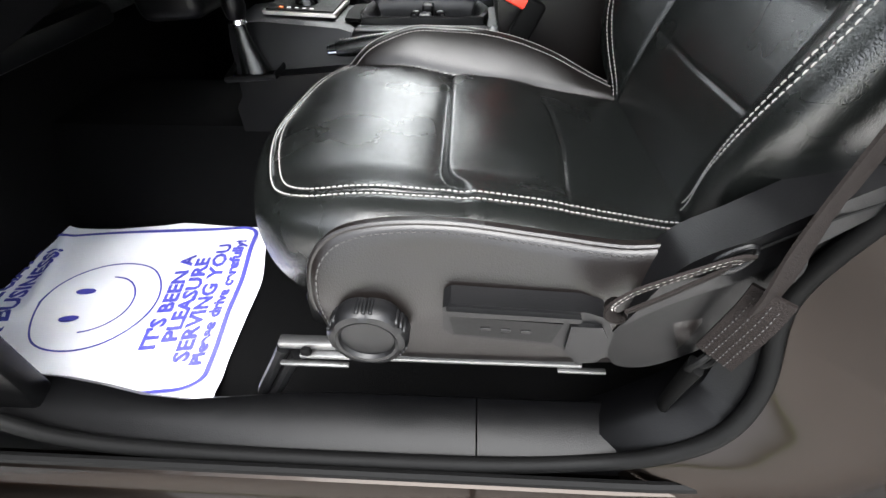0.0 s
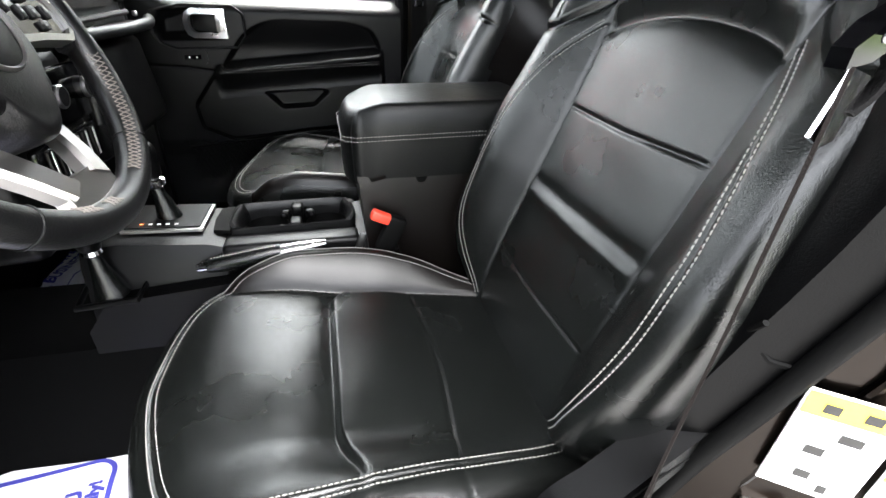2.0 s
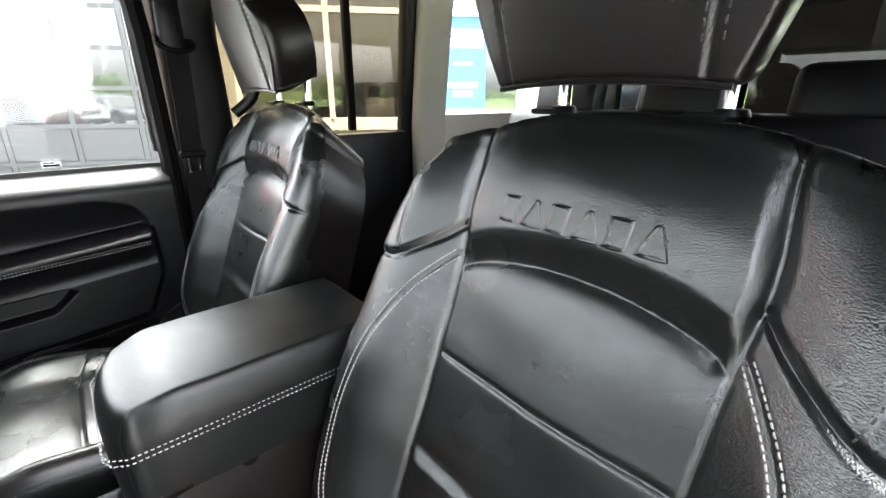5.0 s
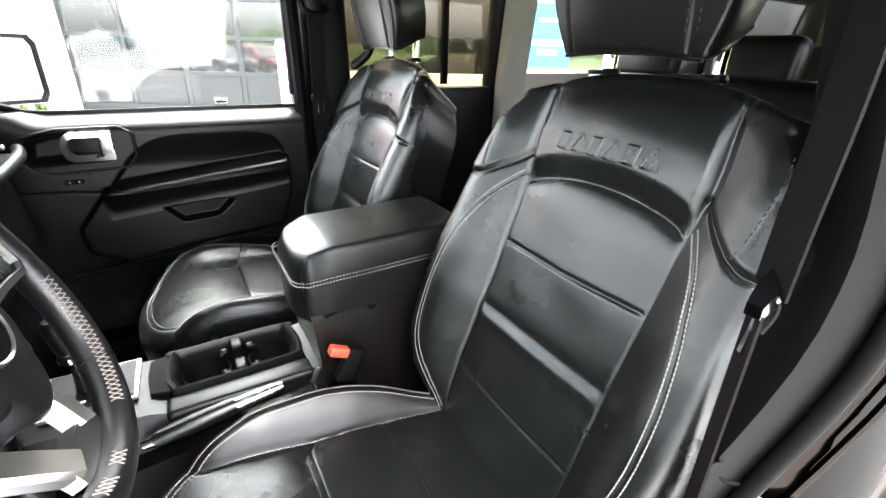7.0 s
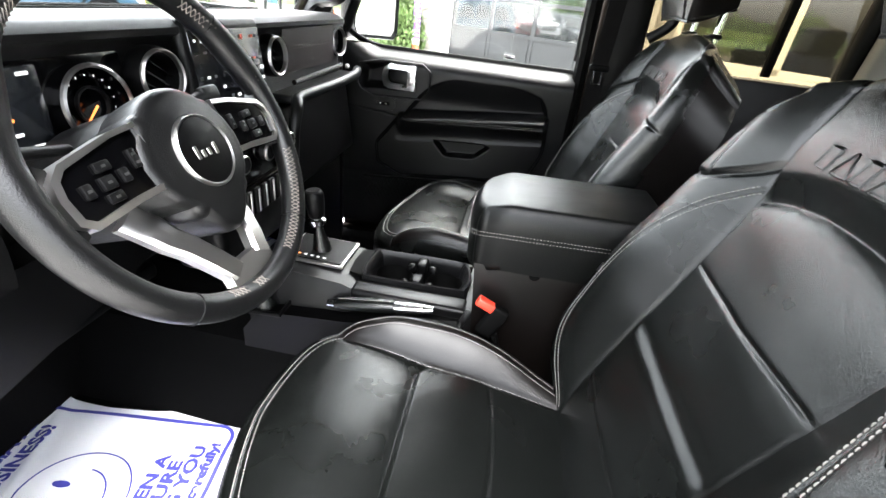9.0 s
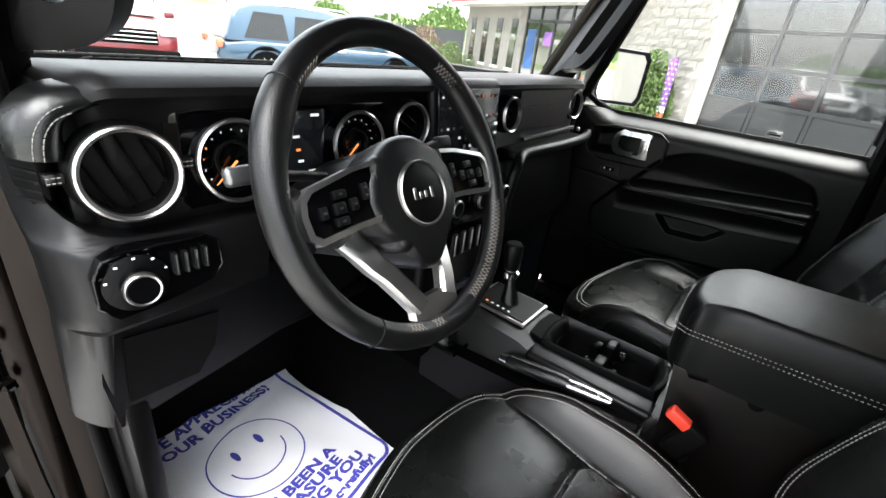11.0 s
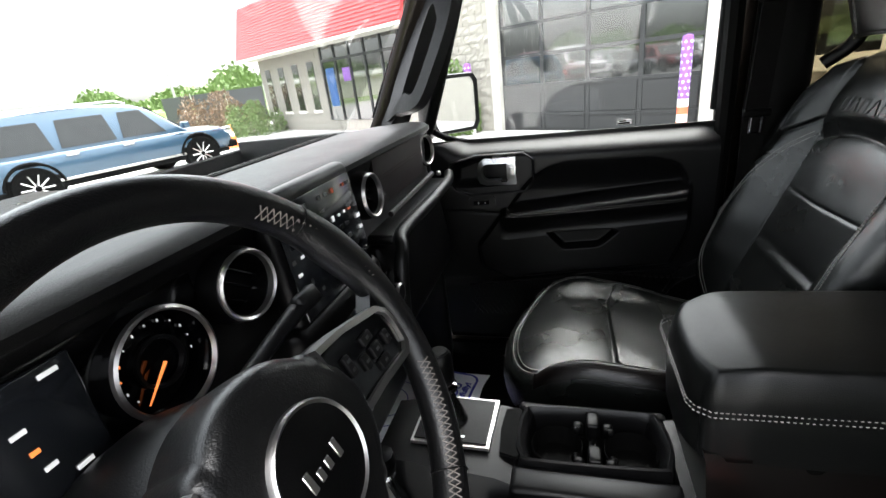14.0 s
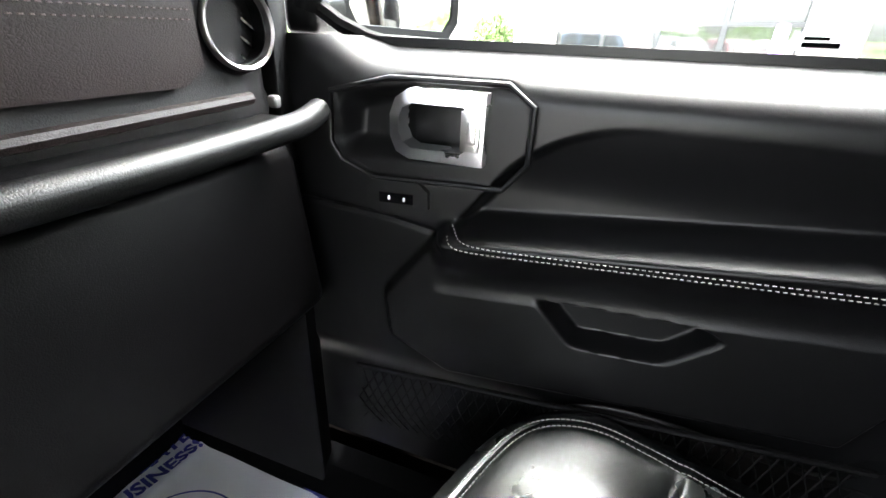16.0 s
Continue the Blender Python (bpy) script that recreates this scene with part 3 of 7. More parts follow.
    part("striker", merge(prism([(-0.030, -0.135), (0.025, -0.140), (0.034, -0.10), (0.020, -0.078), (-0.028, -0.084)], jp, 0, 0.010, 0.004, 2), tube([jp(-0.015, -0.118, 0.008), jp(-0.015, -0.118, 0.035), jp(0.016, -0.098, 0.035), jp(0.016, -0.098, 0.008)], 0.0055, 8)), SATIN, car, "bright latch striker")
    lab = part("tyre_label", prism([(-0.030, -0.050), (0.030, -0.050), (0.030, 0.050), (-0.030, 0.050)], jp, 0.004, 0.006, 0.001, 1), STICKER, car, "white sticker with a yellow band and unreadable dark bars")
    part("label_band", prism([(-0.029, 0.028), (0.029, 0.028), (0.029, 0.049), (-0.029, 0.049)], jp, 0.0062, 0.0068, 0), YELLOW, lab)
    for a, b, w in ((0.008, 0.014, 0.014), (-0.008, -0.004, 0.012), (-0.006, -0.030, 0.010), (0.010, -0.040, 0.006), (-0.012, 0.037, 0.010), (0.012, 0.038, 0.010)):
        part("label_mark", prism([(a - w / 2, b - 0.004), (a + w / 2, b - 0.004), (a + w / 2, b + 0.004), (a - w / 2, b + 0.004)], jp, 0.0069, 0.0073, 0), GLOSS, lab)
    lab = part("tyre_label", prism([(0.036, -0.075), (0.085, -0.075), (0.085, 0.005), (0.036, 0.005)], jp, 0.004, 0.006, 0.001, 1), STICKER, car, "second white sticker with a yellow band")
    part("label_band", prism([(0.037, -0.012), (0.084, -0.012), (0.084, 0.004), (0.037, 0.004)], jp, 0.0062, 0.0068, 0), YELLOW, lab)
    # hinge pillar ahead of the driver's opening
    rings = []
    for k in range(10):
        z = 0.62 + 0.86 * k / 9
        e = -0.40 - 0.04 * math.sin(k / 9 * 3.1) - (0.02 if k > 6 else 0)
        rings.append([Vector((e, 0.172, z)), Vector((e - 0.015, 0.150, z)), Vector((e - 0.05, 0.140, z)), Vector((e - 0.07, 0.10, z)), Vector((e - 0.20, 0.09, z)), Vector((e - 0.20, 0.22, z)), Vector((e, 0.22, z))])
    part("hinge_post", bevelled(loft(rings), 0.006, 2, 25), PAINT, car, "grey metallic hinge post with bolts")
    for z in (0.999, 1.057):
        part("hinge_bolt", lathe([(0.011, 0), (0.011, 0.004), (0.007, 0.004), (0.007, 0.011), (0.0, 0.012)], (-0.452, 0.1165 + 0.003 * (z < 1.02), z), (0.5, -0.85, 0), 6), PAINT, car)


pillars()


def weather_strip():
    """Door seal round the driver's opening."""
    pts = [(-0.375, 0.178, 1.42), (-0.385, 0.178, 1.2), (-0.39, 0.176, 0.95), (-0.38, 0.176, 0.75), (-0.34, 0.172, 0.69), (-0.2, 0.160, 0.668), (0.15, 0.157, 0.668), (0.30, 0.164, 0.668), (0.375, 0.161, 0.703), (0.420, 0.167, 0.742), (0.443, 0.188, 0.79), (0.440, 0.217, 0.87), (0.445, 0.204, 0.97), (0.470, 0.183, 1.08), (0.509, 0.150, 1.28), (0.505, 0.163, 1.46), (0.483, 0.233, 1.79)]
    return part("door_seal", tube(spline(pts, 6), 0.0085, 10), RUBBER, car, "black rubber door seal")


weather_strip()


# ---------------------------------------------------------------- seats
from mathutils.bvhtree import BVHTree


def cushion_skin(rim, height, put, centre, na=520, nr=120, profile=(), welt=0.0022):
    """A cushion over a closed plan outline: its top is height(x, y), its skirt follows (out, down) pairs, and a sewn joint runs round its rim."""
    line = [(p.x, p.y) for p in spline([(a, b, 0) for a, b in rim], 24, True)]
    loop = np.array(line + line[:1])
    cum = np.concatenate([[0], np.cumsum(np.hypot(*np.diff(loop, axis=0).T))])
    at = np.linspace(0, cum[-1], na, endpoint=False)
    X, Y = np.interp(at, cum, loop[:, 0]), np.interp(at, cum, loop[:, 1])
    tx, ty = np.roll(X, -3) - np.roll(X, 3), np.roll(Y, -3) - np.roll(Y, 3)
    ln = np.hypot(tx, ty)
    nx, ny = ty / ln, -tx / ln
    if np.sum(nx * (X - centre[0]) + ny * (Y - centre[1])) < 0:
        nx, ny = -nx, -ny
    rings = []
    for r in np.linspace(0, 1, nr)[1:]:
        x, y = centre[0] + (X - centre[0]) * r, centre[1] + (Y - centre[1]) * r
        gap = (1 - r) * np.hypot(X - centre[0], Y - centre[1])
        rings.append(np.stack([x, y, height(x, y) - welt * np.exp(-(gap / 0.0022) ** 2)], 1))
    edge = height(X, Y)
    side_on = smooth(0.12, 0.18, -Y) * smooth(-0.01, 0.10, X)
    wide, deep = 1 + 0.50 * side_on, 1 - 0.35 * side_on          # fuller roll on the outer side
    for q in spline([(a, b, 0) for a, b in profile], 4)[1:]:
        rings.append(np.stack([X + nx * q.x * wide, Y + ny * q.x * wide, edge - q.y * deep - welt * math.exp(-(q.x / 0.003) ** 2)], 1))
    bm = bmesh.new()
    hub = bm.verts.new(put(*centre, float(height(np.array(centre[0]), np.array(centre[1])))))
    vs = [[bm.verts.new(put(*p)) for p in ring] for ring in rings]
    for i in range(na):
        bm.faces.new((hub, vs[0][i], vs[0][(i + 1) % na]))
    for a, b in zip(vs, vs[1:]):
        for i in range(na):
            bm.faces.new((a[i], b[i], b[(i + 1) % na], a[(i + 1) % na]))
    bm.faces.new(vs[-1])
    return bm, list(zip(X, Y)), list(zip(nx, ny))


WAVES = [(random.Random(70 + k).uniform(20, 75) * math.cos(2.4 * k), random.Random(90 + k).uniform(20, 75) * math.sin(2.4 * k), 1.7 * k) for k in range(11)]


def crumple(x, y, depth):
    """Uneven soft dents of sat-on leather."""
    return depth * sum(np.sin(a * x + b * y + c + 0.8 * np.sin(19 * x - 23 * y + c)) for a, b, c in WAVES) / 2


def sew(skin, pts, down=Vector((0, 0, -1)), reach=0.06):
    """Drops points onto a skin along a direction; gives places and normals."""
    out = []
    for p in pts:
        hit = skin.ray_cast(p - down * reach, down)
        if hit[0]:
            out.append((hit[0], hit[1] if hit[1].dot(down) < 0 else -hit[1]))
    return [h[0] + h[1] * 0.0003 for h in out], [h[1] for h in out]


def skin_of(ob):
    org = ORG[ob.name]
    return BVHTree.FromPolygons([v.co + org for v in ob.data.vertices], [f.vertices[:] for f in ob.data.polygons])


def build_seat(yc):
    """A front seat; its plan has y growing towards the middle of the car."""
    seat = thing("car_seat", (0.2, yc, FLOOR), "black leather front seat with pale twin stitching", "car seat", "front seats")
    m = 1 if yc < YC else -1
    side = -m
    # cushion: raised crescent bolster on the inner side, low rolled edge on the outer side
    rim = [(-0.071, 0.010), (-0.068, 0.075), (-0.052, 0.135), (-0.028, 0.165), (0.010, 0.180), (0.060, 0.188), (0.120, 0.195), (0.200, 0.199), (0.280, 0.189), (0.355, 0.171), (0.415, 0.152), (0.460, 0.130), (0.475, 0.08), (0.475, -0.08),
           (0.462, -0.135), (0.410, -0.166), (0.300, -0.180), (0.220, -0.190), (0.160, -0.198), (0.100, -0.206), (0.055, -0.206), (0.022, -0.198), (-0.003, -0.178), (-0.022, -0.148), (-0.038, -0.110), (-0.053, -0.068), (-0.065, -0.028)]
    zc = lambda x: curve(x, [-0.09, -0.07, -0.045, -0.02, 0.03, 0.09, 0.143, 0.20, 0.27, 0.36, 0.46], [0.882, 0.890, 0.901, 0.909, 0.917, 0.917, 0.908, 0.900, 0.892, 0.880, 0.872])
    fold = lambda x: curve(x, [-0.08, -0.03, -0.004, 0.07, 0.15, 0.27, 0.40, 0.47], [0.20, 0.180, 0.170, 0.157, 0.152, 0.149, 0.135, 0.125])
    edge_in = lambda x: curve(x, [-0.05, 0.0, 0.06, 0.12, 0.20, 0.28, 0.355, 0.41, 0.47], [0.20, 0.184, 0.190, 0.196, 0.200, 0.190, 0.172, 0.154, 0.132])
    rise_in = lambda x: curve(x, [-0.03, -0.004, 0.06, 0.126, 0.20, 0.28, 0.357, 0.41, 0.47], [0.0, 0.014, 0.040, 0.053, 0.057, 0.046, 0.022, 0.006, 0.0])
    rise_out = lambda x: curve(x, [-0.05, 0.02, 0.10, 0.163, 0.27, 0.41], [0.0, 0.016, 0.028, 0.030, 0.020, 0.005])
    lead = lambda y: 0.142 + 0.020 * smooth(0.112, 0.150, y) ** 2 + 0.024 * smooth(0.100, 0.195, -y) ** 1.6     # front seam of the insert

    def top(x, y):
        h = zc(x) + 0.004 * np.cos(y * 9) * smooth(-0.07, 0.03, x)
        f = fold(x)
        w = np.clip((y - f) / np.maximum(edge_in(x) - f, 0.006), 0, 1.15)
        h = h + rise_in(x) * (1.35 * w - 0.35 * w * w) + rise_out(x) * smooth(0.115, 0.205, -y) ** 1.2
        seat_in = (1 - smooth(f - 0.012, f + 0.001, y)) * (1 - 0.85 * smooth(0.15, 0.20, -y))
        e = x - lead(y)
        h = h + seat_in * (0.0075 * smooth(-0.001, 0.010, e) * (1 - smooth(0.05, 0.20, e)) - 0.0055 * np.exp(-np.clip(-e, 0, 1) / 0.016) * (e <= 0) - 0.0055 * np.exp(-(np.clip(e, 0, 1) / 0.004) ** 2) * (e > 0))
        h = h - 0.0030 * np.exp(-((y - f) / 0.0042) ** 2) * smooth(-0.02, 0.01, x)
        h = h - seat_in * 0.0020 * np.exp(-((x - 0.270 - 0.010 * np.cos(y * 12)) / 0.0028) ** 2)
        return h - crumple(x, y, 0.00045)

    put = lambda x, y, z: Vector((x, yc + m * y, z))
    roll = [(0.0, 0.0), (0.007, 0.0012), (0.016, 0.0065), (0.024, 0.017), (0.029, 0.034), (0.030, 0.055), (0.026, 0.085), (0.014, 0.115), (-0.006, 0.140)]
    bm, line, nor = cushion_skin(rim, top, put, (0.20, 0.0), 520, 124, roll)
    cushion = part("cushion", bm, [LEATHER, LEATHER_SIDE], seat, "", 75)
    for f in cushion.data.polygons:
        c = f.center + ORG[cushion.name]
        if c.x > -0.02 and m * (c.y - yc) > float(fold(np.array(c.x))) + 0.0005 and f.normal.z > 0.3:
            f.material_index = 1
    skin = skin_of(cushion)
    rows = []
    n = len(line)
    start = max(range(n), key=lambda k: line[k][0] - 3 * abs(line[k][1]))
    run = [(start + k) % n for k in range(n)]
    run = [k for k in run if line[k][0] < 0.425]
    for d in (-0.0062, 0.0042):
        p, q = sew(skin, [put(line[k][0] + nor[k][0] * d, line[k][1] + nor[k][1] * d, 0.93) for k in run])
        rows.append(stitches(p, q, 0.0044, 0.0012, 0.0010, 0.0009))
    part("stitching", merge(*rows), STITCH, cushion, "pale grey twin stitching")
    # backrest: s along the leaning back, t out towards the sitter
    o, su, tn = Vector((0.418, yc, 0.862)), Vector((0.307, 0, 0.952)), Vector((-0.952, 0, 0.307))
    bput = lambda s, y, t: o + su * s + tn * t + Vector((0, m * y, 0))
    bhalf = lambda v: curve(v, [0, 0.08, 0.2, 0.35, 0.5, 0.66, 0.75, 0.86, 0.95, 1], [0.150, 0.186, 0.214, 0.226, 0.227, 0.224, 0.225, 0.220, 0.205, 0.186])
    bfront = lambda u: 0.0 + 0 * u
    brear = lambda u: 0.606 - 0.036 * np.abs(u) ** 2.5
    mid = lambda s: curve(s, [0, 0.1, 0.22, 0.345, 0.45, 0.50, 0.57, 0.63], [0.128, 0.132, 0.132, 0.134, 0.138, 0.143, 0.146, 0.150])
    arch_s = lambda y: curve(np.abs(y), [0, 0.03, 0.07, 0.105, 0.125, 0.137, 0.15], [0.471, 0.470, 0.465, 0.457, 0.449, 0.441, 0.432])
    ridge = smooth_line([(0.012, 0.140), (0.05, 0.166), (0.10, 0.194), (0.15, 0.211), (0.21, 0.218), (0.27, 0.216), (0.33, 0.206), (0.37, 0.193), (0.41, 0.176), (0.44, 0.156), (0.457, 0.143)])
    yoke = smooth_line([(0.491, 0.143), (0.472, 0.160), (0.455, 0.180), (0.438, 0.203), (0.431, 0.222), (0.434, 0.240)])
    crest = smooth_line([(0.600, 0.184), (0.575, 0.205), (0.53, 0.216), (0.49, 0.215), (0.46, 0.211), (0.440, 0.205)])
    swell = lambda s: curve(s, [0, 0.05, 0.1, 0.2, 0.3, 0.36, 0.43, 0.5, 0.56, 0.63], [0.014, 0.040, 0.055, 0.060, 0.058, 0.052, 0.041, 0.033, 0.022, 0.008])

    def btop(s, y):
        a = np.abs(y)
        g = mid(s) - 0.014 * smooth(0.50, 0.63, s) * (y < 0)
        h = curve(s, [0, 0.05, 0.10, 0.22, 0.34, 0.43, 0.47, 0.52, 0.58, 0.63], [0.030, 0.036, 0.036, 0.030, 0.024, 0.020, 0.018, 0.018, 0.014, 0.0])
        w = np.clip((a - g) / (0.218 - g), 0, 1.25)
        h = h + swell(s) * np.sin(np.pi / 2 * np.minimum(w, 1)) ** 1.15
        h = h + 0.004 * np.cos(y * 10)
        panel = 1 - smooth(g - 0.016, g + 0.002, a)
        e = s - arch_s(y)
        h = h + panel * np.where(e < 0, -0.0075 * np.exp(-np.clip(-e, 0, 1) / 0.009), -0.0075 + 0.0170 * smooth(-0.004, 0.038, e) * (1 - 0.45 * smooth(0.07, 0.15, e)))
        h = h - 0.0026 * np.exp(-((a - g) / 0.0034) ** 2)
        for q in (1, -1):
            h = h - seam(s, y, [(a_, q * b_) for a_, b_ in yoke], 0.0034, 0.0036)
            h = h - seam(s, y, [(a_, q * b_) for a_, b_ in ridge], 0.0016, 0.0030)
            h = h - seam(s, y, [(a_, q * b_) for a_, b_ in crest], 0.0012, 0.0026)
        # yoke panel stands a little proud of the bolster below it
        h = h + 0.004 * smooth(-0.002, 0.012, s - np.interp(a, [0.143, 0.16, 0.18, 0.203, 0.222, 0.24], [0.491, 0.472, 0.455, 0.438, 0.431, 0.434])) * smooth(g, g + 0.012, a)
        h = h - panel * (seam(s, y, [(0.345, -0.14), (0.341, 0), (0.345, 0.14)], 0.0024, 0.0030) + seam(s, y, [(0.112, -0.14), (0.110, 0), (0.112, 0.14)], 0.0016, 0.003))
        h = h + panel * (0.0034 * np.exp(-((s - 0.214) / 0.011) ** 2) - 0.0022 * np.exp(-((s - 0.233) / 0.010) ** 2))
        return h - crumple(s, y, 0.00035)

    back = part("backrest", pad(bfront, brear, bhalf, btop, bput, 290, 340, 20, bulge=0.030, drop=0.125, power=1.9, sag=0.045, level=0.040), [LEATHER, LEATHER_SIDE], seat, "", 75)
    # flanks are the same leather, with their shade put into a darker material
    for f in back.data.polygons:
        if (f.center + ORG[back.name] - o).dot(tn) < 0.010 and abs(f.normal.y) > 0.45:
            f.material_index = 1
    rows = []
    for q in (1, -1):
        for d in (0.0042, -0.0042):
            p, nn = over(offset_line([(a, q * b) for a, b in ridge], d), btop, bput, 220)
            rows.append(stitches(p, nn, 0.0044, 0.0012, 0.0010, 0.0009))
    part("stitching", merge(*rows), STITCH, back, "pale grey twin stitching")
    rows = []
    for q in (1, -1):
        p, nn = over([(a, q * (b - 0.003)) for a, b in crest if a < 0.558], btop, bput, 90)
        rows.append(stitches(p, nn, 0.004, 0.003, 0.0012))
    part("stitching", merge(*rows), STITCH_DIM, back, "dark stitching")
    # a row of embossed plain shapes on the upper panel
    slant = [(-0.012, 0.011), (0.012, 0.009), (0.012, -0.009), (-0.012, -0.007)]
    peak = [(-0.012, 0.012), (0.012, 0.001), (0.012, -0.002), (-0.012, -0.012)]
    for k, shape in enumerate((slant, peak, slant, peak, slant, peak)):
        yk = 0.079 - 0.0290 * k
        lay = lambda a, b, h: bput(0.519 + a, m * (yk + b), float(btop(np.array(0.519 + a), np.array(m * (yk + b)))) + h)
        pts = shape + shape[:1]
        dense = [(a[0] + (b[0] - a[0]) * q / 5, a[1] + (b[1] - a[1]) * q / 5) for a, b in zip(pts, pts[1:]) for q in range(5)]
        part("embossed_mark", tube([lay(a, b, -0.0003) for a, b in dense], 0.0021, 6, True, 0.8), LEATHER, back, "embossed plain shape")
    # headrest: flat-fronted pad leaning forward, widening upwards, with a piped lower edge
    hseam = [(0.0, 0.083), (0.06, 0.088), (0.12, 0.088), (0.2, 0.080)]
    hz = lambda x, y: 0.030 - 0.7 * y * y * np.abs(y) / 0.1 - 0.5 * np.clip(x - 0.12, 0, 1) ** 2 - seam(x, y, hseam, 0.0026, 0.0026) - seam(x, y, [(a, -b) for a, b in hseam], 0.0026, 0.0026)
    ho = Vector((0.568, yc, 1.490))
    hput = lambda s, y, t: ho + Vector((-0.24, 0, 0.971)) * s + Vector((-0.971, 0, -0.24)) * t + Vector((0, m * y, 0))
    hf, hr = (lambda u: 0.006 - 0.007 * np.abs(u) ** 2), (lambda u: 0.178 - 0.035 * np.abs(u) ** 3)
    hh = lambda v: curve(v, [0, 0.1, 0.3, 0.55, 0.8, 1], [0.096, 0.102, 0.112, 0.117, 0.110, 0.090])
    head = part("headrest", pad(hf, hr, hh, hz, hput, 100, 80, 22, bulge=0.010, drop=0.095, power=2.2, under=1.6), LEATHER_SIDE, seat, "", 75)
    rows = []
    for q in (1, -1):
        for d in (0.006, -0.006):
            p, nn = over([(a, q * (b + d)) for a, b in smooth_line(hseam) if 0.010 < a < 0.172], hz, hput, 60)
            rows.append(stitches(p, nn, 0.005, 0.0035, 0.0013))
    part("stitching", merge(*rows), STITCH_DIM, head, "dark twin stitching")
    lip = [hput(float(hf(np.array(u))) - 0.0075, 0.098 * u, 0.0275 - 0.006 * u * u) for u in np.linspace(-1, 1, 25)]
    part("piping", tube(lip, 0.0026, 8), LEATHER_SIDE, head, "piped lower edge")
    for g in (0.077, -0.077):
        p = part("post", tube([(0.618, yc + g, 1.40), (0.620, yc + g, 1.45), (0.622, yc + g, 1.53)], 0.0072, 14), CHROME, seat, "chrome headrest post")
        part("guide", merge(lathe([(0.012, 0), (0.014, 0.004), (0.012, 0.009), (0.008, 0.010)], (0.619, yc + g, 1.452), (0, 0, 1), 18), box((0.615, yc + g + 0.014, 1.456), (0.022, 0.034, 0.006), 0.003)), PLASTIC, p)
    # back shell
    part("back_shell", box((0.590, yc, 1.13), (0.05, 0.36, 0.46), 0.02, 3, (0, 17, 0)), PLASTIC, seat)
    # valance on the outer side, leaning in towards its sewn top edge, with its controls
    ys = yc + side * 0.270
    out = Vector((0, side, 0))
    lean = lambda z: 0.025 * float(smooth(0.862, 0.945, np.array(z)))
    vput = lambda a, b, h: Vector((a, ys + side * (h - lean(b)), b))
    outline = [(p.x, p.z) for p in spline([(0.056, 0, 0.812), (0.046, 0, 0.845), (0.040, 0, 0.880), (0.043, 0, 0.908), (0.064, 0, 0.929), (0.105, 0, 0.939), (0.158, 0, 0.940), (0.224, 0, 0.932), (0.291, 0, 0.924), (0.345, 0, 0.925), (0.37, 0, 0.90), (0.365, 0, 0.83), (0.34, 0, 0.806), (0.20, 0, 0.800), (0.09, 0, 0.802)], 6, True)]
    rings = []
    mc = (0.20, 0.868)
    for f, h in ((1.0, -0.007), (1.0, -0.001), (0.988, 0.0035), (0.95, 0.0060), (0.80, 0.0065), (0.55, 0.0065), (0.3, 0.0065), (0.05, 0.0065)):
        rings.append([vput(mc[0] + (a - mc[0]) * f, mc[1] + (b - mc[1]) * f, h) for a, b in outline])
    val = part("side_valance", loft(rings), LEATHER_SIDE, seat, "dark vinyl side valance", 60)
    seamline = [(mc[0] + (a - mc[0]) * 0.955, mc[1] + (b - mc[1]) * 0.93) for a, b in outline if (b > 0.86 and a < 0.36) or a < 0.06]
    cut = max(range(len(seamline)), key=lambda k: math.dist(seamline[k], seamline[k - 1]))
    seamline = seamline[cut:] + seamline[:cut]
    part("stitching", stitches([vput(a, b, 0.0064) for a, b in seamline], [out] * len(seamline), 0.004, 0.0018, 0.001), STITCH_DIM, val, "dark top stitching")
    welt = [(mc[0] + (a - mc[0]) * 0.995, mc[1] + (b - mc[1]) * 0.995) for a, b in outline if b > 0.86 and a < 0.36]
    cut = max(range(len(welt)), key=lambda k: math.dist(welt[k], welt[k - 1]))
    part("welt", tube([vput(a, b, 0.001) for a, b in welt[cut:] + welt[:cut]], 0.0030, 8), LEATHER_SIDE, val, "dark piped edge")
    # height knob: hexagonal lobed collar, domed face with a rim
    kc = Vector((0.090, ys + side * 0.006, 0.856))
    lob = []
    for r, h in ((0.026, 0.0), (0.031, 0.002), (0.033, 0.006), (0.033, 0.018), (0.030, 0.023), (0.026, 0.0245), (0.0235, 0.0235), (0.022, 0.020), (0.012, 0.0215), (0.002, 0.022)):
        ring = []
        for k in range(72):
            a = 2 * math.pi * k / 72
            rr = r * (1 + (0.075 * (abs(math.cos(3 * a)) ** 0.7 - 0.5) if 0.028 < r else 0))
            ring.append(kc + out * h + Vector((rr * math.cos(a), 0, rr * math.sin(a))))
        lob.append(ring)
    kn = part("adjuster_knob", loft(lob), PLASTIC_GREY, seat, "ribbed black height knob")
    for k in range(6):
        a = math.pi * 2 * k / 6 + math.pi / 6
        for g in (-0.17, 0.0, 0.17):
            part("grip", box(kc + out * 0.013 + Vector((0.0328 * math.cos(a + g), 0, 0.0328 * math.sin(a + g))), (0.0030, 0.016, 0.0034), 0.001, 1, (0, -math.degrees(a + g), 0)), PLASTIC_GREY, kn)
    # recline lever: long lit blade, undercut finger pull and a pivot block at its rear end
    lput = lambda a, b, h: Vector((a, ys + side * (0.006 + h), b))
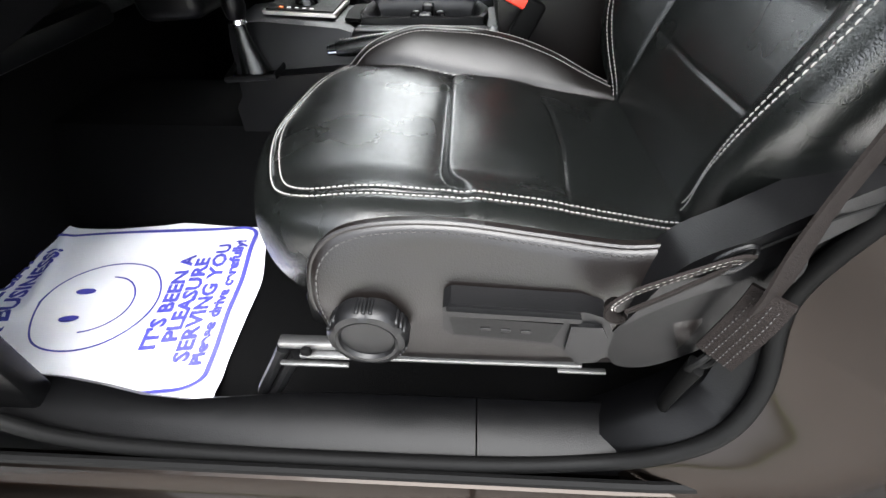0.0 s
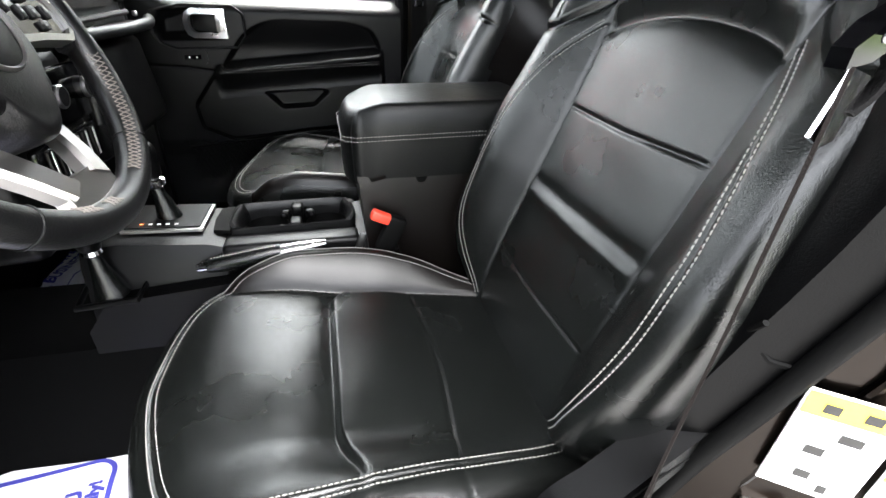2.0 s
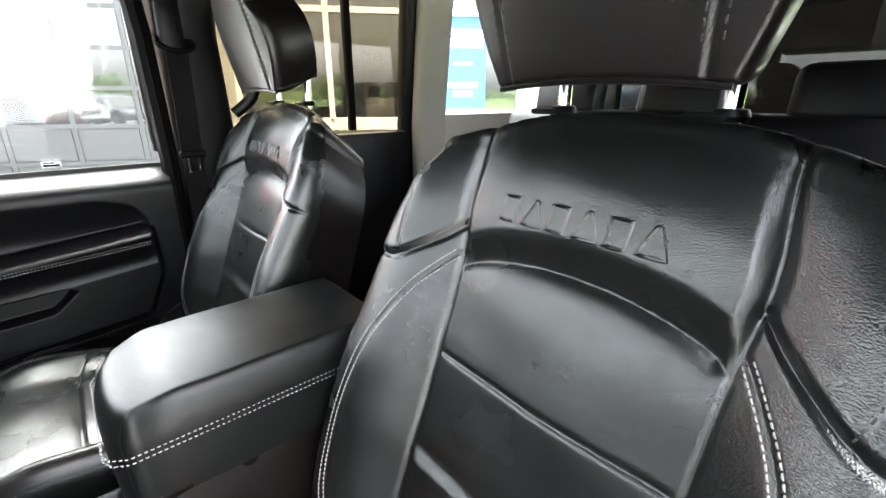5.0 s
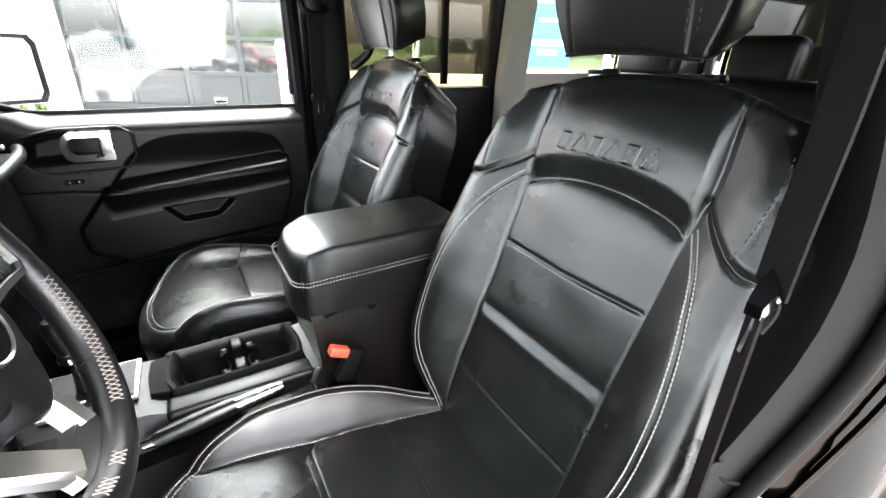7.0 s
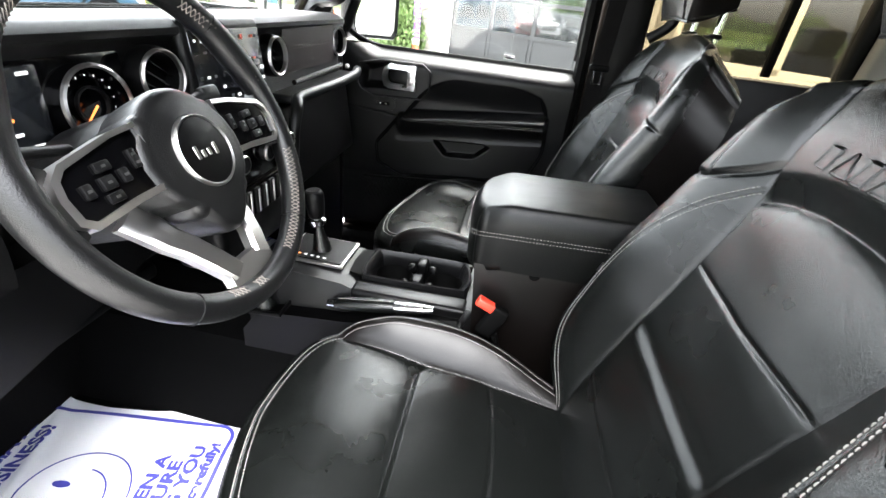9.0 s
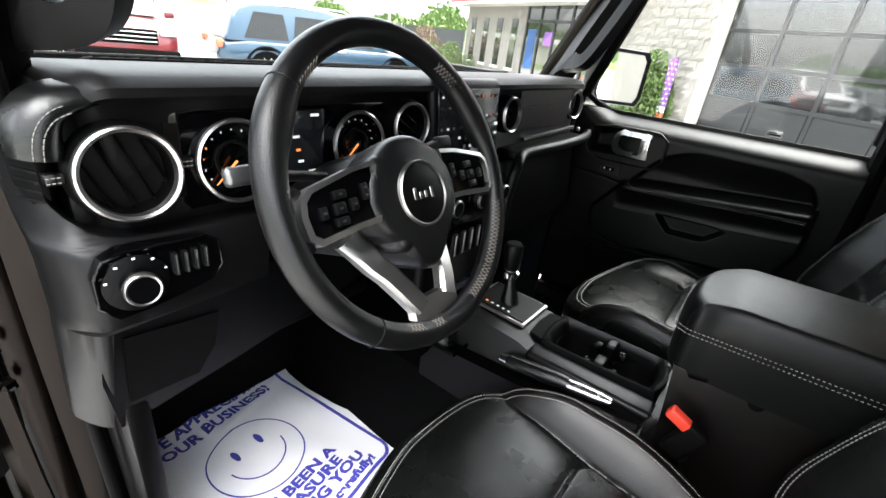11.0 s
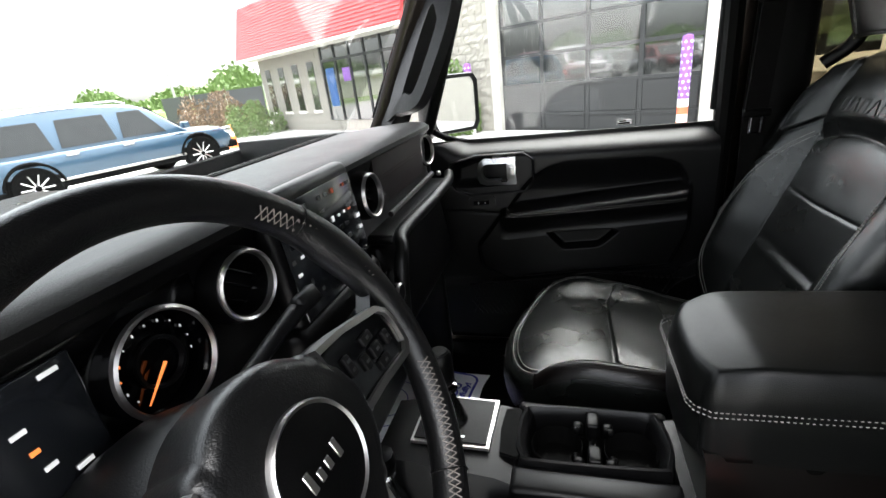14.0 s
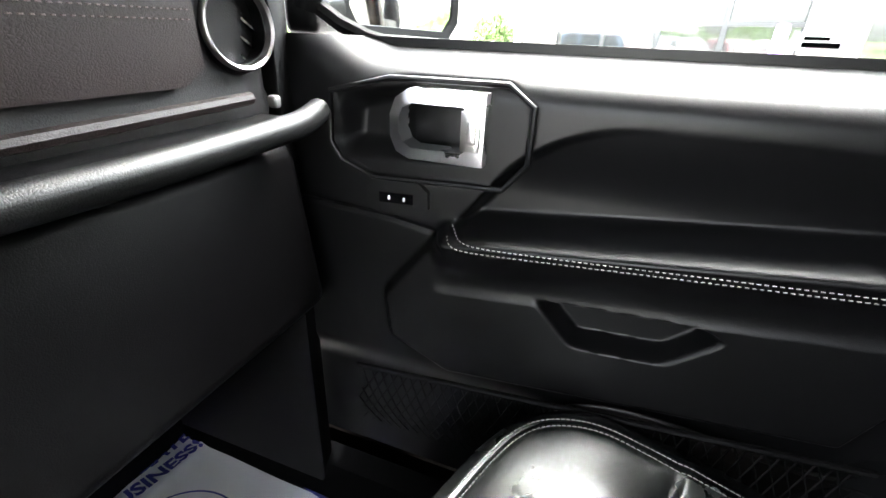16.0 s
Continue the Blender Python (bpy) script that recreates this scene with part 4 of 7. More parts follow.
    lever = part("recline_lever", prism([(0.152, 0.893), (0.158, 0.898), (0.262, 0.893), (0.280, 0.886), (0.288, 0.868), (0.289, 0.838), (0.282, 0.828), (0.266, 0.826), (0.252, 0.846), (0.244, 0.851), (0.160, 0.860), (0.152, 0.868)], lput, -0.004, 0.016, 0.004, 3), PLASTIC_GREY, seat, "moulded grey recline lever")
    part("pull_face", prism([(0.157, 0.886), (0.246, 0.881), (0.240, 0.857), (0.161, 0.865)], lput, 0.014, 0.0185, 0.0015, 2), PLASTIC, lever, "black finger pull")
    part("lever_lip", prism([(0.155, 0.895), (0.258, 0.890), (0.258, 0.885), (0.155, 0.889)], lput, 0.014, 0.021, 0.002, 2), PLASTIC_GREY, lever)
    part("pivot_block", prism([(0.252, 0.880), (0.276, 0.880), (0.283, 0.866), (0.283, 0.842), (0.275, 0.834), (0.264, 0.834), (0.252, 0.850)], lput, 0.014, 0.020, 0.0025, 2), PLASTIC_GREY, lever)
    for k in range(3):
        part("dimple", box(lput(0.186 + 0.016 * k, 0.8725 - 0.001 * k, 0.0188), (0.008, 0.0016, 0.0036), 0.0007), PLASTIC_GREY, lever)
    # recliner cover: dark rounded lobe below, arm plate with the strap slot above, its light put into a paler grey
    lobe = [(p.x, p.z) for p in spline([(0.299, 0, 0.818), (0.293, 0, 0.842), (0.300, 0, 0.866), (0.325, 0, 0.905), (0.36, 0, 0.93), (0.40, 0, 0.945), (0.42, 0, 0.92), (0.40, 0, 0.87), (0.378, 0, 0.83), (0.34, 0, 0.806), (0.312, 0, 0.804)], 5, True)]
    cov = part("hinge_cover", prism(lobe, lambda a, b, h: Vector((a, ys + side * (h - 0.10 * max(0, a - 0.34)), b)), -0.035, 0.008, 0.012, 4), PLASTIC, seat, "black hinge cover with a strap slot")
    arm_o = [(p.x, p.z) for p in spline([(0.298, 0, 0.868), (0.303, 0, 0.884), (0.318, 0, 0.926), (0.332, 0, 0.944), (0.356, 0, 0.960), (0.390, 0, 0.980), (0.430, 0, 1.000), (0.470, 0, 1.020), (0.474, 0, 1.004), (0.440, 0, 0.976), (0.405, 0, 0.948), (0.373, 0, 0.924), (0.345, 0, 0.908), (0.316, 0, 0.886)], 4, True)]
    slot = [(p.x, p.z) for p in spline([(0.342, 0, 0.942), (0.349, 0, 0.950), (0.360, 0, 0.956), (0.366, 0, 0.951), (0.364, 0, 0.941), (0.355, 0, 0.933), (0.346, 0, 0.933)], 8, True)]
    ap = lambda a, b, h: Vector((a, ys + side * (0.013 + h - 0.16 * max(0, a - 0.36)), b))
    part("arm_plate", prism(arm_o, ap, -0.040, 0.0, 0.005, 3), PLASTIC_GREY, cov, "moulded recliner arm, paler grey for the light on it")
    # no hole is cut: a dark patch gives the slot its inner shade
    part("slot_shade", prism(slot, ap, -0.002, 0.0006, 0), RUBBER, cov)
    part("slot_rim", tube([ap(a, b, 0.0006) for a, b in slot], 0.0022, 8, True), PLASTIC_GREY, cov)
    part("arm_joint", tube([ap(a, b, 0.0002) for a, b in ((0.366, 0.952), (0.385, 0.962), (0.412, 0.976), (0.445, 0.988))], 0.0011, 6), RUBBER, cov)
    sl = [(0.358, 0.002, 0.943), (0.345, 0.010, 0.950), (0.332, 0.014, 0.949), (0.308, 0.017, 0.939), (0.286, 0.018, 0.926), (0.276, 0.018, 0.914), (0.277, 0.016, 0.904), (0.285, 0.014, 0.899), (0.302, 0.013, 0.910), (0.326, 0.010, 0.926), (0.350, 0.004, 0.938)]
    loop = spline([(a, ys + side * (0.013 + h), b) for a, h, b in sl], 5)
    wd = Vector((-0.42, 0.55 * side, 0.72)).normalized()
    st = part("release_strap", ribbon(loop, 0.021, 0.0022, wd), BELT_TAN, seat, "taupe webbing pull strap")
    up2 = Vector((0, side * 0.8, 0.6))
    for g in (0.0075, -0.0075):
        part("stitching", stitches([p + wd * g + up2 * 0.0016 for p in loop[:32]], [up2] * 32, 0.0032, 0.0012, 0.0009), STITCH, st, "pale thread")
    # rails, feet and risers
    for yy in (yc - 0.235, yc + 0.235):
        part("seat_rail", merge(box((0.145, yy, 0.764), (0.345, 0.014, 0.010), 0.003), box((0.145, yy, 0.753), (0.30, 0.024, 0.006), 0.002)), STEEL, seat, "bare metal seat rail")
        for xx, ll in ((0.010, 0.075), (0.295, 0.05)):
            part("rail_runner", box((xx, yy + side * 0.012, 0.742 + 0.018 * (xx - 0.01)), (ll, 0.006, 0.004), 0.001), STEEL, seat, "bare runner edge")
        part("rail_bolt", lathe([(0.006, 0), (0.006, 0.005), (0.003, 0.006)], (0.004, yy + side * 0.008, 0.762), (0, side, 0), 6), RUBBER, seat)
        part("rail_foot", tube(spline([(-0.026, yy, 0.752), (-0.045, yy, 0.715), (-0.070, yy, 0.668), (-0.072, yy, 0.650), (-0.052, yy, 0.672), (-0.028, yy, 0.716), (-0.012, yy, 0.742)], 4), 0.0075, 8), PLASTIC_GREY, seat, "bent black rail foot")
    part("seat_pan", box((0.20, yc, 0.785), (0.40, 0.42, 0.05), 0.01), RUBBER, seat)
    part("riser", box((0.22, yc + 0.03 * m, 0.66), (0.30, 0.20, 0.20), 0.01), RUBBER, seat)
    return seat


driver_seat = build_seat(YD)
passenger_seat = build_seat(YP)
tagged(driver_seat, "black leather driver's seat with height knob and pale twin stitching")
tagged(passenger_seat, "black leather passenger seat with pale twin stitching")


# ---------------------------------------------------------------- passenger's front door (closed)
def height_panel(name, x0, x1, z0, z1, face, put, mat, parent, label="", nx=120, nz=110, thick=0.05):
    """A moulded panel: face(x, z) is its depth towards the cabin."""
    X, Z = np.meshgrid(np.linspace(x0, x1, nx), np.linspace(z0, z1, nz))
    D = face(X, Z)
    bm = bmesh.new()
    vs = [[bm.verts.new(put(X[j, i], Z[j, i], D[j, i])) for i in range(nx)] for j in range(nz)]
    bk = [[bm.verts.new(put(X[j, i], Z[j, i], -thick)) for i in (0, nx - 1)] for j in (0, nz - 1)]
    for j in range(nz - 1):
        for i in range(nx - 1):
            bm.faces.new((vs[j][i], vs[j][i + 1], vs[j + 1][i + 1], vs[j + 1][i]))
    bm.faces.new([bk[0][0], bk[0][1], bk[1][1], bk[1][0]])
    bm.faces.new(vs[0] + [bk[0][1], bk[0][0]])
    bm.faces.new(vs[-1] + [bk[1][1], bk[1][0]])
    bm.faces.new([r[0] for r in vs] + [bk[1][0], bk[0][0]])
    bm.faces.new([r[-1] for r in vs] + [bk[1][1], bk[0][1]])
    return part(name, bm, mat, parent, label, 50)


def inside_poly(x, z, poly, soft):
    """Soft mask of a convex polygon (counter-clockwise)."""
    m = np.ones(np.shape(x))
    for (ax, az), (bx, bz) in zip(poly, poly[1:] + poly[:1]):
        dx, dz = bx - ax, bz - az
        d = ((x - ax) * -dz + (z - az) * dx) / math.hypot(dx, dz)
        m = m * smooth(-soft, soft, d)
    return m


BEZEL = [(-0.255, 1.185), (-0.215, 1.170), (-0.06, 1.176), (-0.036, 1.205), (-0.036, 1.262), (-0.062, 1.281), (-0.19, 1.280), (-0.265, 1.262), (-0.268, 1.205)]


def door_face(x, z):
    """Cabin side of the door trim; positive is into the cabin."""
    zz = z - 0.045 * (1 - smooth(-0.33, -0.20, x)) * smooth(1.22, 1.32, z)
    d = -0.055 * smooth(1.25, 1.318, zz) ** 2                                      # sill rolls away to the glass
    span = smooth(-0.136, -0.112, x) * (1 - smooth(0.334, 0.352, x))
    shelf = 1.124 + 0.105 * (x + 0.12)                                             # top of the armrest
    hollow = inside_poly(x, z, [(-0.135, 1.09), (0.345, 1.09), (0.338, 1.19), (0.315, 1.228), (0.25, 1.249), (0.05, 1.251), (0.0, 1.236), (-0.045, 1.206)], 0.007) * smooth(-0.008, 0.014, z - shelf)
    d = d - 0.030 * hollow * smooth(1.264, 1.165, z)                      # hollow over the armrest, fading out upwards
    low = inside_poly(x, z, [(-0.192, 0.955), (-0.11, 0.918), (0.31, 0.962), (0.35, 1.06), (0.345, 1.20), (-0.115, 1.13), (-0.20, 1.02)], 0.007) * (1 - smooth(-0.012, 0.010, z - shelf))
    d = d + 0.013 * low
    drop = np.clip((shelf - z) / 0.085, 0, 1)
    d = d + 0.028 * span * (1 - smooth(-0.014, 0.010, z - shelf)) * (1 - drop ** 1.5 * (3 - 2 * drop ** 1.5) * 1.0)
    cup = inside_poly(x, z, [(0.040, 1.012), (0.134, 1.018), (0.176, 1.056), (0.16, 1.064), (0.000, 1.054)], 0.006)
    d = d - 0.030 * cup                                                            # pull pocket
    hand = inside_poly(x, z, BEZEL, 0.004)
    d = d - 0.006 * hand
    well = inside_poly(x, z, [(-0.255, 1.20), (-0.10, 1.205), (-0.095, 1.262), (-0.19, 1.268), (-0.25, 1.25)], 0.014)
    d = d - 0.028 * well
    d = d - seam(x, z, [(-0.32, 1.128), (-0.20, 1.122), (-0.118, 1.110)], 0.003, 0.003)
    d = d - 0.02 * (1 - smooth(0.86, 0.92, z))
    return d


DY = 1.500
door = thing("car_door", (0.0, 1.56, 0.62), "closed front passenger door, black trim and stitched armrest", "car door", "front doors")
dput = lambda x, z, d: Vector((x, DY - d, z))


def passenger_door():
    trim = height_panel("trim_panel", -0.335, 0.405, 0.70, 1.318, door_face, dput, DOORTRIM, door, "black moulded trim", 300, 320)
    part("outer_skin", box((0.035, 1.60, 0.955), (0.76, 0.05, 0.66), 0.01), PAINT, door, "grey metallic outer skin")
    # window frame
    fr = spline([(-0.335, 1.565, 1.345), (-0.29, 1.56, 1.46), (-0.235, 1.545, 1.60), (-0.17, 1.52, 1.755), (-0.10, 1.515, 1.785), (0.20, 1.515, 1.79), (0.36, 1.52, 1.775), (0.395, 1.53, 1.70), (0.405, 1.56, 1.345)], 6)
    part("window_frame", tube(fr, 0.017, 10), RUBBER, door)
    part("sill_seal", tube([(x, 1.572, 1.306 + 0.045 * max(0, (-0.20 - x) / 0.13) ** 2) for x in np.linspace(-0.33, 0.40, 20)], 0.010, 8), RUBBER, door)
    g = part("pane", prism([(-0.33, 1.30), (-0.28, 1.46), (-0.225, 1.60), (-0.165, 1.755), (0.36, 1.775), (0.40, 1.30)], lambda a, b, h: Vector((a, 1.585 - 0.15 * (b - 1.33) + h, b)), 0, 0.003, 0), CLEAR, door)
    g.visible_shadow = False
    tag = part("window_sticker", prism([(0.178, 1.322), (0.212, 1.322), (0.212, 1.334), (0.178, 1.334)], lambda a, b, h: Vector((a, 1.575 - 0.15 * (b - 1.33) + h, b)), 0, 0.001, 0), STICKER, door, "small white sticker with dark bars")
    part("sticker_bar", prism([(0.181, 1.324), (0.209, 1.324), (0.209, 1.328), (0.181, 1.328)], lambda a, b, h: Vector((a, 1.573 - 0.15 * (b - 1.33) + h, b)), 0, 0.0012, 0), GLOSS, tag)
    part("sticker_bar", prism([(0.181, 1.330), (0.20, 1.330), (0.20, 1.3325), (0.181, 1.3325)], lambda a, b, h: Vector((a, 1.573 - 0.15 * (b - 1.33) + h, b)), 0, 0.0012, 0), GLOSS, tag)
    part("edge_seal", tube([(0.415, 1.525, 0.64), (0.415, 1.530, 1.0), (0.415, 1.535, 1.33), (0.405, 1.515, 1.6), (0.38, 1.475, 1.80)], 0.020, 8), RUBBER, door)
    part("sill_cap", box((0.035, 1.566, 1.29), (0.74, 0.05, 0.03), 0.006), RUBBER, door)
    # inner handle
    bez = part("handle_bezel", tube([dput(a, b, 0.001) for a, b in BEZEL], 0.0032, 8, True), PLASTIC_GREY, door, "satin black handle surround")
    outer = [(-0.187, 1.245), (-0.180, 1.262), (-0.165, 1.272), (-0.082, 1.272), (-0.082, 1.199), (-0.165, 1.199), (-0.180, 1.206), (-0.187, 1.222)]
    hole = [(-0.174, 1.243), (-0.170, 1.253), (-0.160, 1.2585), (-0.102, 1.2585), (-0.102, 1.2125), (-0.160, 1.2125), (-0.170, 1.218), (-0.174, 1.228)]
    bm = bmesh.new()
    rings = [[dput(a, b, h) for a, b in pl] for pl, h in ((outer, -0.012), (outer, 0.010), (hole, 0.015), (hole, -0.012))]
    vs = [[bm.verts.new(p) for p in r] for r in rings]
    for a, b in zip(vs, vs[1:] + vs[:1]):
        for k in range(8):
            bm.faces.new((a[k], a[(k + 1) % 8], b[(k + 1) % 8], b[k]))
    part("pull_handle", bevelled(bm, 0.004, 4, 30), SATIN_CHROME, door, "bright satin chrome pull handle")
    part("lock_slider", merge(box((-0.093, DY - 0.017, 1.2355), (0.010, 0.006, 0.024), 0.002), box((-0.095, DY - 0.0145, 1.2355), (0.020, 0.004, 0.040), 0.001)), SATIN, door)
    part("handle_cup", box((-0.135, DY + 0.022, 1.235), (0.07, 0.004, 0.055), 0.002), PLASTIC, door)
    # lock switch
    sw = part("lock_switch", prism([(-0.220, 1.139), (-0.209, 1.129), (-0.152, 1.131), (-0.142, 1.141), (-0.143, 1.162), (-0.154, 1.171), (-0.209, 1.169), (-0.220, 1.159)], dput, -0.004, 0.007, 0.004, 3), PLASTIC_GREY, door, "black lock switch with two white marks")
    part("rocker", prism([(-0.203, 1.143), (-0.160, 1.145), (-0.160, 1.157), (-0.203, 1.155)], dput, 0.004, 0.0085, 0.002, 2), GLOSS, sw)
    for x in (-0.190, -0.171):
        part("switch_mark", box((x, DY - 0.0090, 1.150), (0.0026, 0.001, 0.0046), 0), STICKER, sw)
    # stitched seam on the armrest
    rows = []
    for dz in (0.0035, -0.0035):
        pts, nor = [], []
        for x in np.linspace(-0.112, 0.335, 120):
            z = 1.114 + dz + 0.067 * (x + 0.107) + 0.012 * math.exp(-(x + 0.112) / 0.012)
            pts.append(dput(x, z, float(door_face(np.array(x), np.array(z))) + 0.0008))
            nor.append(Vector((0, -1, 0.15)))
        rows.append(stitches(pts, nor, 0.0036, 0.0022, 0.0011))
    part("stitching", merge(*rows), STITCH, door, "pale twin stitching")
    # net pocket: diamond cords
    cords = []
    z0, z1 = 0.80, 0.925
    for k in range(46):
        for g in (1, -1):
            xs = -0.23 + 0.0145 * k
            pts = []
            for q in range(7):
                z = z0 + (z1 - z0) * q / 6
                x = xs + g * 0.06 * (q / 6 - 0.5)
                if -0.235 < x < 0.33:
                    pts.append((x, DY - 0.022 - 0.012 * math.sin(q / 6 * 3.1), z + 0.10 * x * q / 6))
            if len(pts) > 2:
                cords.append(tube(pts, 0.0011, 4))
    tagged(part("net", merge(*cords), RUBBER, door, "black elastic net pocket"), kind="stuff")
    part("net_hem", tube([(x, DY - 0.026, 0.925 + 0.10 * x) for x in np.linspace(-0.235, 0.335, 24)], 0.004, 8), RUBBER, door)
    # outside mirror
    mu, mn = Vector((0.57, 0.82, 0)), Vector((-0.82, 0.57, 0))
    mp = lambda a, b, h: Vector((-0.285, 1.735, b)) + mu * a + mn * h
    shell_o = [(-0.090, 1.318), (0.080, 1.312), (0.098, 1.335), (0.100, 1.470), (0.082, 1.492), (-0.078, 1.495), (-0.098, 1.475), (-0.104, 1.345)]
    rings = [[mp(a * f, 1.403 + (b - 1.403) * f, h) for a, b in shell_o] for f, h in ((0.84, 0.004), (0.86, -0.004), (0.97, -0.006), (1.0, 0.006), (1.0, 0.045), (0.90, 0.080), (0.60, 0.098))]
    mir = part("mirror_housing", bevelled(loft(rings), 0.006, 3, 30), PLASTIC, door, "black door mirror housing")
    part("mirror_glass", prism([(a * 0.85, 1.403 + (b - 1.403) * 0.85) for a, b in shell_o], mp, -0.001, 0.004, 0.001, 1), MIRROR, mir, "silvered mirror glass")
    part("mirror_arm", box((-0.36, 1.66, 1.34), (0.05, 0.16, 0.05), 0.012, 3), PLASTIC, door)


passenger_door()

# rear bench and its headrests, seen past the front seats
bench = thing("rear_bench", (1.35, YC, FLOOR), "black leather rear bench with headrests", "rear seat")
part("bench_cushion", box((1.25, YC, 0.82), (0.50, 1.22, 0.22), 0.05, 4), PLASTIC, bench)
part("bench_backrest", box((1.56, YC, 1.13), (0.16, 1.24, 0.60), 0.05, 4, (0, 14, 0)), PLASTIC, bench)
part("bench_frame", box((1.35, YC, 0.66), (0.55, 1.16, 0.19), 0.01), RUBBER, bench)
for yy in (0.47, YC, 1.236):
    part("bench_headrest", box((1.62, yy, 1.47), (0.09, 0.25, 0.15), 0.035, 4, (0, 10, 0)), PLASTIC, bench)

# driver's door, swung wide open ahead of the opening
odoor = thing("car_door", (-0.55, -0.3, 0.62), "open driver's door with black trim, swung forward", "car door", "front doors")
part("trim_panel", box((-0.70, -0.30, 0.98), (0.06, 0.74, 0.68), 0.02, 3, (0, 0, 12)), PLASTIC, odoor, "black moulded trim")
part("outer_skin", box((-0.755, -0.31, 0.98), (0.04, 0.76, 0.74), 0.01, 2, (0, 0, 12)), PAINT, odoor, "grey metallic outer skin")
part("window_frame", tube(spline([(-0.55, 0.07, 1.32), (-0.56, 0.05, 1.60), (-0.58, 0.0, 1.72), (-0.72, -0.50, 1.75), (-0.80, -0.66, 1.70), (-0.80, -0.66, 1.32)], 5), 0.018, 10), RUBBER, odoor)
for zz in (0.985, 1.055):
    part("door_hinge", prism([(-0.56, 0.135), (-0.50, 0.128), (-0.49, 0.110), (-0.545, 0.085), (-0.62, 0.06), (-0.66, 0.08)], lambda a, b, h: Vector((a, b, zz + h)), -0.005, 0.005, 0.003, 2), PAINT, odoor, "painted strap hinge")
part("hinge_pin", tube([(-0.60, 0.080, 0.955), (-0.60, 0.080, 1.085)], 0.008, 12), STEEL, odoor)


# ---------------------------------------------------------------- dashboard
dash = thing("dashboard", (-0.45, YC, 0.75), "black dashboard with round silver-ringed vents", "dashboard")


def ring_vent(c, axis, r, parent, slats=4, tilt=30):
    """A round air vent: shroud, bright ring, dark bowl and blades."""
    c, axis = Vector(c), Vector(axis).normalized()
    v = part("air_vent", lathe([(r * 1.16, -0.012), (r * 1.15, 0.004), (r * 1.09, 0.013), (r * 1.02, 0.014), (r * 0.90, 0.010), (r * 0.86, -0.010), (r * 0.78, -0.028), (0, -0.034)], c, axis, 48), PLASTIC, parent, "round black air vent")
    part("ring", lathe([(r * 1.07, 0.0125), (r * 1.06, 0.0175), (r * 1.01, 0.0195), (r * 0.94, 0.0175), (r * 0.91, 0.009)], c, axis, 48, False), SATIN, v, "satin silver ring")
    side = axis.cross(Vector((0, 0, 1))).normalized()
    up = side.cross(axis).normalized()
    d1 = (side * math.cos(radians(tilt)) + up * math.sin(radians(tilt)))
    d2 = axis.cross(d1)
    for k in range(slats):
        o = (k - (slats - 1) / 2) * r * 0.42
        w = math.sqrt(max(0.00002, (r * 0.84) ** 2 - o * o))
        part("blade", loft([[c + d2 * o + d1 * a + axis * b for a, b in ((-w, -0.020), (w, -0.020), (w * 0.98, 0.002), (-w * 0.98, 0.002))], [c + d2 * (o + 0.0022) + d1 * a + axis * b for a, b in ((-w, -0.020), (w, -0.020), (w * 0.98, 0.002), (-w * 0.98, 0.002))]]), GLOSS, v)
    return v


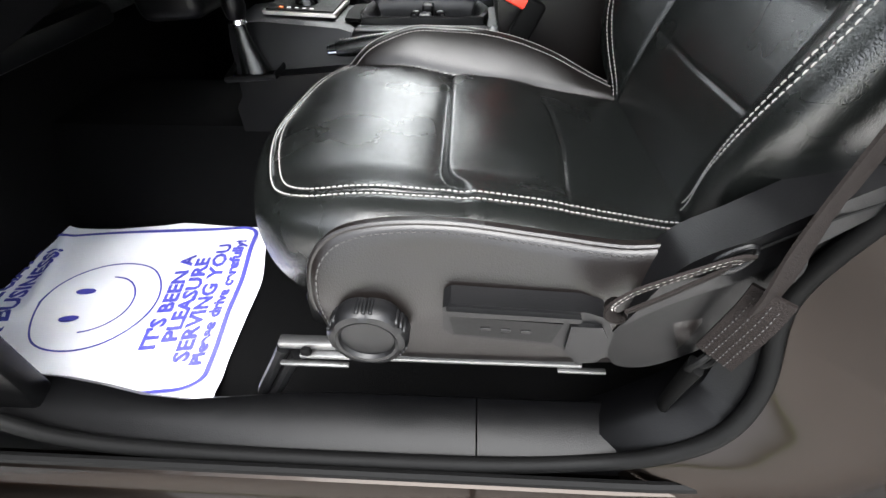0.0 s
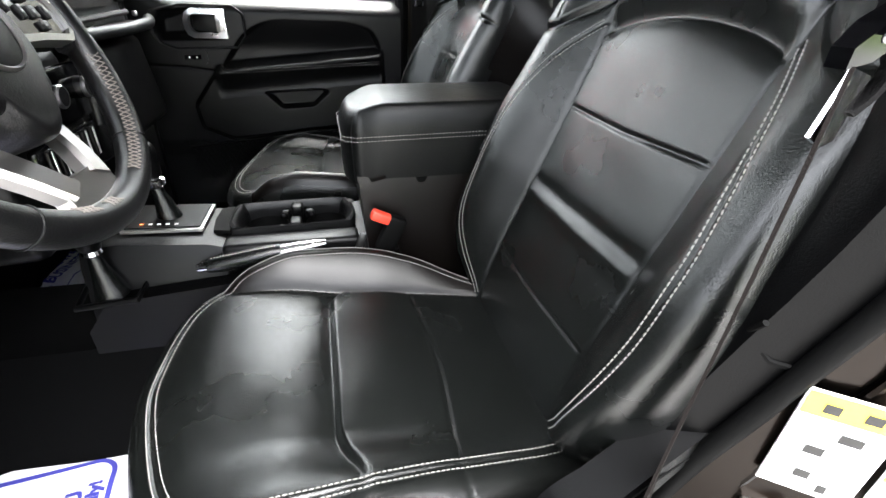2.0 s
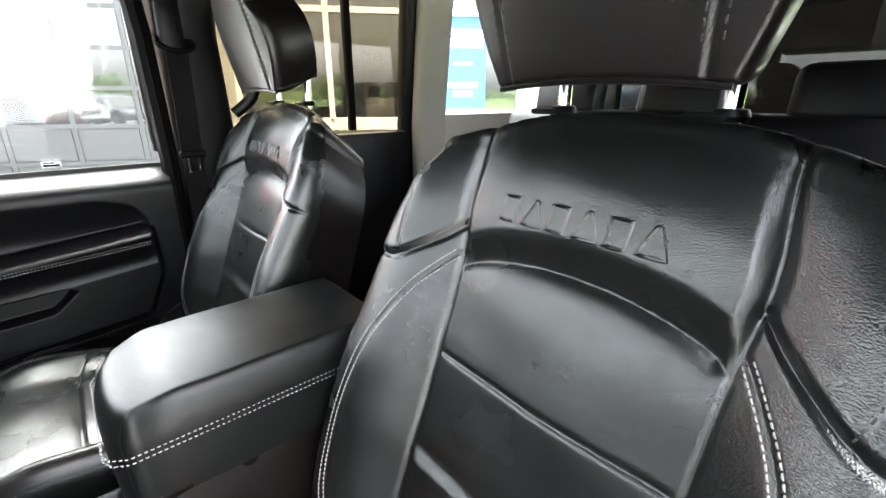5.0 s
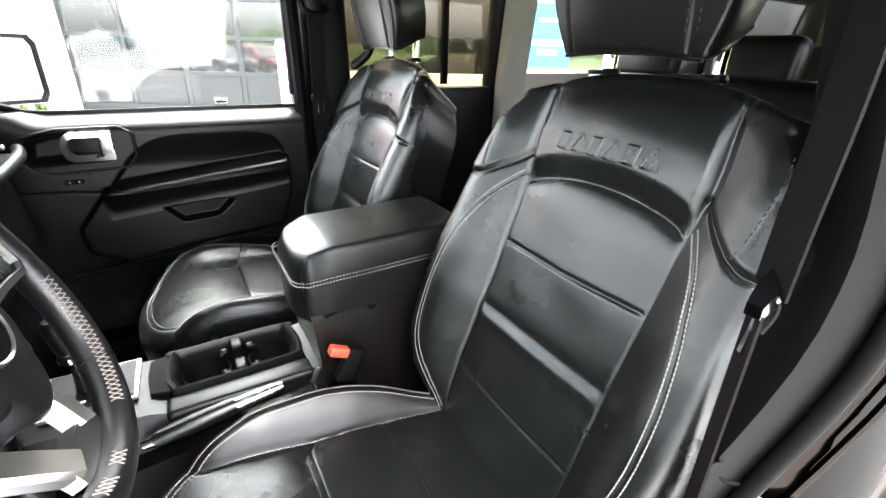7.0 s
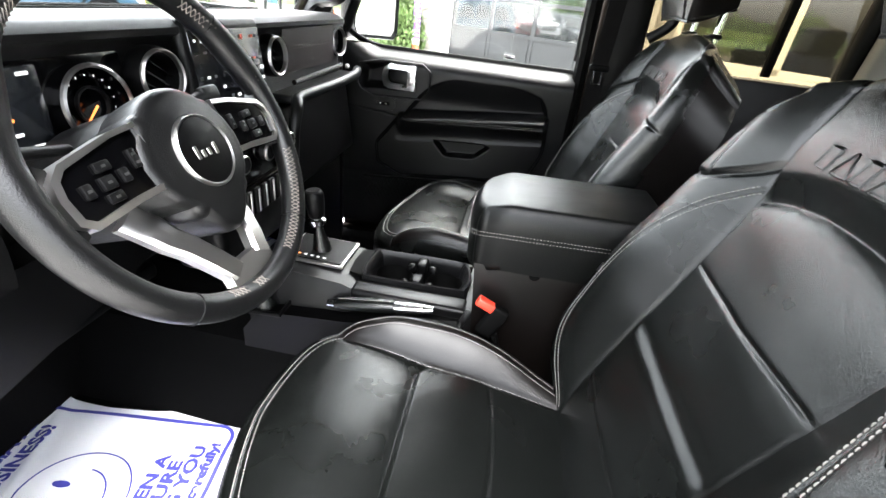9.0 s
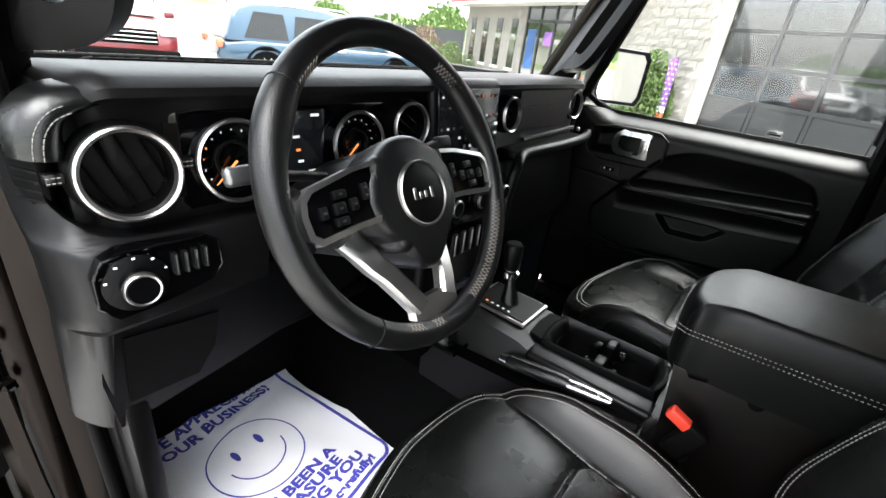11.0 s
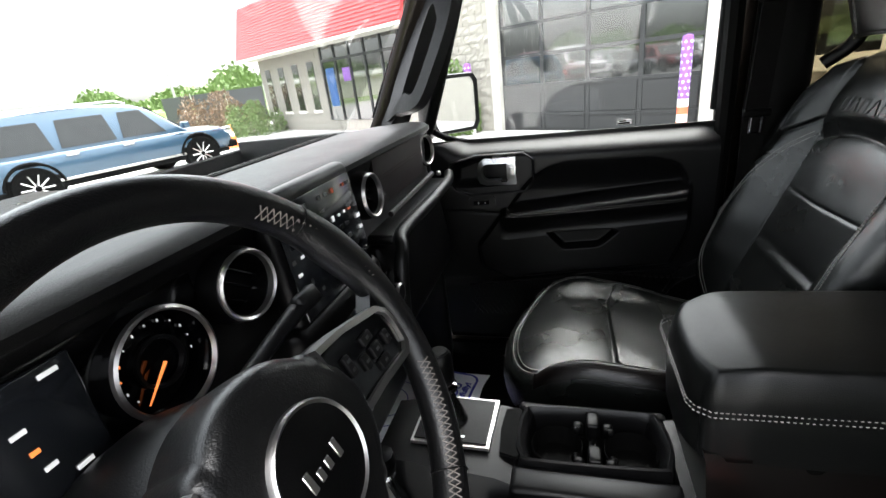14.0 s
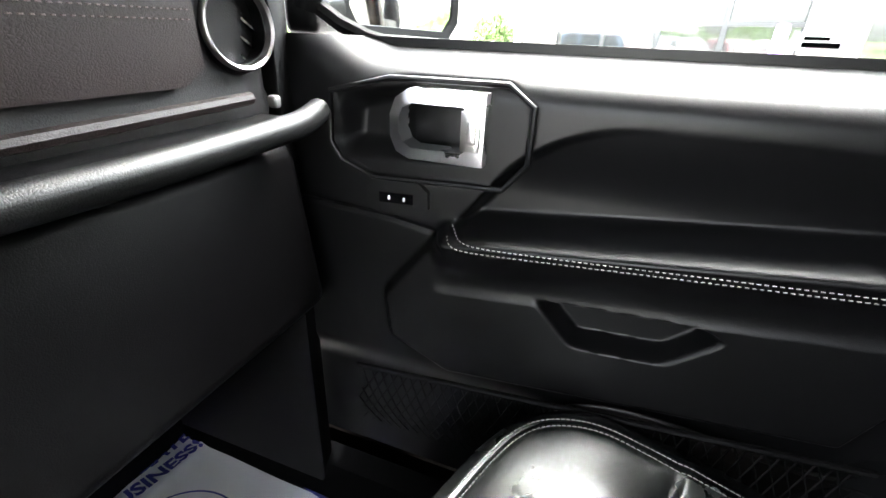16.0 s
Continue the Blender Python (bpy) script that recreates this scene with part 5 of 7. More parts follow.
def dashboard():
    prof = [(-0.66, 1.362), (-0.55, 1.379), (-0.42, 1.391), (-0.325, 1.395), (-0.298, 1.392), (-0.286, 1.383), (-0.286, 1.374), (-0.296, 1.368), (-0.304, 1.35), (-0.306, 1.30), (-0.306, 1.262), (-0.300, 1.248), (-0.304, 1.23), (-0.325, 1.20), (-0.34, 1.10), (-0.36, 1.02), (-0.42, 0.96), (-0.66, 0.94)]
    rings = []
    for y in np.concatenate([np.linspace(0.200, 0.25, 12), np.linspace(0.27, 1.475, 38)]):
        e = 1 - 0.035 * max(0, (0.23 - y) / 0.052) ** 2 - 0.0 
        sh = -0.05 * max(0, (0.24 - y) / 0.04) ** 2 - 0.03 * max(0, (y - 1.41) / 0.065) ** 2
        rings.append([Vector((x + sh, y, z + (sh * 0.6 if z > 1.36 else 0))) for x, z in prof])
    part("dash_body", loft(rings), [DASH_TOP], dash, "soft black dash moulding")
    part("defrost_grille", box((-0.56, YC, 1.3775), (0.05, 1.10, 0.006), 0.002, 2, (0, -8, 0)), RUBBER, dash)
    for k in range(60):
        y = 0.31 + 1.09 * k / 59
        part("grille_slot", box((-0.56, y, 1.3808), (0.040, 0.006, 0.003), 0, 1, (0, -8, 0)), PLASTIC, dash)
    # left end cap with stitching and side vent
    # a padded leather band runs along the lip and turns down round the end of the dash
    band = spline([(0.170, 1.322, 0), (0.172, 1.336, 0), (0.177, 1.350, 0), (0.187, 1.363, 0), (0.203, 1.371, 0), (0.230, 1.3745, 0), (0.27, 1.3745, 0)], 6)
    rings, rows = [], [[], []]
    for k, p in enumerate(band):
        t = (band[min(k + 1, len(band) - 1)] - band[max(k - 1, 0)]).normalized()
        q = Vector((-t.y, t.x, 0))
        e = k / (len(band) - 1)
        w = 1 - 0.9 * e ** 2
        ring = []
        for b, h in ((-0.030, -0.05), (-0.030, -0.016), (-0.027, -0.007), (-0.020, -0.001), (-0.010, 0.001), (-0.001, -0.002), (0.006, -0.009), (0.009, -0.018), (0.009, -0.06), (-0.02, -0.06)):
            c = p + q * (b * (w if b < 0 else 1))
            ring.append(Vector((-0.289 + h - 0.010 * e ** 3, c.x, c.y)))
        rings.append(ring)
        for row, b, h in ((rows[0], -0.010, 0.0014), (rows[1], -0.003, -0.0008)):
            c = p + q * b
            row.append(Vector((-0.289 + h, c.x, c.y)))
    cap = part("end_cap", loft(rings), LEATHER, dash, "stitched leather band round the end", 60)
    part("stitching", merge(*[stitches(r[:26], [Vector((0.95, -0.2, 0.25)).normalized()] * 26) for r in rows]), STITCH, cap)
    # moulding that wraps the end of the dash and sweeps under the dials as a shelf
    zs = [1.338, 1.32, 1.30, 1.285, 1.27, 1.26, 1.252, 1.246, 1.241, 1.237, 1.2345, 1.232, 1.226, 1.215, 1.19, 1.16, 1.145, 1.136, 1.09, 1.04, 0.99, 0.955]
    reach = [0.178, 0.175, 0.174, 0.176, 0.180, 0.186, 0.193, 0.200, 0.210, 0.228, 0.275, 0.372, 0.374, 0.375, 0.375, 0.374, 0.372, 0.194, 0.192, 0.190, 0.188, 0.186]
    front = np.interp(zs, [0.955, 1.05, 1.136, 1.145, 1.19, 1.215, 1.232, 1.241, 1.252, 1.27, 1.30, 1.338], [-0.335, -0.302, -0.270, -0.263, -0.261, -0.263, -0.271, -0.286, -0.297, -0.306, -0.312, -0.318])
    rings = []
    for z, r, x in zip(zs, reach, front):
        y0 = 0.160
        ring = [Vector((x - 0.075, y0, z))]
        for v in np.linspace(0, 1, 18):
            y = y0 + (r - y0) * v ** 1.5
            ring.append(Vector((x - 0.055 * max(0, (0.192 - y) / 0.032) ** 2.0, y, z)))
        ring += [Vector((x - 0.012, r + 0.002, z)), Vector((x - 0.09, r + 0.002, z))]
        rings.append(ring)
    part("end_moulding", loft(rings), PLASTIC_GREY, dash, "soft charcoal moulding round the dash end", 50)
    sp = lambda a, b, h: Vector((-0.327 - 0.055 * max(0, (0.188 - a) / 0.030) ** 2 + h, a, b))
    sv = part("side_vent", prism([(0.1635, 1.331), (0.178, 1.330), (0.1785, 1.310), (0.1780, 1.278), (0.171, 1.270), (0.1645, 1.286)], sp, -0.004, 0.016, 0.0015, 2), RUBBER, dash, "small side demist vent")
    for k in range(6):
        z = 1.326 - 0.0098 * k
        part("fin", prism([(0.1645, z), (0.1772, z - 0.001), (0.1772, z - 0.004), (0.1645, z - 0.003)], sp, 0.010, 0.0185, 0.0006, 1), PLASTIC_GREY, sv)
    for y0, y1 in ((0.176, 0.193), (0.289, 0.309)):
        strip = part("trim_strip", box((-0.297, (y0 + y1) / 2, 1.303), (0.016, y1 - y0, 0.012), 0.003, 2), LEATHER, dash, "stitched leather strip between the dials")
        for z in (1.3055, 1.3005):
            part("stitching", stitches([(-0.2885, y, z) for y in np.linspace(y0 + 0.001, y1 - 0.001, 6)], [Vector((1, 0, 0))] * 6, 0.003, 0.0012, 0.0009), STITCH, strip)
    # instrument binnacle with two dials and a display
    part("binnacle", box((-0.315, 0.455, 1.30), (0.03, 0.335, 0.135), 0.02, 3), GLOSS, dash, "gloss black instrument panel")
    for yy, zz, rr in ((0.358, 1.298, 0.047), (0.552, 1.298, 0.047)):
        ax = Vector((1, -0.03, 0.12))
        c = Vector((-0.292, yy, zz))
        dl = part("dial", lathe([(rr * 1.08, -0.012), (rr * 1.06, 0.008), (rr * 0.99, 0.010), (rr * 0.93, -0.004), (rr * 0.90, -0.008), (0, -0.008)], c, ax, 44), GLOSS, dash, "round instrument dial")
        part("dial_ring", lathe([(rr * 1.07, 0.006), (rr * 1.05, 0.010), (rr * 0.99, 0.0115), (rr * 0.95, 0.007)], c, ax, 44, False), SATIN, dl)
        part("hub_ring", lathe([(rr * 0.50, -0.006), (rr * 0.50, -0.001), (rr * 0.44, -0.001), (rr * 0.42, -0.006)], c, ax, 32, False), PLASTIC_GREY, dl)
        for k in range(13):
            a = radians(215 - 250 * k / 12)
            p = c + Vector((-0.006, -math.cos(a) * rr * 0.76 * -1, math.sin(a) * rr * 0.76))
            part("dial_mark", box(p, (0.0012, 0.0010, 0.0026 if k % 2 else 0.0016), 0), ORANGE if k in (2, 3) else WHITE_INK, dl)
        a = radians(225)
        part("needle", tube([c + Vector((0.002, 0, 0)), c + Vector((0.001, math.cos(a) * rr * 0.8, math.sin(a) * rr * 0.8))], [0.0016, 0.0007], 6), ORANGE, dl, "orange needle")
    ds = part("trip_display", box((-0.298, 0.455, 1.305), (0.006, 0.075, 0.095), 0.002), SCREEN, dash, "dark trip display with faint readouts")
    for y, z, w, mt in [(0.475, 1.345, 0.022, WHITE_INK), (0.445, 1.318, 0.016, WHITE_INK), (0.448, 1.300, 0.010, ORANGE), (0.452, 1.284, 0.014, WHITE_INK), (0.47, 1.268, 0.02, WHITE_INK)]:
        part("readout_bar", box((-0.2945, y, z), (0.001, w * 0.6, 0.0035), 0), mt, ds)
    # round vents
    ring_vent((-0.295, 0.243, 1.300), (1, -0.05, 0.10), 0.045, dash, 4, 70)
    ring_vent((-0.287, 0.655, 1.321), (1, -0.1, 0.05), 0.036, dash, 3, 35)
    ring_vent((-0.287, 0.990, 1.321), (1, 0.0, 0.05), 0.036, dash, 3, 35)
    ring_vent((-0.312, 1.412, 1.322), (1, -0.15, 0.05), 0.036, dash, 3, 35)
    # brown stitched panel ahead of the passenger
    pn = part("trim_insert", prism([(1.058, 1.275), (1.062, 1.372), (1.36, 1.380), (1.362, 1.290), (1.34, 1.276)], lambda a, b, h: Vector((-0.306 + h, a, b)), -0.01, 0.010, 0.005, 3), BROWN, dash, "dark brown stitched leather insert")
    for z in (1.324, 1.331):
        part("stitching", stitches([(-0.2952, y, z + 0.008 * (y - 1.06)) for y in np.linspace(1.062, 1.358, 60)], [Vector((1, 0, 0))] * 60, 0.0036, 0.0022, 0.001), STITCH_TAN, pn)
    part("trim_insert", prism([(0.30, 1.262), (0.30, 1.345), (0.285, 1.345), (0.285, 1.262)], lambda a, b, h: Vector((-0.306 + h, a, b)), -0.01, 0.006, 0.003, 2), LEATHER_SIDE, dash)
    # tray lip and grab rail on the passenger's side
    part("grab_rail", tube(spline([(-0.262, 1.470, 1.244), (-0.254, 1.440, 1.240), (-0.250, 1.40, 1.237), (-0.248, 1.25, 1.234), (-0.248, 1.10, 1.236), (-0.244, 1.02, 1.236), (-0.232, 0.985, 1.222), (-0.230, 0.96, 1.18), (-0.232, 0.95, 1.10)], 6), 0.013, 12), ARMREST, dash, "leather-wrapped grab rail")
    part("tray_shelf", box((-0.285, 1.22, 1.232), (0.07, 0.44, 0.020), 0.008, 3), PLASTIC, dash)
    part("rail_accent", tube([(-0.287, 1.40, 1.262), (-0.287, 1.25, 1.258), (-0.287, 1.09, 1.254)], 0.006, 8), BROWN, dash)
    part("rail_bracket", box((-0.275, 1.418, 1.258), (0.012, 0.008, 0.012), 0.003), SATIN, dash)
    part("glovebox", box((-0.33, 1.25, 1.10), (0.10, 0.44, 0.21), 0.02, 3, (0, -8, 0)), PLASTIC, dash)
    # touchscreen and centre controls
    sc = part("touchscreen", box((-0.292, 0.829, 1.305), (0.035, 0.228, 0.178), 0.014, 4, (0, -6, 0)), PLASTIC_GREY, dash, "touchscreen lit with small menu icons")
    part("screen_face", box((-0.2735, 0.829, 1.303), (0.003, 0.204, 0.150), 0.003, 2, (0, -6, 0)), SCREEN, sc)
    rng = random.Random(4)
    for j in range(7):
        for k in range(11):
            if rng.random() < 0.66:
                w = rng.uniform(0.004, 0.011)
                part("icon", box((-0.2716 + 0.0018 * (j - 3), 0.738 + 0.0182 * k + rng.uniform(-0.003, 0.003), 1.364 - 0.0185 * j), (0.001, w, 0.003 + 0.005 * rng.random()), 0, 1, (0, -6, 0)), [WHITE_INK, PLASTIC_GREY, STEEL, REDWRAP][rng.choice((0, 0, 2, 2, 2, 2, 1, 1, 3))], sc)
    part("icon", box((-0.2695, 0.86, 1.268), (0.001, 0.05, 0.010), 0, 1, (0, -6, 0)), WHITE_INK, sc)
    cs = part("centre_panel", merge(box((-0.31, 0.832, 1.09), (0.11, 0.27, 0.27), 0.02, 3, (0, -4, 0)), box((-0.37, 0.832, 1.27), (0.12, 0.27, 0.20), 0.02, 3)), PLASTIC, dash, "black control stack")
    part("control_face", box((-0.238, 0.832, 1.165), (0.012, 0.22, 0.085), 0.006, 2, (0, -4, 0)), GLOSS, cs)
    for yy in (0.745, 0.832, 0.920):
        part("knob", lathe([(0.017, 0), (0.0165, 0.014), (0.014, 0.017), (0, 0.017)], (-0.234, yy, 1.170), (1, 0, 0), 28), PLASTIC_GREY, cs)
        part("knob_ring", lathe([(0.0172, 0.012), (0.0175, 0.015), (0.0155, 0.0175), (0.014, 0.0175)], (-0.234, yy, 1.170), (1, 0, 0), 28, False), SATIN, cs)
    part("window_switch_panel", box((-0.236, 0.832, 1.085), (0.012, 0.20, 0.060), 0.005, 2), GLOSS, cs)
    for k in range(6):
        part("switch_paddle", box((-0.229, 0.762 + 0.028 * k, 1.085), (0.008, 0.018, 0.050), 0.003), PLASTIC, cs)
        part("paddle_edge", box((-0.2245, 0.762 + 0.028 * k, 1.085), (0.002, 0.004, 0.046), 0.0008), SATIN, cs)
    # light switch panel left of the wheel
    lp = part("light_panel", prism([(0.184, 1.214), (0.194, 1.230), (0.212, 1.2345), (0.292, 1.2315), (0.306, 1.222), (0.308, 1.192), (0.296, 1.176), (0.230, 1.166), (0.198, 1.164), (0.184, 1.182)], lambda a, b, h: Vector((-0.275 + h, a, b)), -0.03, 0.022, 0.005, 3), GLOSS, dash, "gloss black light switch panel")
    part("panel_bezel", tube([(-0.252, a, b) for a, b in ((0.184, 1.214), (0.194, 1.230), (0.212, 1.2345), (0.292, 1.2315), (0.306, 1.222), (0.308, 1.192), (0.296, 1.176), (0.230, 1.166), (0.198, 1.164), (0.184, 1.182))], 0.0016, 8, True), GLOSS, lp)
    part("light_dial", lathe([(0.031, 0.0), (0.030, 0.005), (0.025, 0.007), (0.0, 0.007)], (-0.2545, 0.219, 1.199), (1, -0.1, 0.1), 36), PLASTIC, lp)
    part("light_knob", lathe([(0.017, 0.0), (0.0165, 0.016), (0.014, 0.019), (0, 0.0185)], (-0.247, 0.219, 1.199), (1, -0.1, 0.1), 32), GLOSS, lp)
    part("knob_ring", lathe([(0.0174, 0.011), (0.0176, 0.017), (0.0160, 0.0196), (0.0142, 0.0190)], (-0.247, 0.219, 1.199), (1, -0.1, 0.1), 32, False), SATIN, lp)
    for k in range(5):
        a = radians(160 - 35 * k)
        part("dial_mark", box((-0.2475, 0.219 + 0.029 * math.cos(a), 1.199 + 0.029 * math.sin(a)), (0.001, 0.0028, 0.0018), 0), WHITE_INK, lp)
    for k in range(4):
        part("dimmer", box((-0.252, 0.258 + 0.0105 * k, 1.208), (0.010, 0.006, 0.026), 0.002), PLASTIC_GREY, lp)
        part("dimmer_edge", box((-0.2465, 0.258 + 0.0105 * k, 1.208), (0.002, 0.002, 0.024), 0.0005), STEEL, lp)
    # knee panel
    kp = part("knee_panel", prism([(0.186, 1.155), (0.62, 1.155), (0.60, 1.06), (0.53, 1.03), (0.34, 0.985), (0.192, 0.955), (0.180, 1.05)], lambda a, b, h: Vector((-0.300 + h - 0.25 * (1.15 - b), a, b)), -0.03, 0.020, 0.006, 2), PLASTIC, dash, "black knee panel with a dark speaker recess")
    # the recess is a dark plate on the panel, its shade put into the colour
    part("recess", prism([(0.205, 1.115), (0.315, 1.100), (0.312, 1.04), (0.29, 0.995), (0.205, 1.00)], lambda a, b, h: Vector((-0.300 + h - 0.25 * (1.15 - b), a, b)), 0.017, 0.022, 0.004, 2), RUBBER, kp)
    part("under_cover", box((-0.50, 0.42, 0.985), (0.30, 0.46, 0.03), 0.01), PLASTIC, dash)


dashboard()


# ---------------------------------------------------------------- steering wheel
def steering_wheel():
    c = Vector((-0.117, 0.476, 1.295))
    lean = 26
    tilt = radians(lean)
    n = Vector((math.cos(tilt), 0, math.sin(tilt)))          # towards the driver
    up = Vector((-math.sin(tilt), 0, math.cos(tilt)))
    sd = Vector((0, 1, 0))
    P = lambda a, b, h: c + sd * a + up * b + n * h
    w = thing("steering_wheel", c - n * 0.05, "black leather steering wheel with satin spokes, grey lacing", "steering wheel")
    R = 0.179
    fr = []
    for k in range(120):
        t = 2 * math.pi * k / 120
        deg = math.degrees(t) % 360
        o = P(R * math.cos(t), R * math.sin(t), 0)
        e = (o - c).normalized()
        thumb = sum(math.exp(-((deg - d) / 12) ** 2) for d in (28, 152))
        r = 0.0165 + 0.0016 * thumb
        fr.append([o + (e * math.cos(a) * 0.94 + n * math.sin(a)) * r - e * (0.004 * thumb * max(0, -math.cos(a))) for a in [2 * math.pi * q / 20 for q in range(20)]])
    fr.append(fr[0])
    bm = loft(fr, True, False)
    bmesh.ops.remove_doubles(bm, verts=bm.verts, dist=1e-6)
    rim = part("rim", bm, RIM, w, "worn black leather rim")
    for t in (42, 138, 232, 308):
        tt = radians(t)
        o = P(R * math.cos(tt), R * math.sin(tt), 0)
        e = (o - c).normalized()
        part("rim_seam", tube([o + (e * math.cos(a) * 0.94 + n * math.sin(a)) * 0.0171 for a in [2 * math.pi * q / 20 for q in range(20)]], 0.0009, 6, True), PLASTIC_GREY, rim)
    # cross lacing inside the rim
    lace = []
    for a0, a1 in ((-72, -18), (14, 56), (124, 140), (246, 254), (260, 266)):
        for t in np.arange(a0, a1, 2.0):
            for g in (1, -1):
                pts = []
                for q, h in ((radians(t), g * 0.0055), (radians(t + 2.0), -g * 0.0055)):
                    o = P(R * math.cos(q), R * math.sin(q), 0)
                    e = (o - c).normalized()
                    ang = 2.35 + h / 0.0165
                    pts.append(o + (e * math.cos(ang) * 0.94 + n * math.sin(ang)) * 0.0172)
                lace.append(tube(pts, 0.0007, 4))
    part("lacing", merge(*lace), LACE, rim, "grey cross-stitched lacing")
    # hub: a full rounded shield
    hub = pad(lambda u: -0.088 + 0.030 * np.abs(u) ** 2.2, lambda u: 0.044 - 0.018 * np.abs(u) ** 2.2, lambda v: np.interp(v, [0, 0.15, 0.35, 0.6, 0.85, 1], [0.034, 0.048, 0.058, 0.062, 0.056, 0.046]),
              lambda x, y: 0.020 - 1.5 * (x + 0.02) ** 2 - 1.9 * y * y, lambda x, y, z: P(y, x, z), 50, 50, 16, bulge=0.016, drop=0.060, power=2.0)
    hb = part("hub", hub, RIM, w, "black airbag cover with a ringed badge")
    bc = (0.0, -0.012, 0.0185)
    part("badge", lathe([(0.037, -0.003), (0.036, 0.002), (0.034, 0.0028), (0, 0.0030)], P(*bc), n, 48), PLASTIC, hb)
    part("badge_ring", lathe([(0.0395, -0.004), (0.0395, 0.002), (0.0378, 0.0042), (0.0358, 0.0026)], P(*bc), n, 48, False), SATIN, hb)
    for a, b, hgt in ((-0.0165, 0.001, 0.014), (-0.0075, -0.002, 0.008), (0.0015, -0.002, 0.008), (0.0125, -0.001, 0.013)):
        part("badge_bar", box(P(bc[0] + a, bc[1] + b, bc[2] + 0.0034), (0.0014, 0.0052, hgt), 0.0006, 1, (0, -lean, 0)), SATIN, hb)
    # side spokes: control pads in satin frames
    for g in (1, -1):
        fo = [(g * a, b) for a, b in ((0.058, 0.036), (0.090, 0.033), (0.146, 0.021), (0.158, 0.011), (0.162, -0.005), (0.160, -0.027), (0.148, -0.036), (0.098, -0.031), (0.062, -0.030))]
        fi = [(g * a, b) for a, b in ((0.058, 0.031), (0.090, 0.028), (0.144, 0.0155), (0.1525, 0.008), (0.1555, -0.005), (0.1535, -0.0235), (0.145, -0.0295), (0.098, -0.0245), (0.062, -0.0235))]
        sp = part("spoke", prism([(a * 0.985, b * 0.95) for a, b in fo], P, -0.020, 0.004, 0.005, 3), PLASTIC, w)
        bm = bmesh.new()
        vs = [[bm.verts.new(P(a, b, h)) for a, b in pl] for pl, h in ((fo, -0.006), (fo, 0.011), (fi, 0.012), (fi, -0.004))]
        for u, v in zip(vs, vs[1:] + vs[:1]):
            for k in range(len(fo)):
                bm.faces.new((u[k], u[(k + 1) % len(fo)], v[(k + 1) % len(fo)], v[k]))
        part("control_frame", bevelled(bm, 0.0025, 3, 30), SATIN, sp, "satin silver frame")
        cp = part("control_pad", prism([(a * 0.995, b) for a, b in fi], P, 0.000, 0.008, 0.002, 2), GLOSS, sp, "gloss black control pad")
        part("rim_bridge", prism([(g * 0.150, 0.020), (g * 0.176, 0.040), (g * 0.180, -0.050), (g * 0.152, -0.038)], P, -0.014, 0.003, 0.004, 2), RIM, sp)
        for a, b, ww, hh in ((0.112, 0.009, 0.016, 0.009), (0.116, -0.018, 0.016, 0.009), (0.096, -0.004, 0.009, 0.013), (0.136, -0.006, 0.009, 0.013), (0.115, -0.005, 0.014, 0.012), (0.078, 0.006, 0.008, 0.018)):
            part("button", box(P(g * a, b, 0.0095), (0.004, ww, hh), 0.0015, 2, (0, -lean, 0)), PLASTIC_GREY, cp)
        for a, b in ((0.112, 0.009), (0.116, -0.018), (0.136, -0.006), (0.096, -0.004), (0.115, -0.005), (0.078, 0.010), (0.078, 0.002)):
            part("button_mark", box(P(g * a, b, 0.0118), (0.0005, 0.0042, 0.0024), 0, 1, (0, -lean, 0)), STEEL, cp)
    # lower fork: two prongs rise from a cross piece and run back behind the hub
    for g in (1, -1):
        rings = []
        for a, b, h, ww, tk in ((0.026, -0.146, -0.008, 0.028, 0.016), (0.038, -0.122, -0.014, 0.028, 0.016), (0.050, -0.095, -0.024, 0.029, 0.016), (0.058, -0.080, -0.032, 0.031, 0.015), (0.068, -0.058, -0.038, 0.035, 0.014), (0.078, -0.040, -0.042, 0.038, 0.012)):
            rings.append([P(g * a + q * 0.9 * ww / 2, b - q * g * 0.45 * ww / 2, h + r * tk / 2) for q, r in ((-1, -1), (1, -1), (1, 0.4), (0.7, 1), (-0.7, 1), (-1, 0.4))])
        part("lower_spoke", bevelled(loft(rings), 0.0015, 2, 40), SATIN, w, "satin silver lower spoke")
    part("spoke_bridge", prism([(-0.040, -0.138), (-0.014, -0.136), (0.014, -0.136), (0.040, -0.138), (0.041, -0.158), (0.030, -0.166), (-0.030, -0.166), (-0.041, -0.158)], P, -0.018, -0.004, 0.004, 3), SATIN, w, "satin silver cross piece")
    part("hub_back", lathe([(0.062, -0.005), (0.058, -0.035), (0.045, -0.06), (0.0, -0.06)], P(0, -0.015, 0), n, 32), PLASTIC, w)
    # column shroud and stalks
    part("column_shroud", loft([[c + n * h + sd * (a * ww) + up * (b * hh - 0.01) for a, b in [(math.cos(t), math.sin(t)) for t in [2 * math.pi * k / 24 for k in range(24)]]] for h, ww, hh in ((-0.045, 0.060, 0.058), (-0.06, 0.070, 0.066), (-0.12, 0.076, 0.068), (-0.20, 0.066, 0.056))]), PLASTIC_GREY, w, "charcoal column shroud")
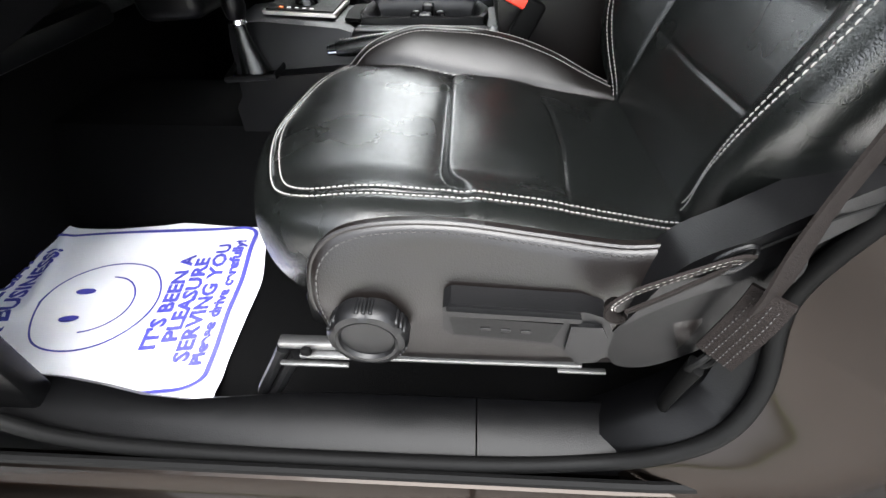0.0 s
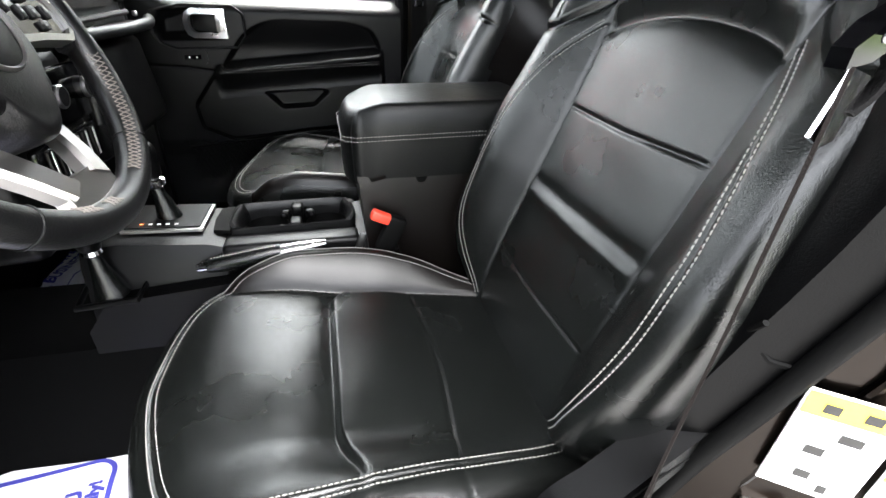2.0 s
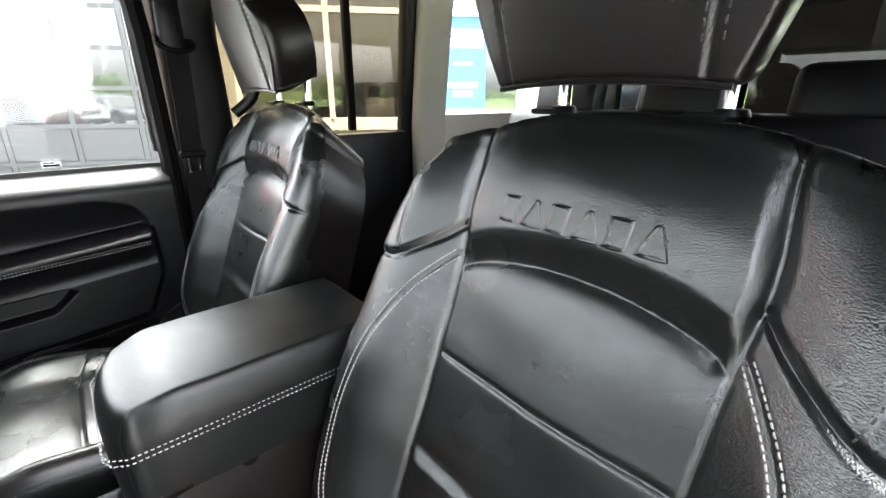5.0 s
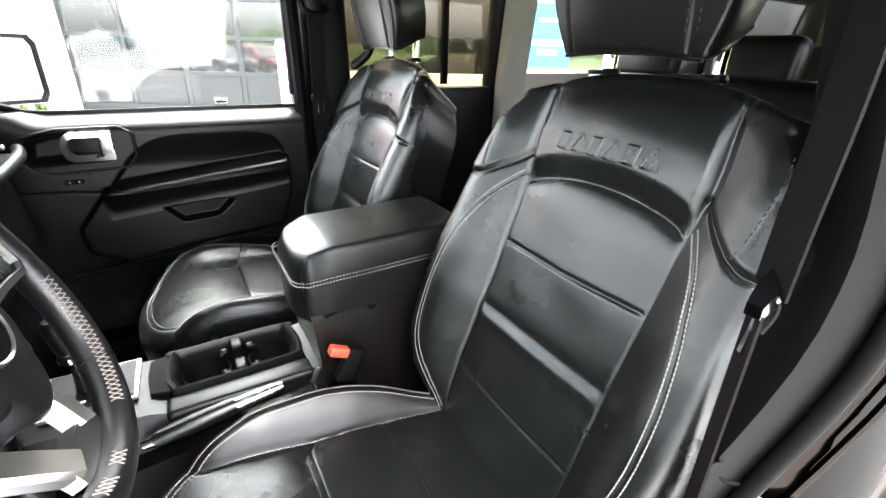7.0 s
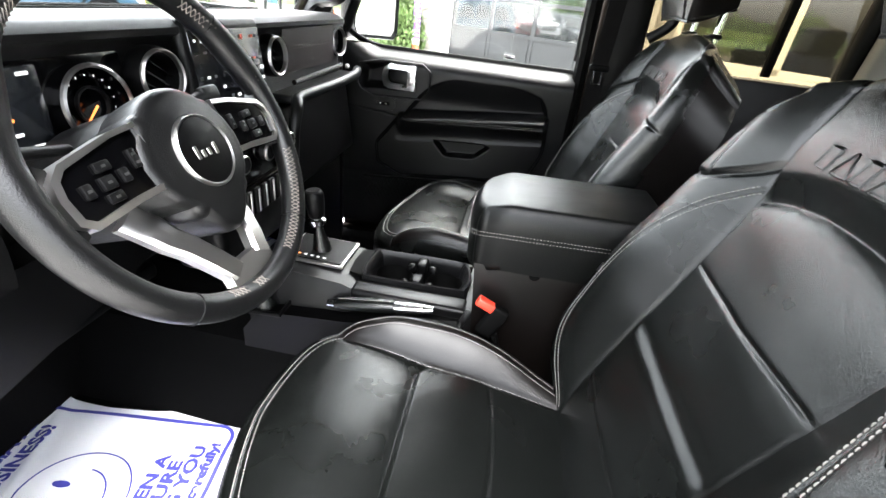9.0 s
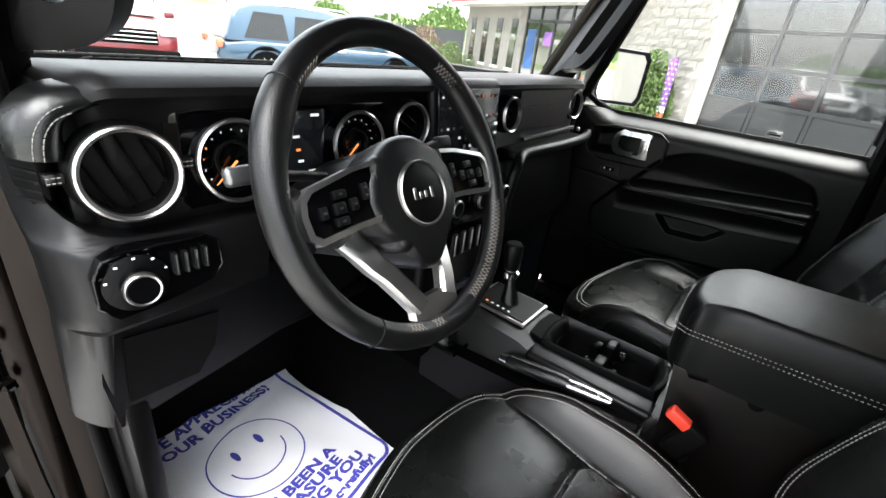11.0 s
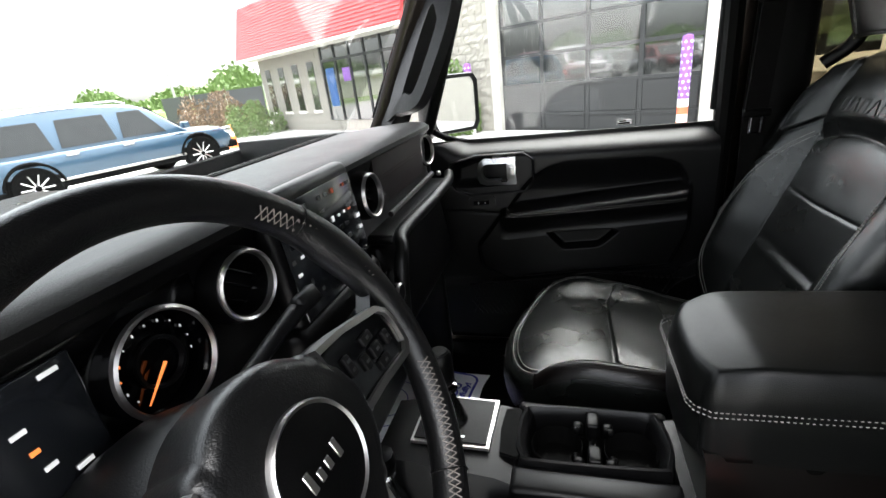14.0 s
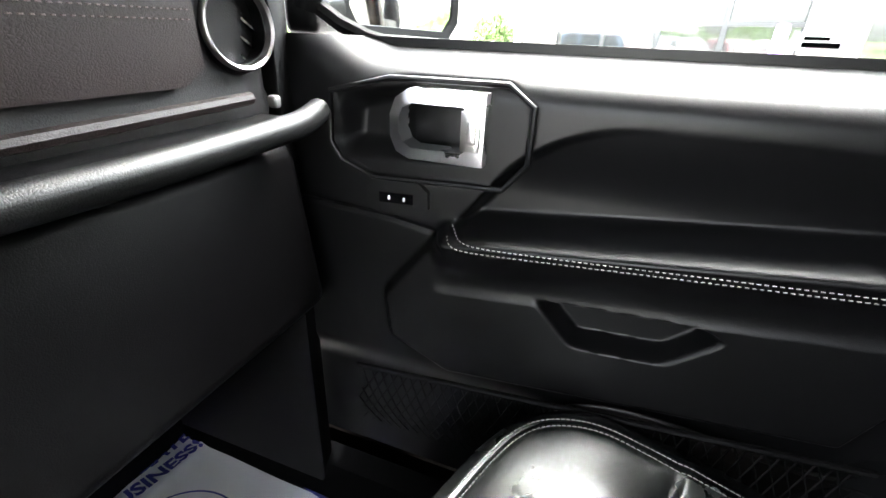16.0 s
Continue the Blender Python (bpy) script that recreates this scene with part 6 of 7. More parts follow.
    for g in (-1, 1):
        st = part("stalk", tube([P(g * 0.06, 0.035, -0.075), P(g * 0.12, 0.045, -0.072), P(g * 0.158, 0.050, -0.068)], [0.008, 0.009, 0.011], 12, False, 0.7), PLASTIC_GREY, w, "black column stalk")
        part("stalk_end", box(P(g * 0.166, 0.051, -0.066), (0.014, 0.034, 0.020), 0.005, 3, (0, -lean, 0)), STEEL if g < 0 else PLASTIC_GREY, st, "grey ribbed stalk end" if g < 0 else "")


steering_wheel()


# ---------------------------------------------------------------- centre console
con = thing("centre_console", (0.1, YC, 0.70), "black centre console with padded armrest and twin cup holders", "car console")


def console():
    rings = []
    for x, zt, y0, y1 in ((-0.26, 0.93, 0.785, 0.94), (-0.20, 0.935, 0.780, 0.95), (-0.06, 0.925, 0.778, 0.955), (-0.034, 0.918, 0.776, 0.955), (-0.030, 0.86, 0.776, 0.955), (0.198, 0.86, 0.772, 0.955), (0.202, 0.922, 0.772, 0.955), (0.225, 0.925, 0.772, 0.955)):
        rings.append([Vector((x, y, z)) for y, z in ((y0 - 0.03, 0.70), (y0 - 0.02, 0.80), (y0 - 0.004, zt - 0.03), (y0 + 0.01, zt), (y1 - 0.01, zt), (y1 + 0.004, zt - 0.03), (y1 + 0.02, 0.80), (y1 + 0.03, 0.70))])
    part("console_body", bevelled(loft(rings), 0.006, 2, 25), PLASTIC_GREY, con, "charcoal moulded console body")
    part("side_step", prism([(-0.26, 0.80), (-0.22, 0.855), (-0.02, 0.872), (0.05, 0.898), (0.20, 0.905), (0.22, 0.76), (-0.26, 0.74)], lambda a, b, h: Vector((a, 0.770 - h, b)), -0.02, 0.035, 0.010, 3), PLASTIC, con)
    # shift gate
    plate = part("shift_plate", prism([(-0.205, 0.825), (-0.075, 0.832), (-0.072, 0.945), (-0.205, 0.938)], lambda a, b, h: Vector((a, b, 0.934 + h - 0.06 * (a + 0.14))), 0, 0.006, 0.003, 2), SATIN, con, "satin silver shift surround")
    part("gate_face", prism([(-0.200, 0.831), (-0.080, 0.838), (-0.078, 0.939), (-0.200, 0.933)], lambda a, b, h: Vector((a, b, 0.940 + h - 0.06 * (a + 0.14))), 0, 0.003, 0.001, 1), PLASTIC, plate)
    for k in range(5):
        part("gear_mark", box((-0.176 + 0.014 * k, 0.846, 0.9455 - 0.0008 * k), (0.006, 0.004, 0.001), 0), ORANGE if k == 0 else WHITE_INK, plate)
    lev = part("shift_lever", tube([(-0.140, 0.885, 0.94), (-0.146, 0.884, 0.985), (-0.150, 0.883, 1.02)], [0.022, 0.012, 0.008], 16), LEATHER, con, "gaiter and lever")
    part("collar", lathe([(0.012, 0), (0.019, 0.006), (0.020, 0.016), (0.013, 0.022)], (-0.149, 0.883, 1.000), (-0.1, 0, 1), 24), CHROME, lev)
    part("shift_knob", lathe([(0.012, 0.0), (0.017, 0.006), (0.019, 0.022), (0.021, 0.046), (0.021, 0.056), (0.017, 0.062), (0, 0.063)], (-0.150, 0.883, 1.018), (-0.1, 0, 1), 28), PLASTIC, lev)
    part("knob_cap", lathe([(0.0165, 0), (0.015, 0.002), (0, 0.002)], (-0.1563, 0.883, 1.0808), (-0.1, 0, 1), 24), PLASTIC_GREY, lev)
    # transfer lever
    tl = part("transfer_lever", tube([(-0.215, 0.760, 0.86), (-0.220, 0.757, 0.91), (-0.222, 0.756, 0.95)], [0.028, 0.014, 0.008], 14), LEATHER, con, "transfer lever with gaiter")
    part("transfer_knob", lathe([(0.010, 0), (0.016, 0.006), (0.019, 0.022), (0.017, 0.038), (0.0, 0.042)], (-0.222, 0.756, 0.945), (0, 0, 1), 24), PLASTIC, tl)
    part("collar", lathe([(0.011, 0), (0.015, 0.004), (0.013, 0.010)], (-0.222, 0.756, 0.938), (0, 0, 1), 20), CHROME, tl)
    part("gaiter_frame", tube([(-0.26, 0.730, 0.855), (-0.17, 0.728, 0.862), (-0.165, 0.785, 0.868), (-0.26, 0.788, 0.866)], 0.006, 8, True), PLASTIC, con)
    part("console_shoulder", box((0.085, 0.797, 0.888), (0.245, 0.050, 0.074), 0.010, 3), PLASTIC_GREY, con)
    part("console_shoulder", box((0.085, 0.953, 0.888), (0.245, 0.022, 0.074), 0.008, 3), PLASTIC_GREY, con)
    # cup holders: rim, two wells, divider fingers
    cz = 0.930
    oval = spline([(-0.020, 0.835, cz), (-0.028, 0.865, cz), (-0.022, 0.925, cz), (0.0, 0.938, cz), (0.165, 0.944, cz), (0.188, 0.930, cz), (0.198, 0.885, cz), (0.190, 0.842, cz), (0.168, 0.830, cz), (0.0, 0.824, cz)], 5, True)
    cup = part("cup_tray", loft([[Vector((0.085 + (p.x - 0.085) * s, 0.884 + (p.y - 0.884) * s, z)) for p in oval] for s, z in ((1.07, cz - 0.075), (1.07, cz - 0.008), (1.05, cz + 0.004), (1.0, cz + 0.006), (0.94, cz + 0.001), (0.90, cz - 0.010), (0.86, cz - 0.060))], True, False), PLASTIC_GREY, con, "cup holder surround")
    part("cup_well", loft([[Vector((0.085 + (p.x - 0.085) * s, 0.884 + (p.y - 0.884) * s, z)) for p in oval] for s, z in ((0.90, cz - 0.055), (0.88, cz - 0.052), (0.5, cz - 0.055))]), RUBBER, cup)
    for xx in (0.030, 0.146):
        part("cup", lathe([(0.034, -0.054), (0.039, -0.036), (0.0405, -0.020), (0.042, -0.021), (0.041, -0.040), (0.036, -0.056)], (xx, 0.884, cz), (0, 0, 1), 32), RUBBER, cup, "round cup holder")
        for yy, g in ((0.846, 1), (0.922, -1)):
            part("finger", merge(box((xx + (0.034 if xx < 0.08 else -0.034), yy, cz - 0.018), (0.018, 0.016, 0.020), 0.006, 3), lathe([(0.007, 0), (0.007, 0.006), (0.004, 0.009), (0, 0.0095)], (xx + (0.030 if xx < 0.08 else -0.030), yy + 0.006 * g, cz - 0.016), (0, g, 0.2), 14)), PLASTIC, cup, "sprung cup finger")
    for yy in (0.848, 0.921):
        part("divider", box((0.088, yy, cz - 0.012), (0.022, 0.034, 0.034), 0.005, 3), PLASTIC, cup)
    part("divider", box((0.088, 0.884, cz - 0.034), (0.014, 0.050, 0.030), 0.004, 3), PLASTIC, cup)
    part("front_pad", prism([(-0.058, 0.834), (-0.030, 0.828), (-0.027, 0.836), (-0.034, 0.876), (-0.030, 0.932), (-0.036, 0.938), (-0.058, 0.932), (-0.062, 0.884)], lambda a, b, h: Vector((a, b, 0.924 + h)), 0, 0.006, 0.003, 2), RUBBER, con, "dark rubber pad ahead of the cup holders")
    part("side_clip", box((0.205, 0.766, 0.915), (0.014, 0.006, 0.045), 0.003, 2, (0, 20, 0)), STEEL, con)
    # storage bin and armrest lid
    rings = []
    for z, x0, y0, y1 in ((0.70, 0.235, 0.752, 0.955), (0.85, 0.225, 0.752, 0.956), (1.035, 0.208, 0.756, 0.952), (1.048, 0.205, 0.758, 0.950)):
        rings.append([Vector(p) for p in ((x0, y0, z), (0.52, y0, z), (0.52, y1, z), (x0, y1, z))])
    part("storage_bin", bevelled(loft(rings), 0.008, 3, 30), LEATHER_SIDE, con, "dark vinyl storage bin")
    # finger notch drawn as a flat dark disc in place of its shade
    part("notch_shade", lathe([(0.010, -0.002), (0.010, 0.002)], (0.318, 0.7575, 1.044), (0, 1, 0), 20), RUBBER, con)
    ah = lambda x, y: 1.172 + 0.020 * (x - 0.185) - 0.018 * (1 - smooth(0.19, 0.26, x)) - 0.64 * np.maximum(0, np.abs(y) - 0.02) ** 2
    lid = part("armrest", pad(lambda u: 0.200 + 0.016 * np.abs(u) ** 3, lambda u: 0.515 + 0 * u, lambda v: curve(v, [0, 0.08, 0.2, 0.5, 1], [0.078, 0.0855, 0.0882, 0.0885, 0.0885]), ah, lambda x, y, z: Vector((x, YC - 0.001 + y, z)), 60, 70, 18, bulge=0.016, drop=0.125, power=1.5, under=0.2), ARMREST, con, "padded black leather armrest lid", 75)
    rows = []
    for dz in (0.0, -0.007):
        pts, nor = [], []
        for x, y in [(x, -0.104) for x in np.linspace(0.50, 0.205, 50)] + [(0.190, -0.094)] + [(0.184, y) for y in np.linspace(-0.080, 0.080, 30)] + [(0.19, 0.094)] + [(x, 0.104) for x in np.linspace(0.205, 0.50, 50)]:
            pts.append(Vector((x, YC - 0.001 + y, 1.118 + dz + 0.03 * (x - 0.185))))
            nor.append(Vector((-1 if x < 0.2 else 0, -1 if y < -0.09 else 1 if y > 0.09 else 0, 0.3)).normalized())
        rows.append(stitches(pts, nor, 0.0036, 0.0022, 0.001, 0.0016))
    part("stitching", merge(*rows), STITCH, lid, "pale twin stitching")


console()


def parking_brake():
    pb = thing("parking_brake", (0.15, 0.752, 0.87), "parking brake lever with black grip and bright ends", "hand brake")
    a, b = Vector((-0.070, 0.752, 0.900)), Vector((0.145, 0.752, 0.930))
    d = (b - a).normalized()
    part("grip", tube([a + d * q for q in (0.012, 0.03, 0.08, 0.125, 0.138)], [0.0125, 0.0155, 0.0170, 0.0168, 0.0150], 18, False, 0.95), LEATHER, pb)
    part("button", tube([a - d * 0.004, a + d * 0.012], [0.008, 0.010], 16), CHROME, pb, "bright release button")
    part("sleeve", tube([a + d * 0.136, a + d * 0.16, a + d * 0.195, a + d * 0.215], [0.0150, 0.0152, 0.0125, 0.008], 18, False, 0.75), SATIN_CHROME, pb, "bright lever sleeve")
    part("stitching", stitches([a + d * q + Vector((0, -0.005, 0.0158)) for q in np.linspace(0.02, 0.13, 20)], [Vector((0, 0, 1))] * 20, 0.003, 0.002, 0.001), STITCH, pb)
    part("lever_slot", box((0.10, 0.752, 0.880), (0.20, 0.032, 0.03), 0.008, 3, (0, -8, 0)), RUBBER, pb)


parking_brake()


# ---------------------------------------------------------------- belts and buckles
def buckle(c, rot, name_label):
    b = thing("belt_buckle", c, name_label, "seat belt buckle", "belt buckles")
    part("buckle_body", box(Vector(c) + Vector((0.012, 0, -0.032)), (0.034, 0.022, 0.070), 0.006, 3, rot), RUBBER, b)
    part("release_button", box(Vector(c) + Vector((-0.004, 0, 0.002)), (0.038, 0.019, 0.018), 0.004, 3, rot), RED, b, "red release button")
    part("stalk", tube([Vector(c) + Vector((0.02, 0, -0.06)), Vector(c) + Vector((0.045, 0.0, -0.14)), Vector(c) + Vector((0.06, 0.0, -0.26))], 0.012, 10, False, 0.5), RUBBER, b)
    return b


buckle((0.245, 0.722, 0.985), (0, 25, 0), "black belt buckle with a red button, by the driver's seat")


def driver_belt():
    b = thing("seat_belt", (0.39, 0.20, 0.66), "dark webbing belt hanging from the post by the driver's seat", "seat belt", "front belts")
    part("webbing", ribbon(spline([(0.475, 0.235, 1.74), (0.468, 0.222, 1.60), (0.452, 0.212, 1.47), (0.440, 0.209, 1.36), (0.437, 0.208, 1.315)], 6), 0.046, 0.0022, (0.65, 0.75, 0)), BELT, b, "grey webbing")
    part("lower_webbing", ribbon(spline([(0.432, 0.210, 1.30), (0.420, 0.204, 1.15), (0.404, 0.196, 1.04), (0.392, 0.188, 0.97), (0.390, 0.183, 0.927), (0.387, 0.181, 0.904)], 6), 0.042, 0.0022, (0.83, 0.56, 0)), BELT_TAN, b)
    fold = spline([(0.392, 0.184, 0.915), (0.386, 0.180, 0.895), (0.380, 0.179, 0.872), (0.375, 0.180, 0.845)], 5)
    fe = part("folded_end", ribbon(fold, 0.031, 0.007, (0.72, -0.66, -0.2)), BELT_TAN, b, "sewn folded end")
    fw, fnn = Vector((0.72, -0.66, -0.2)).normalized(), Vector((-0.68, -0.72, 0.1)).normalized()
    for g in (-0.009, -0.003, 0.003, 0.009):
        part("stitching", stitches([p + fw * g + fnn * 0.0042 for p in fold[2:]], [fnn] * (len(fold) - 2), 0.0022, 0.0020, 0.0006), STITCH_DIM, fe, "dim sewn thread")
    tg = part("latch_tongue", loft([[Vector((x0 + dx, 0.205 + dy, z0 + dz)) for dx, dy, dz in ring] for x0, z0, ring in (
        (0.412, 1.305, [(0, -0.006, -0.005), (0, 0.006, -0.005), (0, 0.006, 0.005), (0, -0.006, 0.005)]), (0.424, 1.314, [(0, -0.008, -0.010), (0, 0.008, -0.010), (0, 0.008, 0.008), (0, -0.008, 0.008)]),
        (0.445, 1.328, [(0, -0.007, -0.010), (0, 0.007, -0.010), (0, 0.007, 0.007), (0, -0.007, 0.007)]), (0.468, 1.338, [(0, -0.007, -0.008), (0, 0.007, -0.008), (0, 0.007, 0.006), (0, -0.007, 0.006)]))]), GLOSS, b, "black latch grip")
    part("rivet", lathe([(0.0026, 0), (0.0026, 0.0012), (0.001, 0.0016)], (0.426, 0.1972, 1.315), (-0.3, -1, 0), 12), STEEL, tg, "bright rivet")
    part("tongue_plate", prism([(0.428, 1.300), (0.442, 1.296), (0.436, 1.262), (0.428, 1.258), (0.418, 1.264)], lambda a, q, h: Vector((a, 0.206 + h, q)), 0, 0.003, 0.001, 1), CHROME, tg, "bright metal tongue")
    part("slack_fold", ribbon(spline([(0.446, 0.212, 1.312), (0.454, 0.209, 1.302), (0.450, 0.207, 1.290), (0.440, 0.209, 1.276)], 5), 0.012, 0.003, (0.5, 0.8, 0.2)), BELT, b, "bunched webbing behind the tongue")
    part("anchor", merge(tube(spline([(0.3745, 0.184, 0.842), (0.366, 0.180, 0.836), (0.362, 0.182, 0.824), (0.370, 0.186, 0.818), (0.380, 0.186, 0.826), (0.381, 0.184, 0.838)], 4, True), 0.0035, 8, True), tube([(0.371, 0.186, 0.822), (0.371, 0.19, 0.79), (0.376, 0.20, 0.74), (0.385, 0.21, 0.68)], [0.010, 0.009, 0.008, 0.010], 10, False, 0.6)), RUBBER, b, "black anchor loop and stalk")
    part("post_guide", box((0.475, 0.225, 1.60), (0.05, 0.035, 0.12), 0.012, 3), PLASTIC, b)


driver_belt()


def passenger_belt():
    b = thing("seat_belt", (0.45, 1.49, 0.66), "dark webbing belt with black loop and bright tongue", "seat belt", "front belts")
    part("height_slider", box((0.452, 1.462, 1.62), (0.050, 0.03, 0.12), 0.012, 3), PLASTIC, b)
    part("loop", tube(spline([(0.425, 1.452, 1.575), (0.455, 1.442, 1.562), (0.490, 1.452, 1.572), (0.488, 1.462, 1.585), (0.455, 1.456, 1.580), (0.428, 1.462, 1.588)], 5, True), 0.006, 8, True), RUBBER, b)
    part("webbing", ribbon([(0.457, 1.452, 1.57), (0.455, 1.455, 1.45), (0.452, 1.458, 1.345)], 0.046, 0.0022, (1, 0.1, 0)), BELT, b, "grey webbing")
    part("lower_webbing", ribbon([(0.452, 1.458, 1.335), (0.455, 1.47, 1.0), (0.46, 1.48, 0.70)], 0.046, 0.0022, (1, 0.1, 0)), BELT, b)
    tg = part("latch_tongue", box((0.452, 1.452, 1.342), (0.056, 0.016, 0.018), 0.006, 3), RUBBER, b)
    part("tongue_plate", tube([(0.440, 1.450, 1.334), (0.462, 1.450, 1.334), (0.462, 1.450, 1.300), (0.440, 1.450, 1.300)], 0.0035, 6, True), CHROME, tg, "bright metal tongue")
    part("post_handle", tube(spline([(0.56, 1.455, 1.66), (0.57, 1.435, 1.62), (0.60, 1.43, 1.52), (0.60, 1.435, 1.47), (0.56, 1.455, 1.43)], 5), 0.014, 10), PLASTIC, b)


passenger_belt()


# ---------------------------------------------------------------- paper mats
def paper_mat(foot, turn, W, L, z, label, lines):
    """A creased sheet with printed border, face and lettering; foot is the middle of its rear edge."""
    m = thing("paper_mat", (foot[0] - L / 2, foot[1], z), label, "floor mat", "paper mats")
    cs, sn = math.cos(radians(turn)), math.sin(radians(turn))

    def place(a, q, h=0.0):
        """Sheet (a across, q from its foot to its head) to the world, with folds."""
        b = a - W / 2
        w = 0.004 * math.sin(q * 22 + a * 9) * math.sin(a * 15) + 0.0025 * math.sin(a * 40 + q * 12)
        crease = 0.006 * math.exp(-((q - 0.60 * L - 0.25 * a) / 0.010) ** 2) * (1 if a > 0.5 * W else 0) + 0.005 * math.exp(-((b - 0.03 * math.sin(q * 9)) / 0.008) ** 2) * (1 if q > 0.7 * L else 0)
        lift = 0.16 * max(0, q - 0.80 * L)
        side = 0.02 * float(smooth(0.06, 0.0, np.array(a)))
        return Vector((foot[0] - q * cs - b * sn, foot[1] + b * cs - q * sn, z + 0.006 + w + crease + lift + side + h))

    bm = bmesh.new()
    nx, ny = 60, 46
    for thick in (0.0, -0.0012):
        vs = []
        for i in range(nx):
            r = []
            for j in range(ny):
                fx, fy = i / (nx - 1), j / (ny - 1)
                q = L * fx + 0.006 * math.sin(fy * 9) * (1 if i in (0, nx - 1) else 0)
                a = W * fy + 0.012 * math.sin(fx * 7 + 1) * (1 if j == ny - 1 else 0)
                r.append(bm.verts.new(place(a, q, thick)))
            vs.append(r)
        for i in range(nx - 1):
            for j in range(ny - 1):
                bm.faces.new((vs[i][j], vs[i + 1][j], vs[i + 1][j + 1], vs[i][j + 1]))
    sheet = part("sheet", bm, PAPER, m, "creased white paper", 60)

    def drape(b, name, lab=""):
        """Lays flat print onto the sheet."""
        for v in b.verts:
            a, q, h = v.co
            v.co = place(a, q, 0.0036 + h)
        return part(name, b, INK, sheet, lab)

    def band(pts, w, closed=True):
        fr = [Vector((*p, 0)) for p in pts]
        b = bmesh.new()
        n = len(fr)
        vv = []
        for k in range(n):
            p0, p1 = (fr[k - 1], fr[(k + 1) % n]) if closed else (fr[max(0, k - 1)], fr[min(n - 1, k + 1)])
            t = (p1 - p0).normalized()
            s = Vector((-t.y, t.x, 0)) * w / 2
            vv.append((b.verts.new(fr[k] + s), b.verts.new(fr[k] - s)))
        for k in range(n if closed else n - 1):
            (p, q), (r, s) = vv[k], vv[(k + 1) % n]
            b.faces.new((p, q, s, r))
        return b

    mg = 0.030
    corner = 0.035
    pts = []
    for cx, cy, a0 in ((W - mg - corner, mg + corner, -90), (W - mg - corner, L - mg - corner, 0), (mg + corner, L - mg - corner, 90), (mg + corner, mg + corner, 180)):
        pts += [(cx + corner * math.cos(radians(a0 + 9 * k)), cy + corner * math.sin(radians(a0 + 9 * k))) for k in range(11)]
    dense = []
    for k in range(len(pts)):
        a, b = pts[k], pts[(k + 1) % len(pts)]
        d = math.dist(a, b)
        dense += [(a[0] + (b[0] - a[0]) * q / max(1, int(d / 0.012)), a[1] + (b[1] - a[1]) * q / max(1, int(d / 0.012))) for q in range(max(1, int(d / 0.012)))]
    drape(band(dense, 0.0080), "printed_border", "blue printed border")
    cx, cy, R = W * 0.50, 0.262, 0.098
    drape(band([(cx + R * 1.05 * math.cos(t), cy + R * math.sin(t)) for t in np.linspace(0, 2 * math.pi, 72)[:-1]], 0.0032), "printed_circle")
    drape(band([(cx + R * 0.66 * math.cos(t), cy + 0.005 + R * 0.62 * math.sin(t)) for t in np.linspace(math.pi * 1.02, math.pi * 1.98, 36)], 0.0032, False), "printed_smile")
    for g in (-1, 1):
        b = bmesh.new()
        bmesh.ops.create_circle(b, cap_ends=True, segments=24, radius=1, matrix=Matrix.Translation((cx + g * 0.030, cy + 0.034, 0)) @ Matrix.Diagonal((0.0068, 0.0165, 1, 1)))
        drape(b, "printed_eye")

    def text(body, size, ay, bold=0.0012, width=None):
        c = bpy.data.curves.new("line", "FONT")
        c.body, c.size, c.align_x, c.align_y, c.offset, c.resolution_u = body, size, "CENTER", "CENTER", bold, 2
        tmp = new("tmp_text", c)
        me = bpy.data.meshes.new_from_object(tmp.evaluated_get(bpy.context.evaluated_depsgraph_get()))
        bpy.data.objects.remove(tmp)
        bpy.data.curves.remove(c)
        b = bmesh.new()
        b.from_mesh(me)
        bpy.data.meshes.remove(me)
        xs = [v.co.x for v in b.verts]
        sc = width / (max(xs) - min(xs)) if width else 1
        for v in b.verts:
            v.co = Vector((W * 0.5 + v.co.x * sc, ay + v.co.y, 0))
        bmesh.ops.triangulate(b, faces=b.faces)
        bmesh.ops.subdivide_edges(b, edges=[e for e in b.edges if e.calc_length() > 0.012], cuts=1)
        drape(b, "printed_line", "blue printed words")

    for body, size, ay, wd in lines:
        text(body, size, ay, 0.0015, wd)
    return m


WORDS = [("WE APPRECIATE", 0.040, 0.447, 0.300), ("YOUR BUSINESS!", 0.040, 0.407, 0.300), ("IT'S BEEN A", 0.034, 0.140, 0.215), ("PLEASURE", 0.034, 0.109, 0.190), ("SERVING YOU", 0.034, 0.079, 0.270), ("Please drive carefully!", 0.026, 0.052, 0.290)]
paper_mat((-0.199, 0.472), 7.5, 0.445, 0.525, FLOOR, "white paper floor mat with blue print under the driver's pedals", WORDS)
paper_mat((-0.227, 1.262), -9.0, 0.44, 0.52, FLOOR, "white paper floor mat with blue print on the passenger's side", WORDS)

# pedals
ped = thing("pedal", (-0.72, 0.42, FLOOR), "black brake pedal over the driver's floor", "pedal")
part("pad", box((-0.66, 0.40, 0.80), (0.03, 0.10, 0.07), 0.008, 3, (0, -30, 0)), RUBBER, ped)
part("arm", tube([(-0.67, 0.40, 0.80), (-0.76, 0.41, 0.95), (-0.80, 0.41, 1.05)], 0.012, 8), PLASTIC, ped)


# ---------------------------------------------------------------- outside
WA = radians(-30.0)                      # the building's long wall runs at this angle
W0 = Vector((0.2, 10.35, 0))
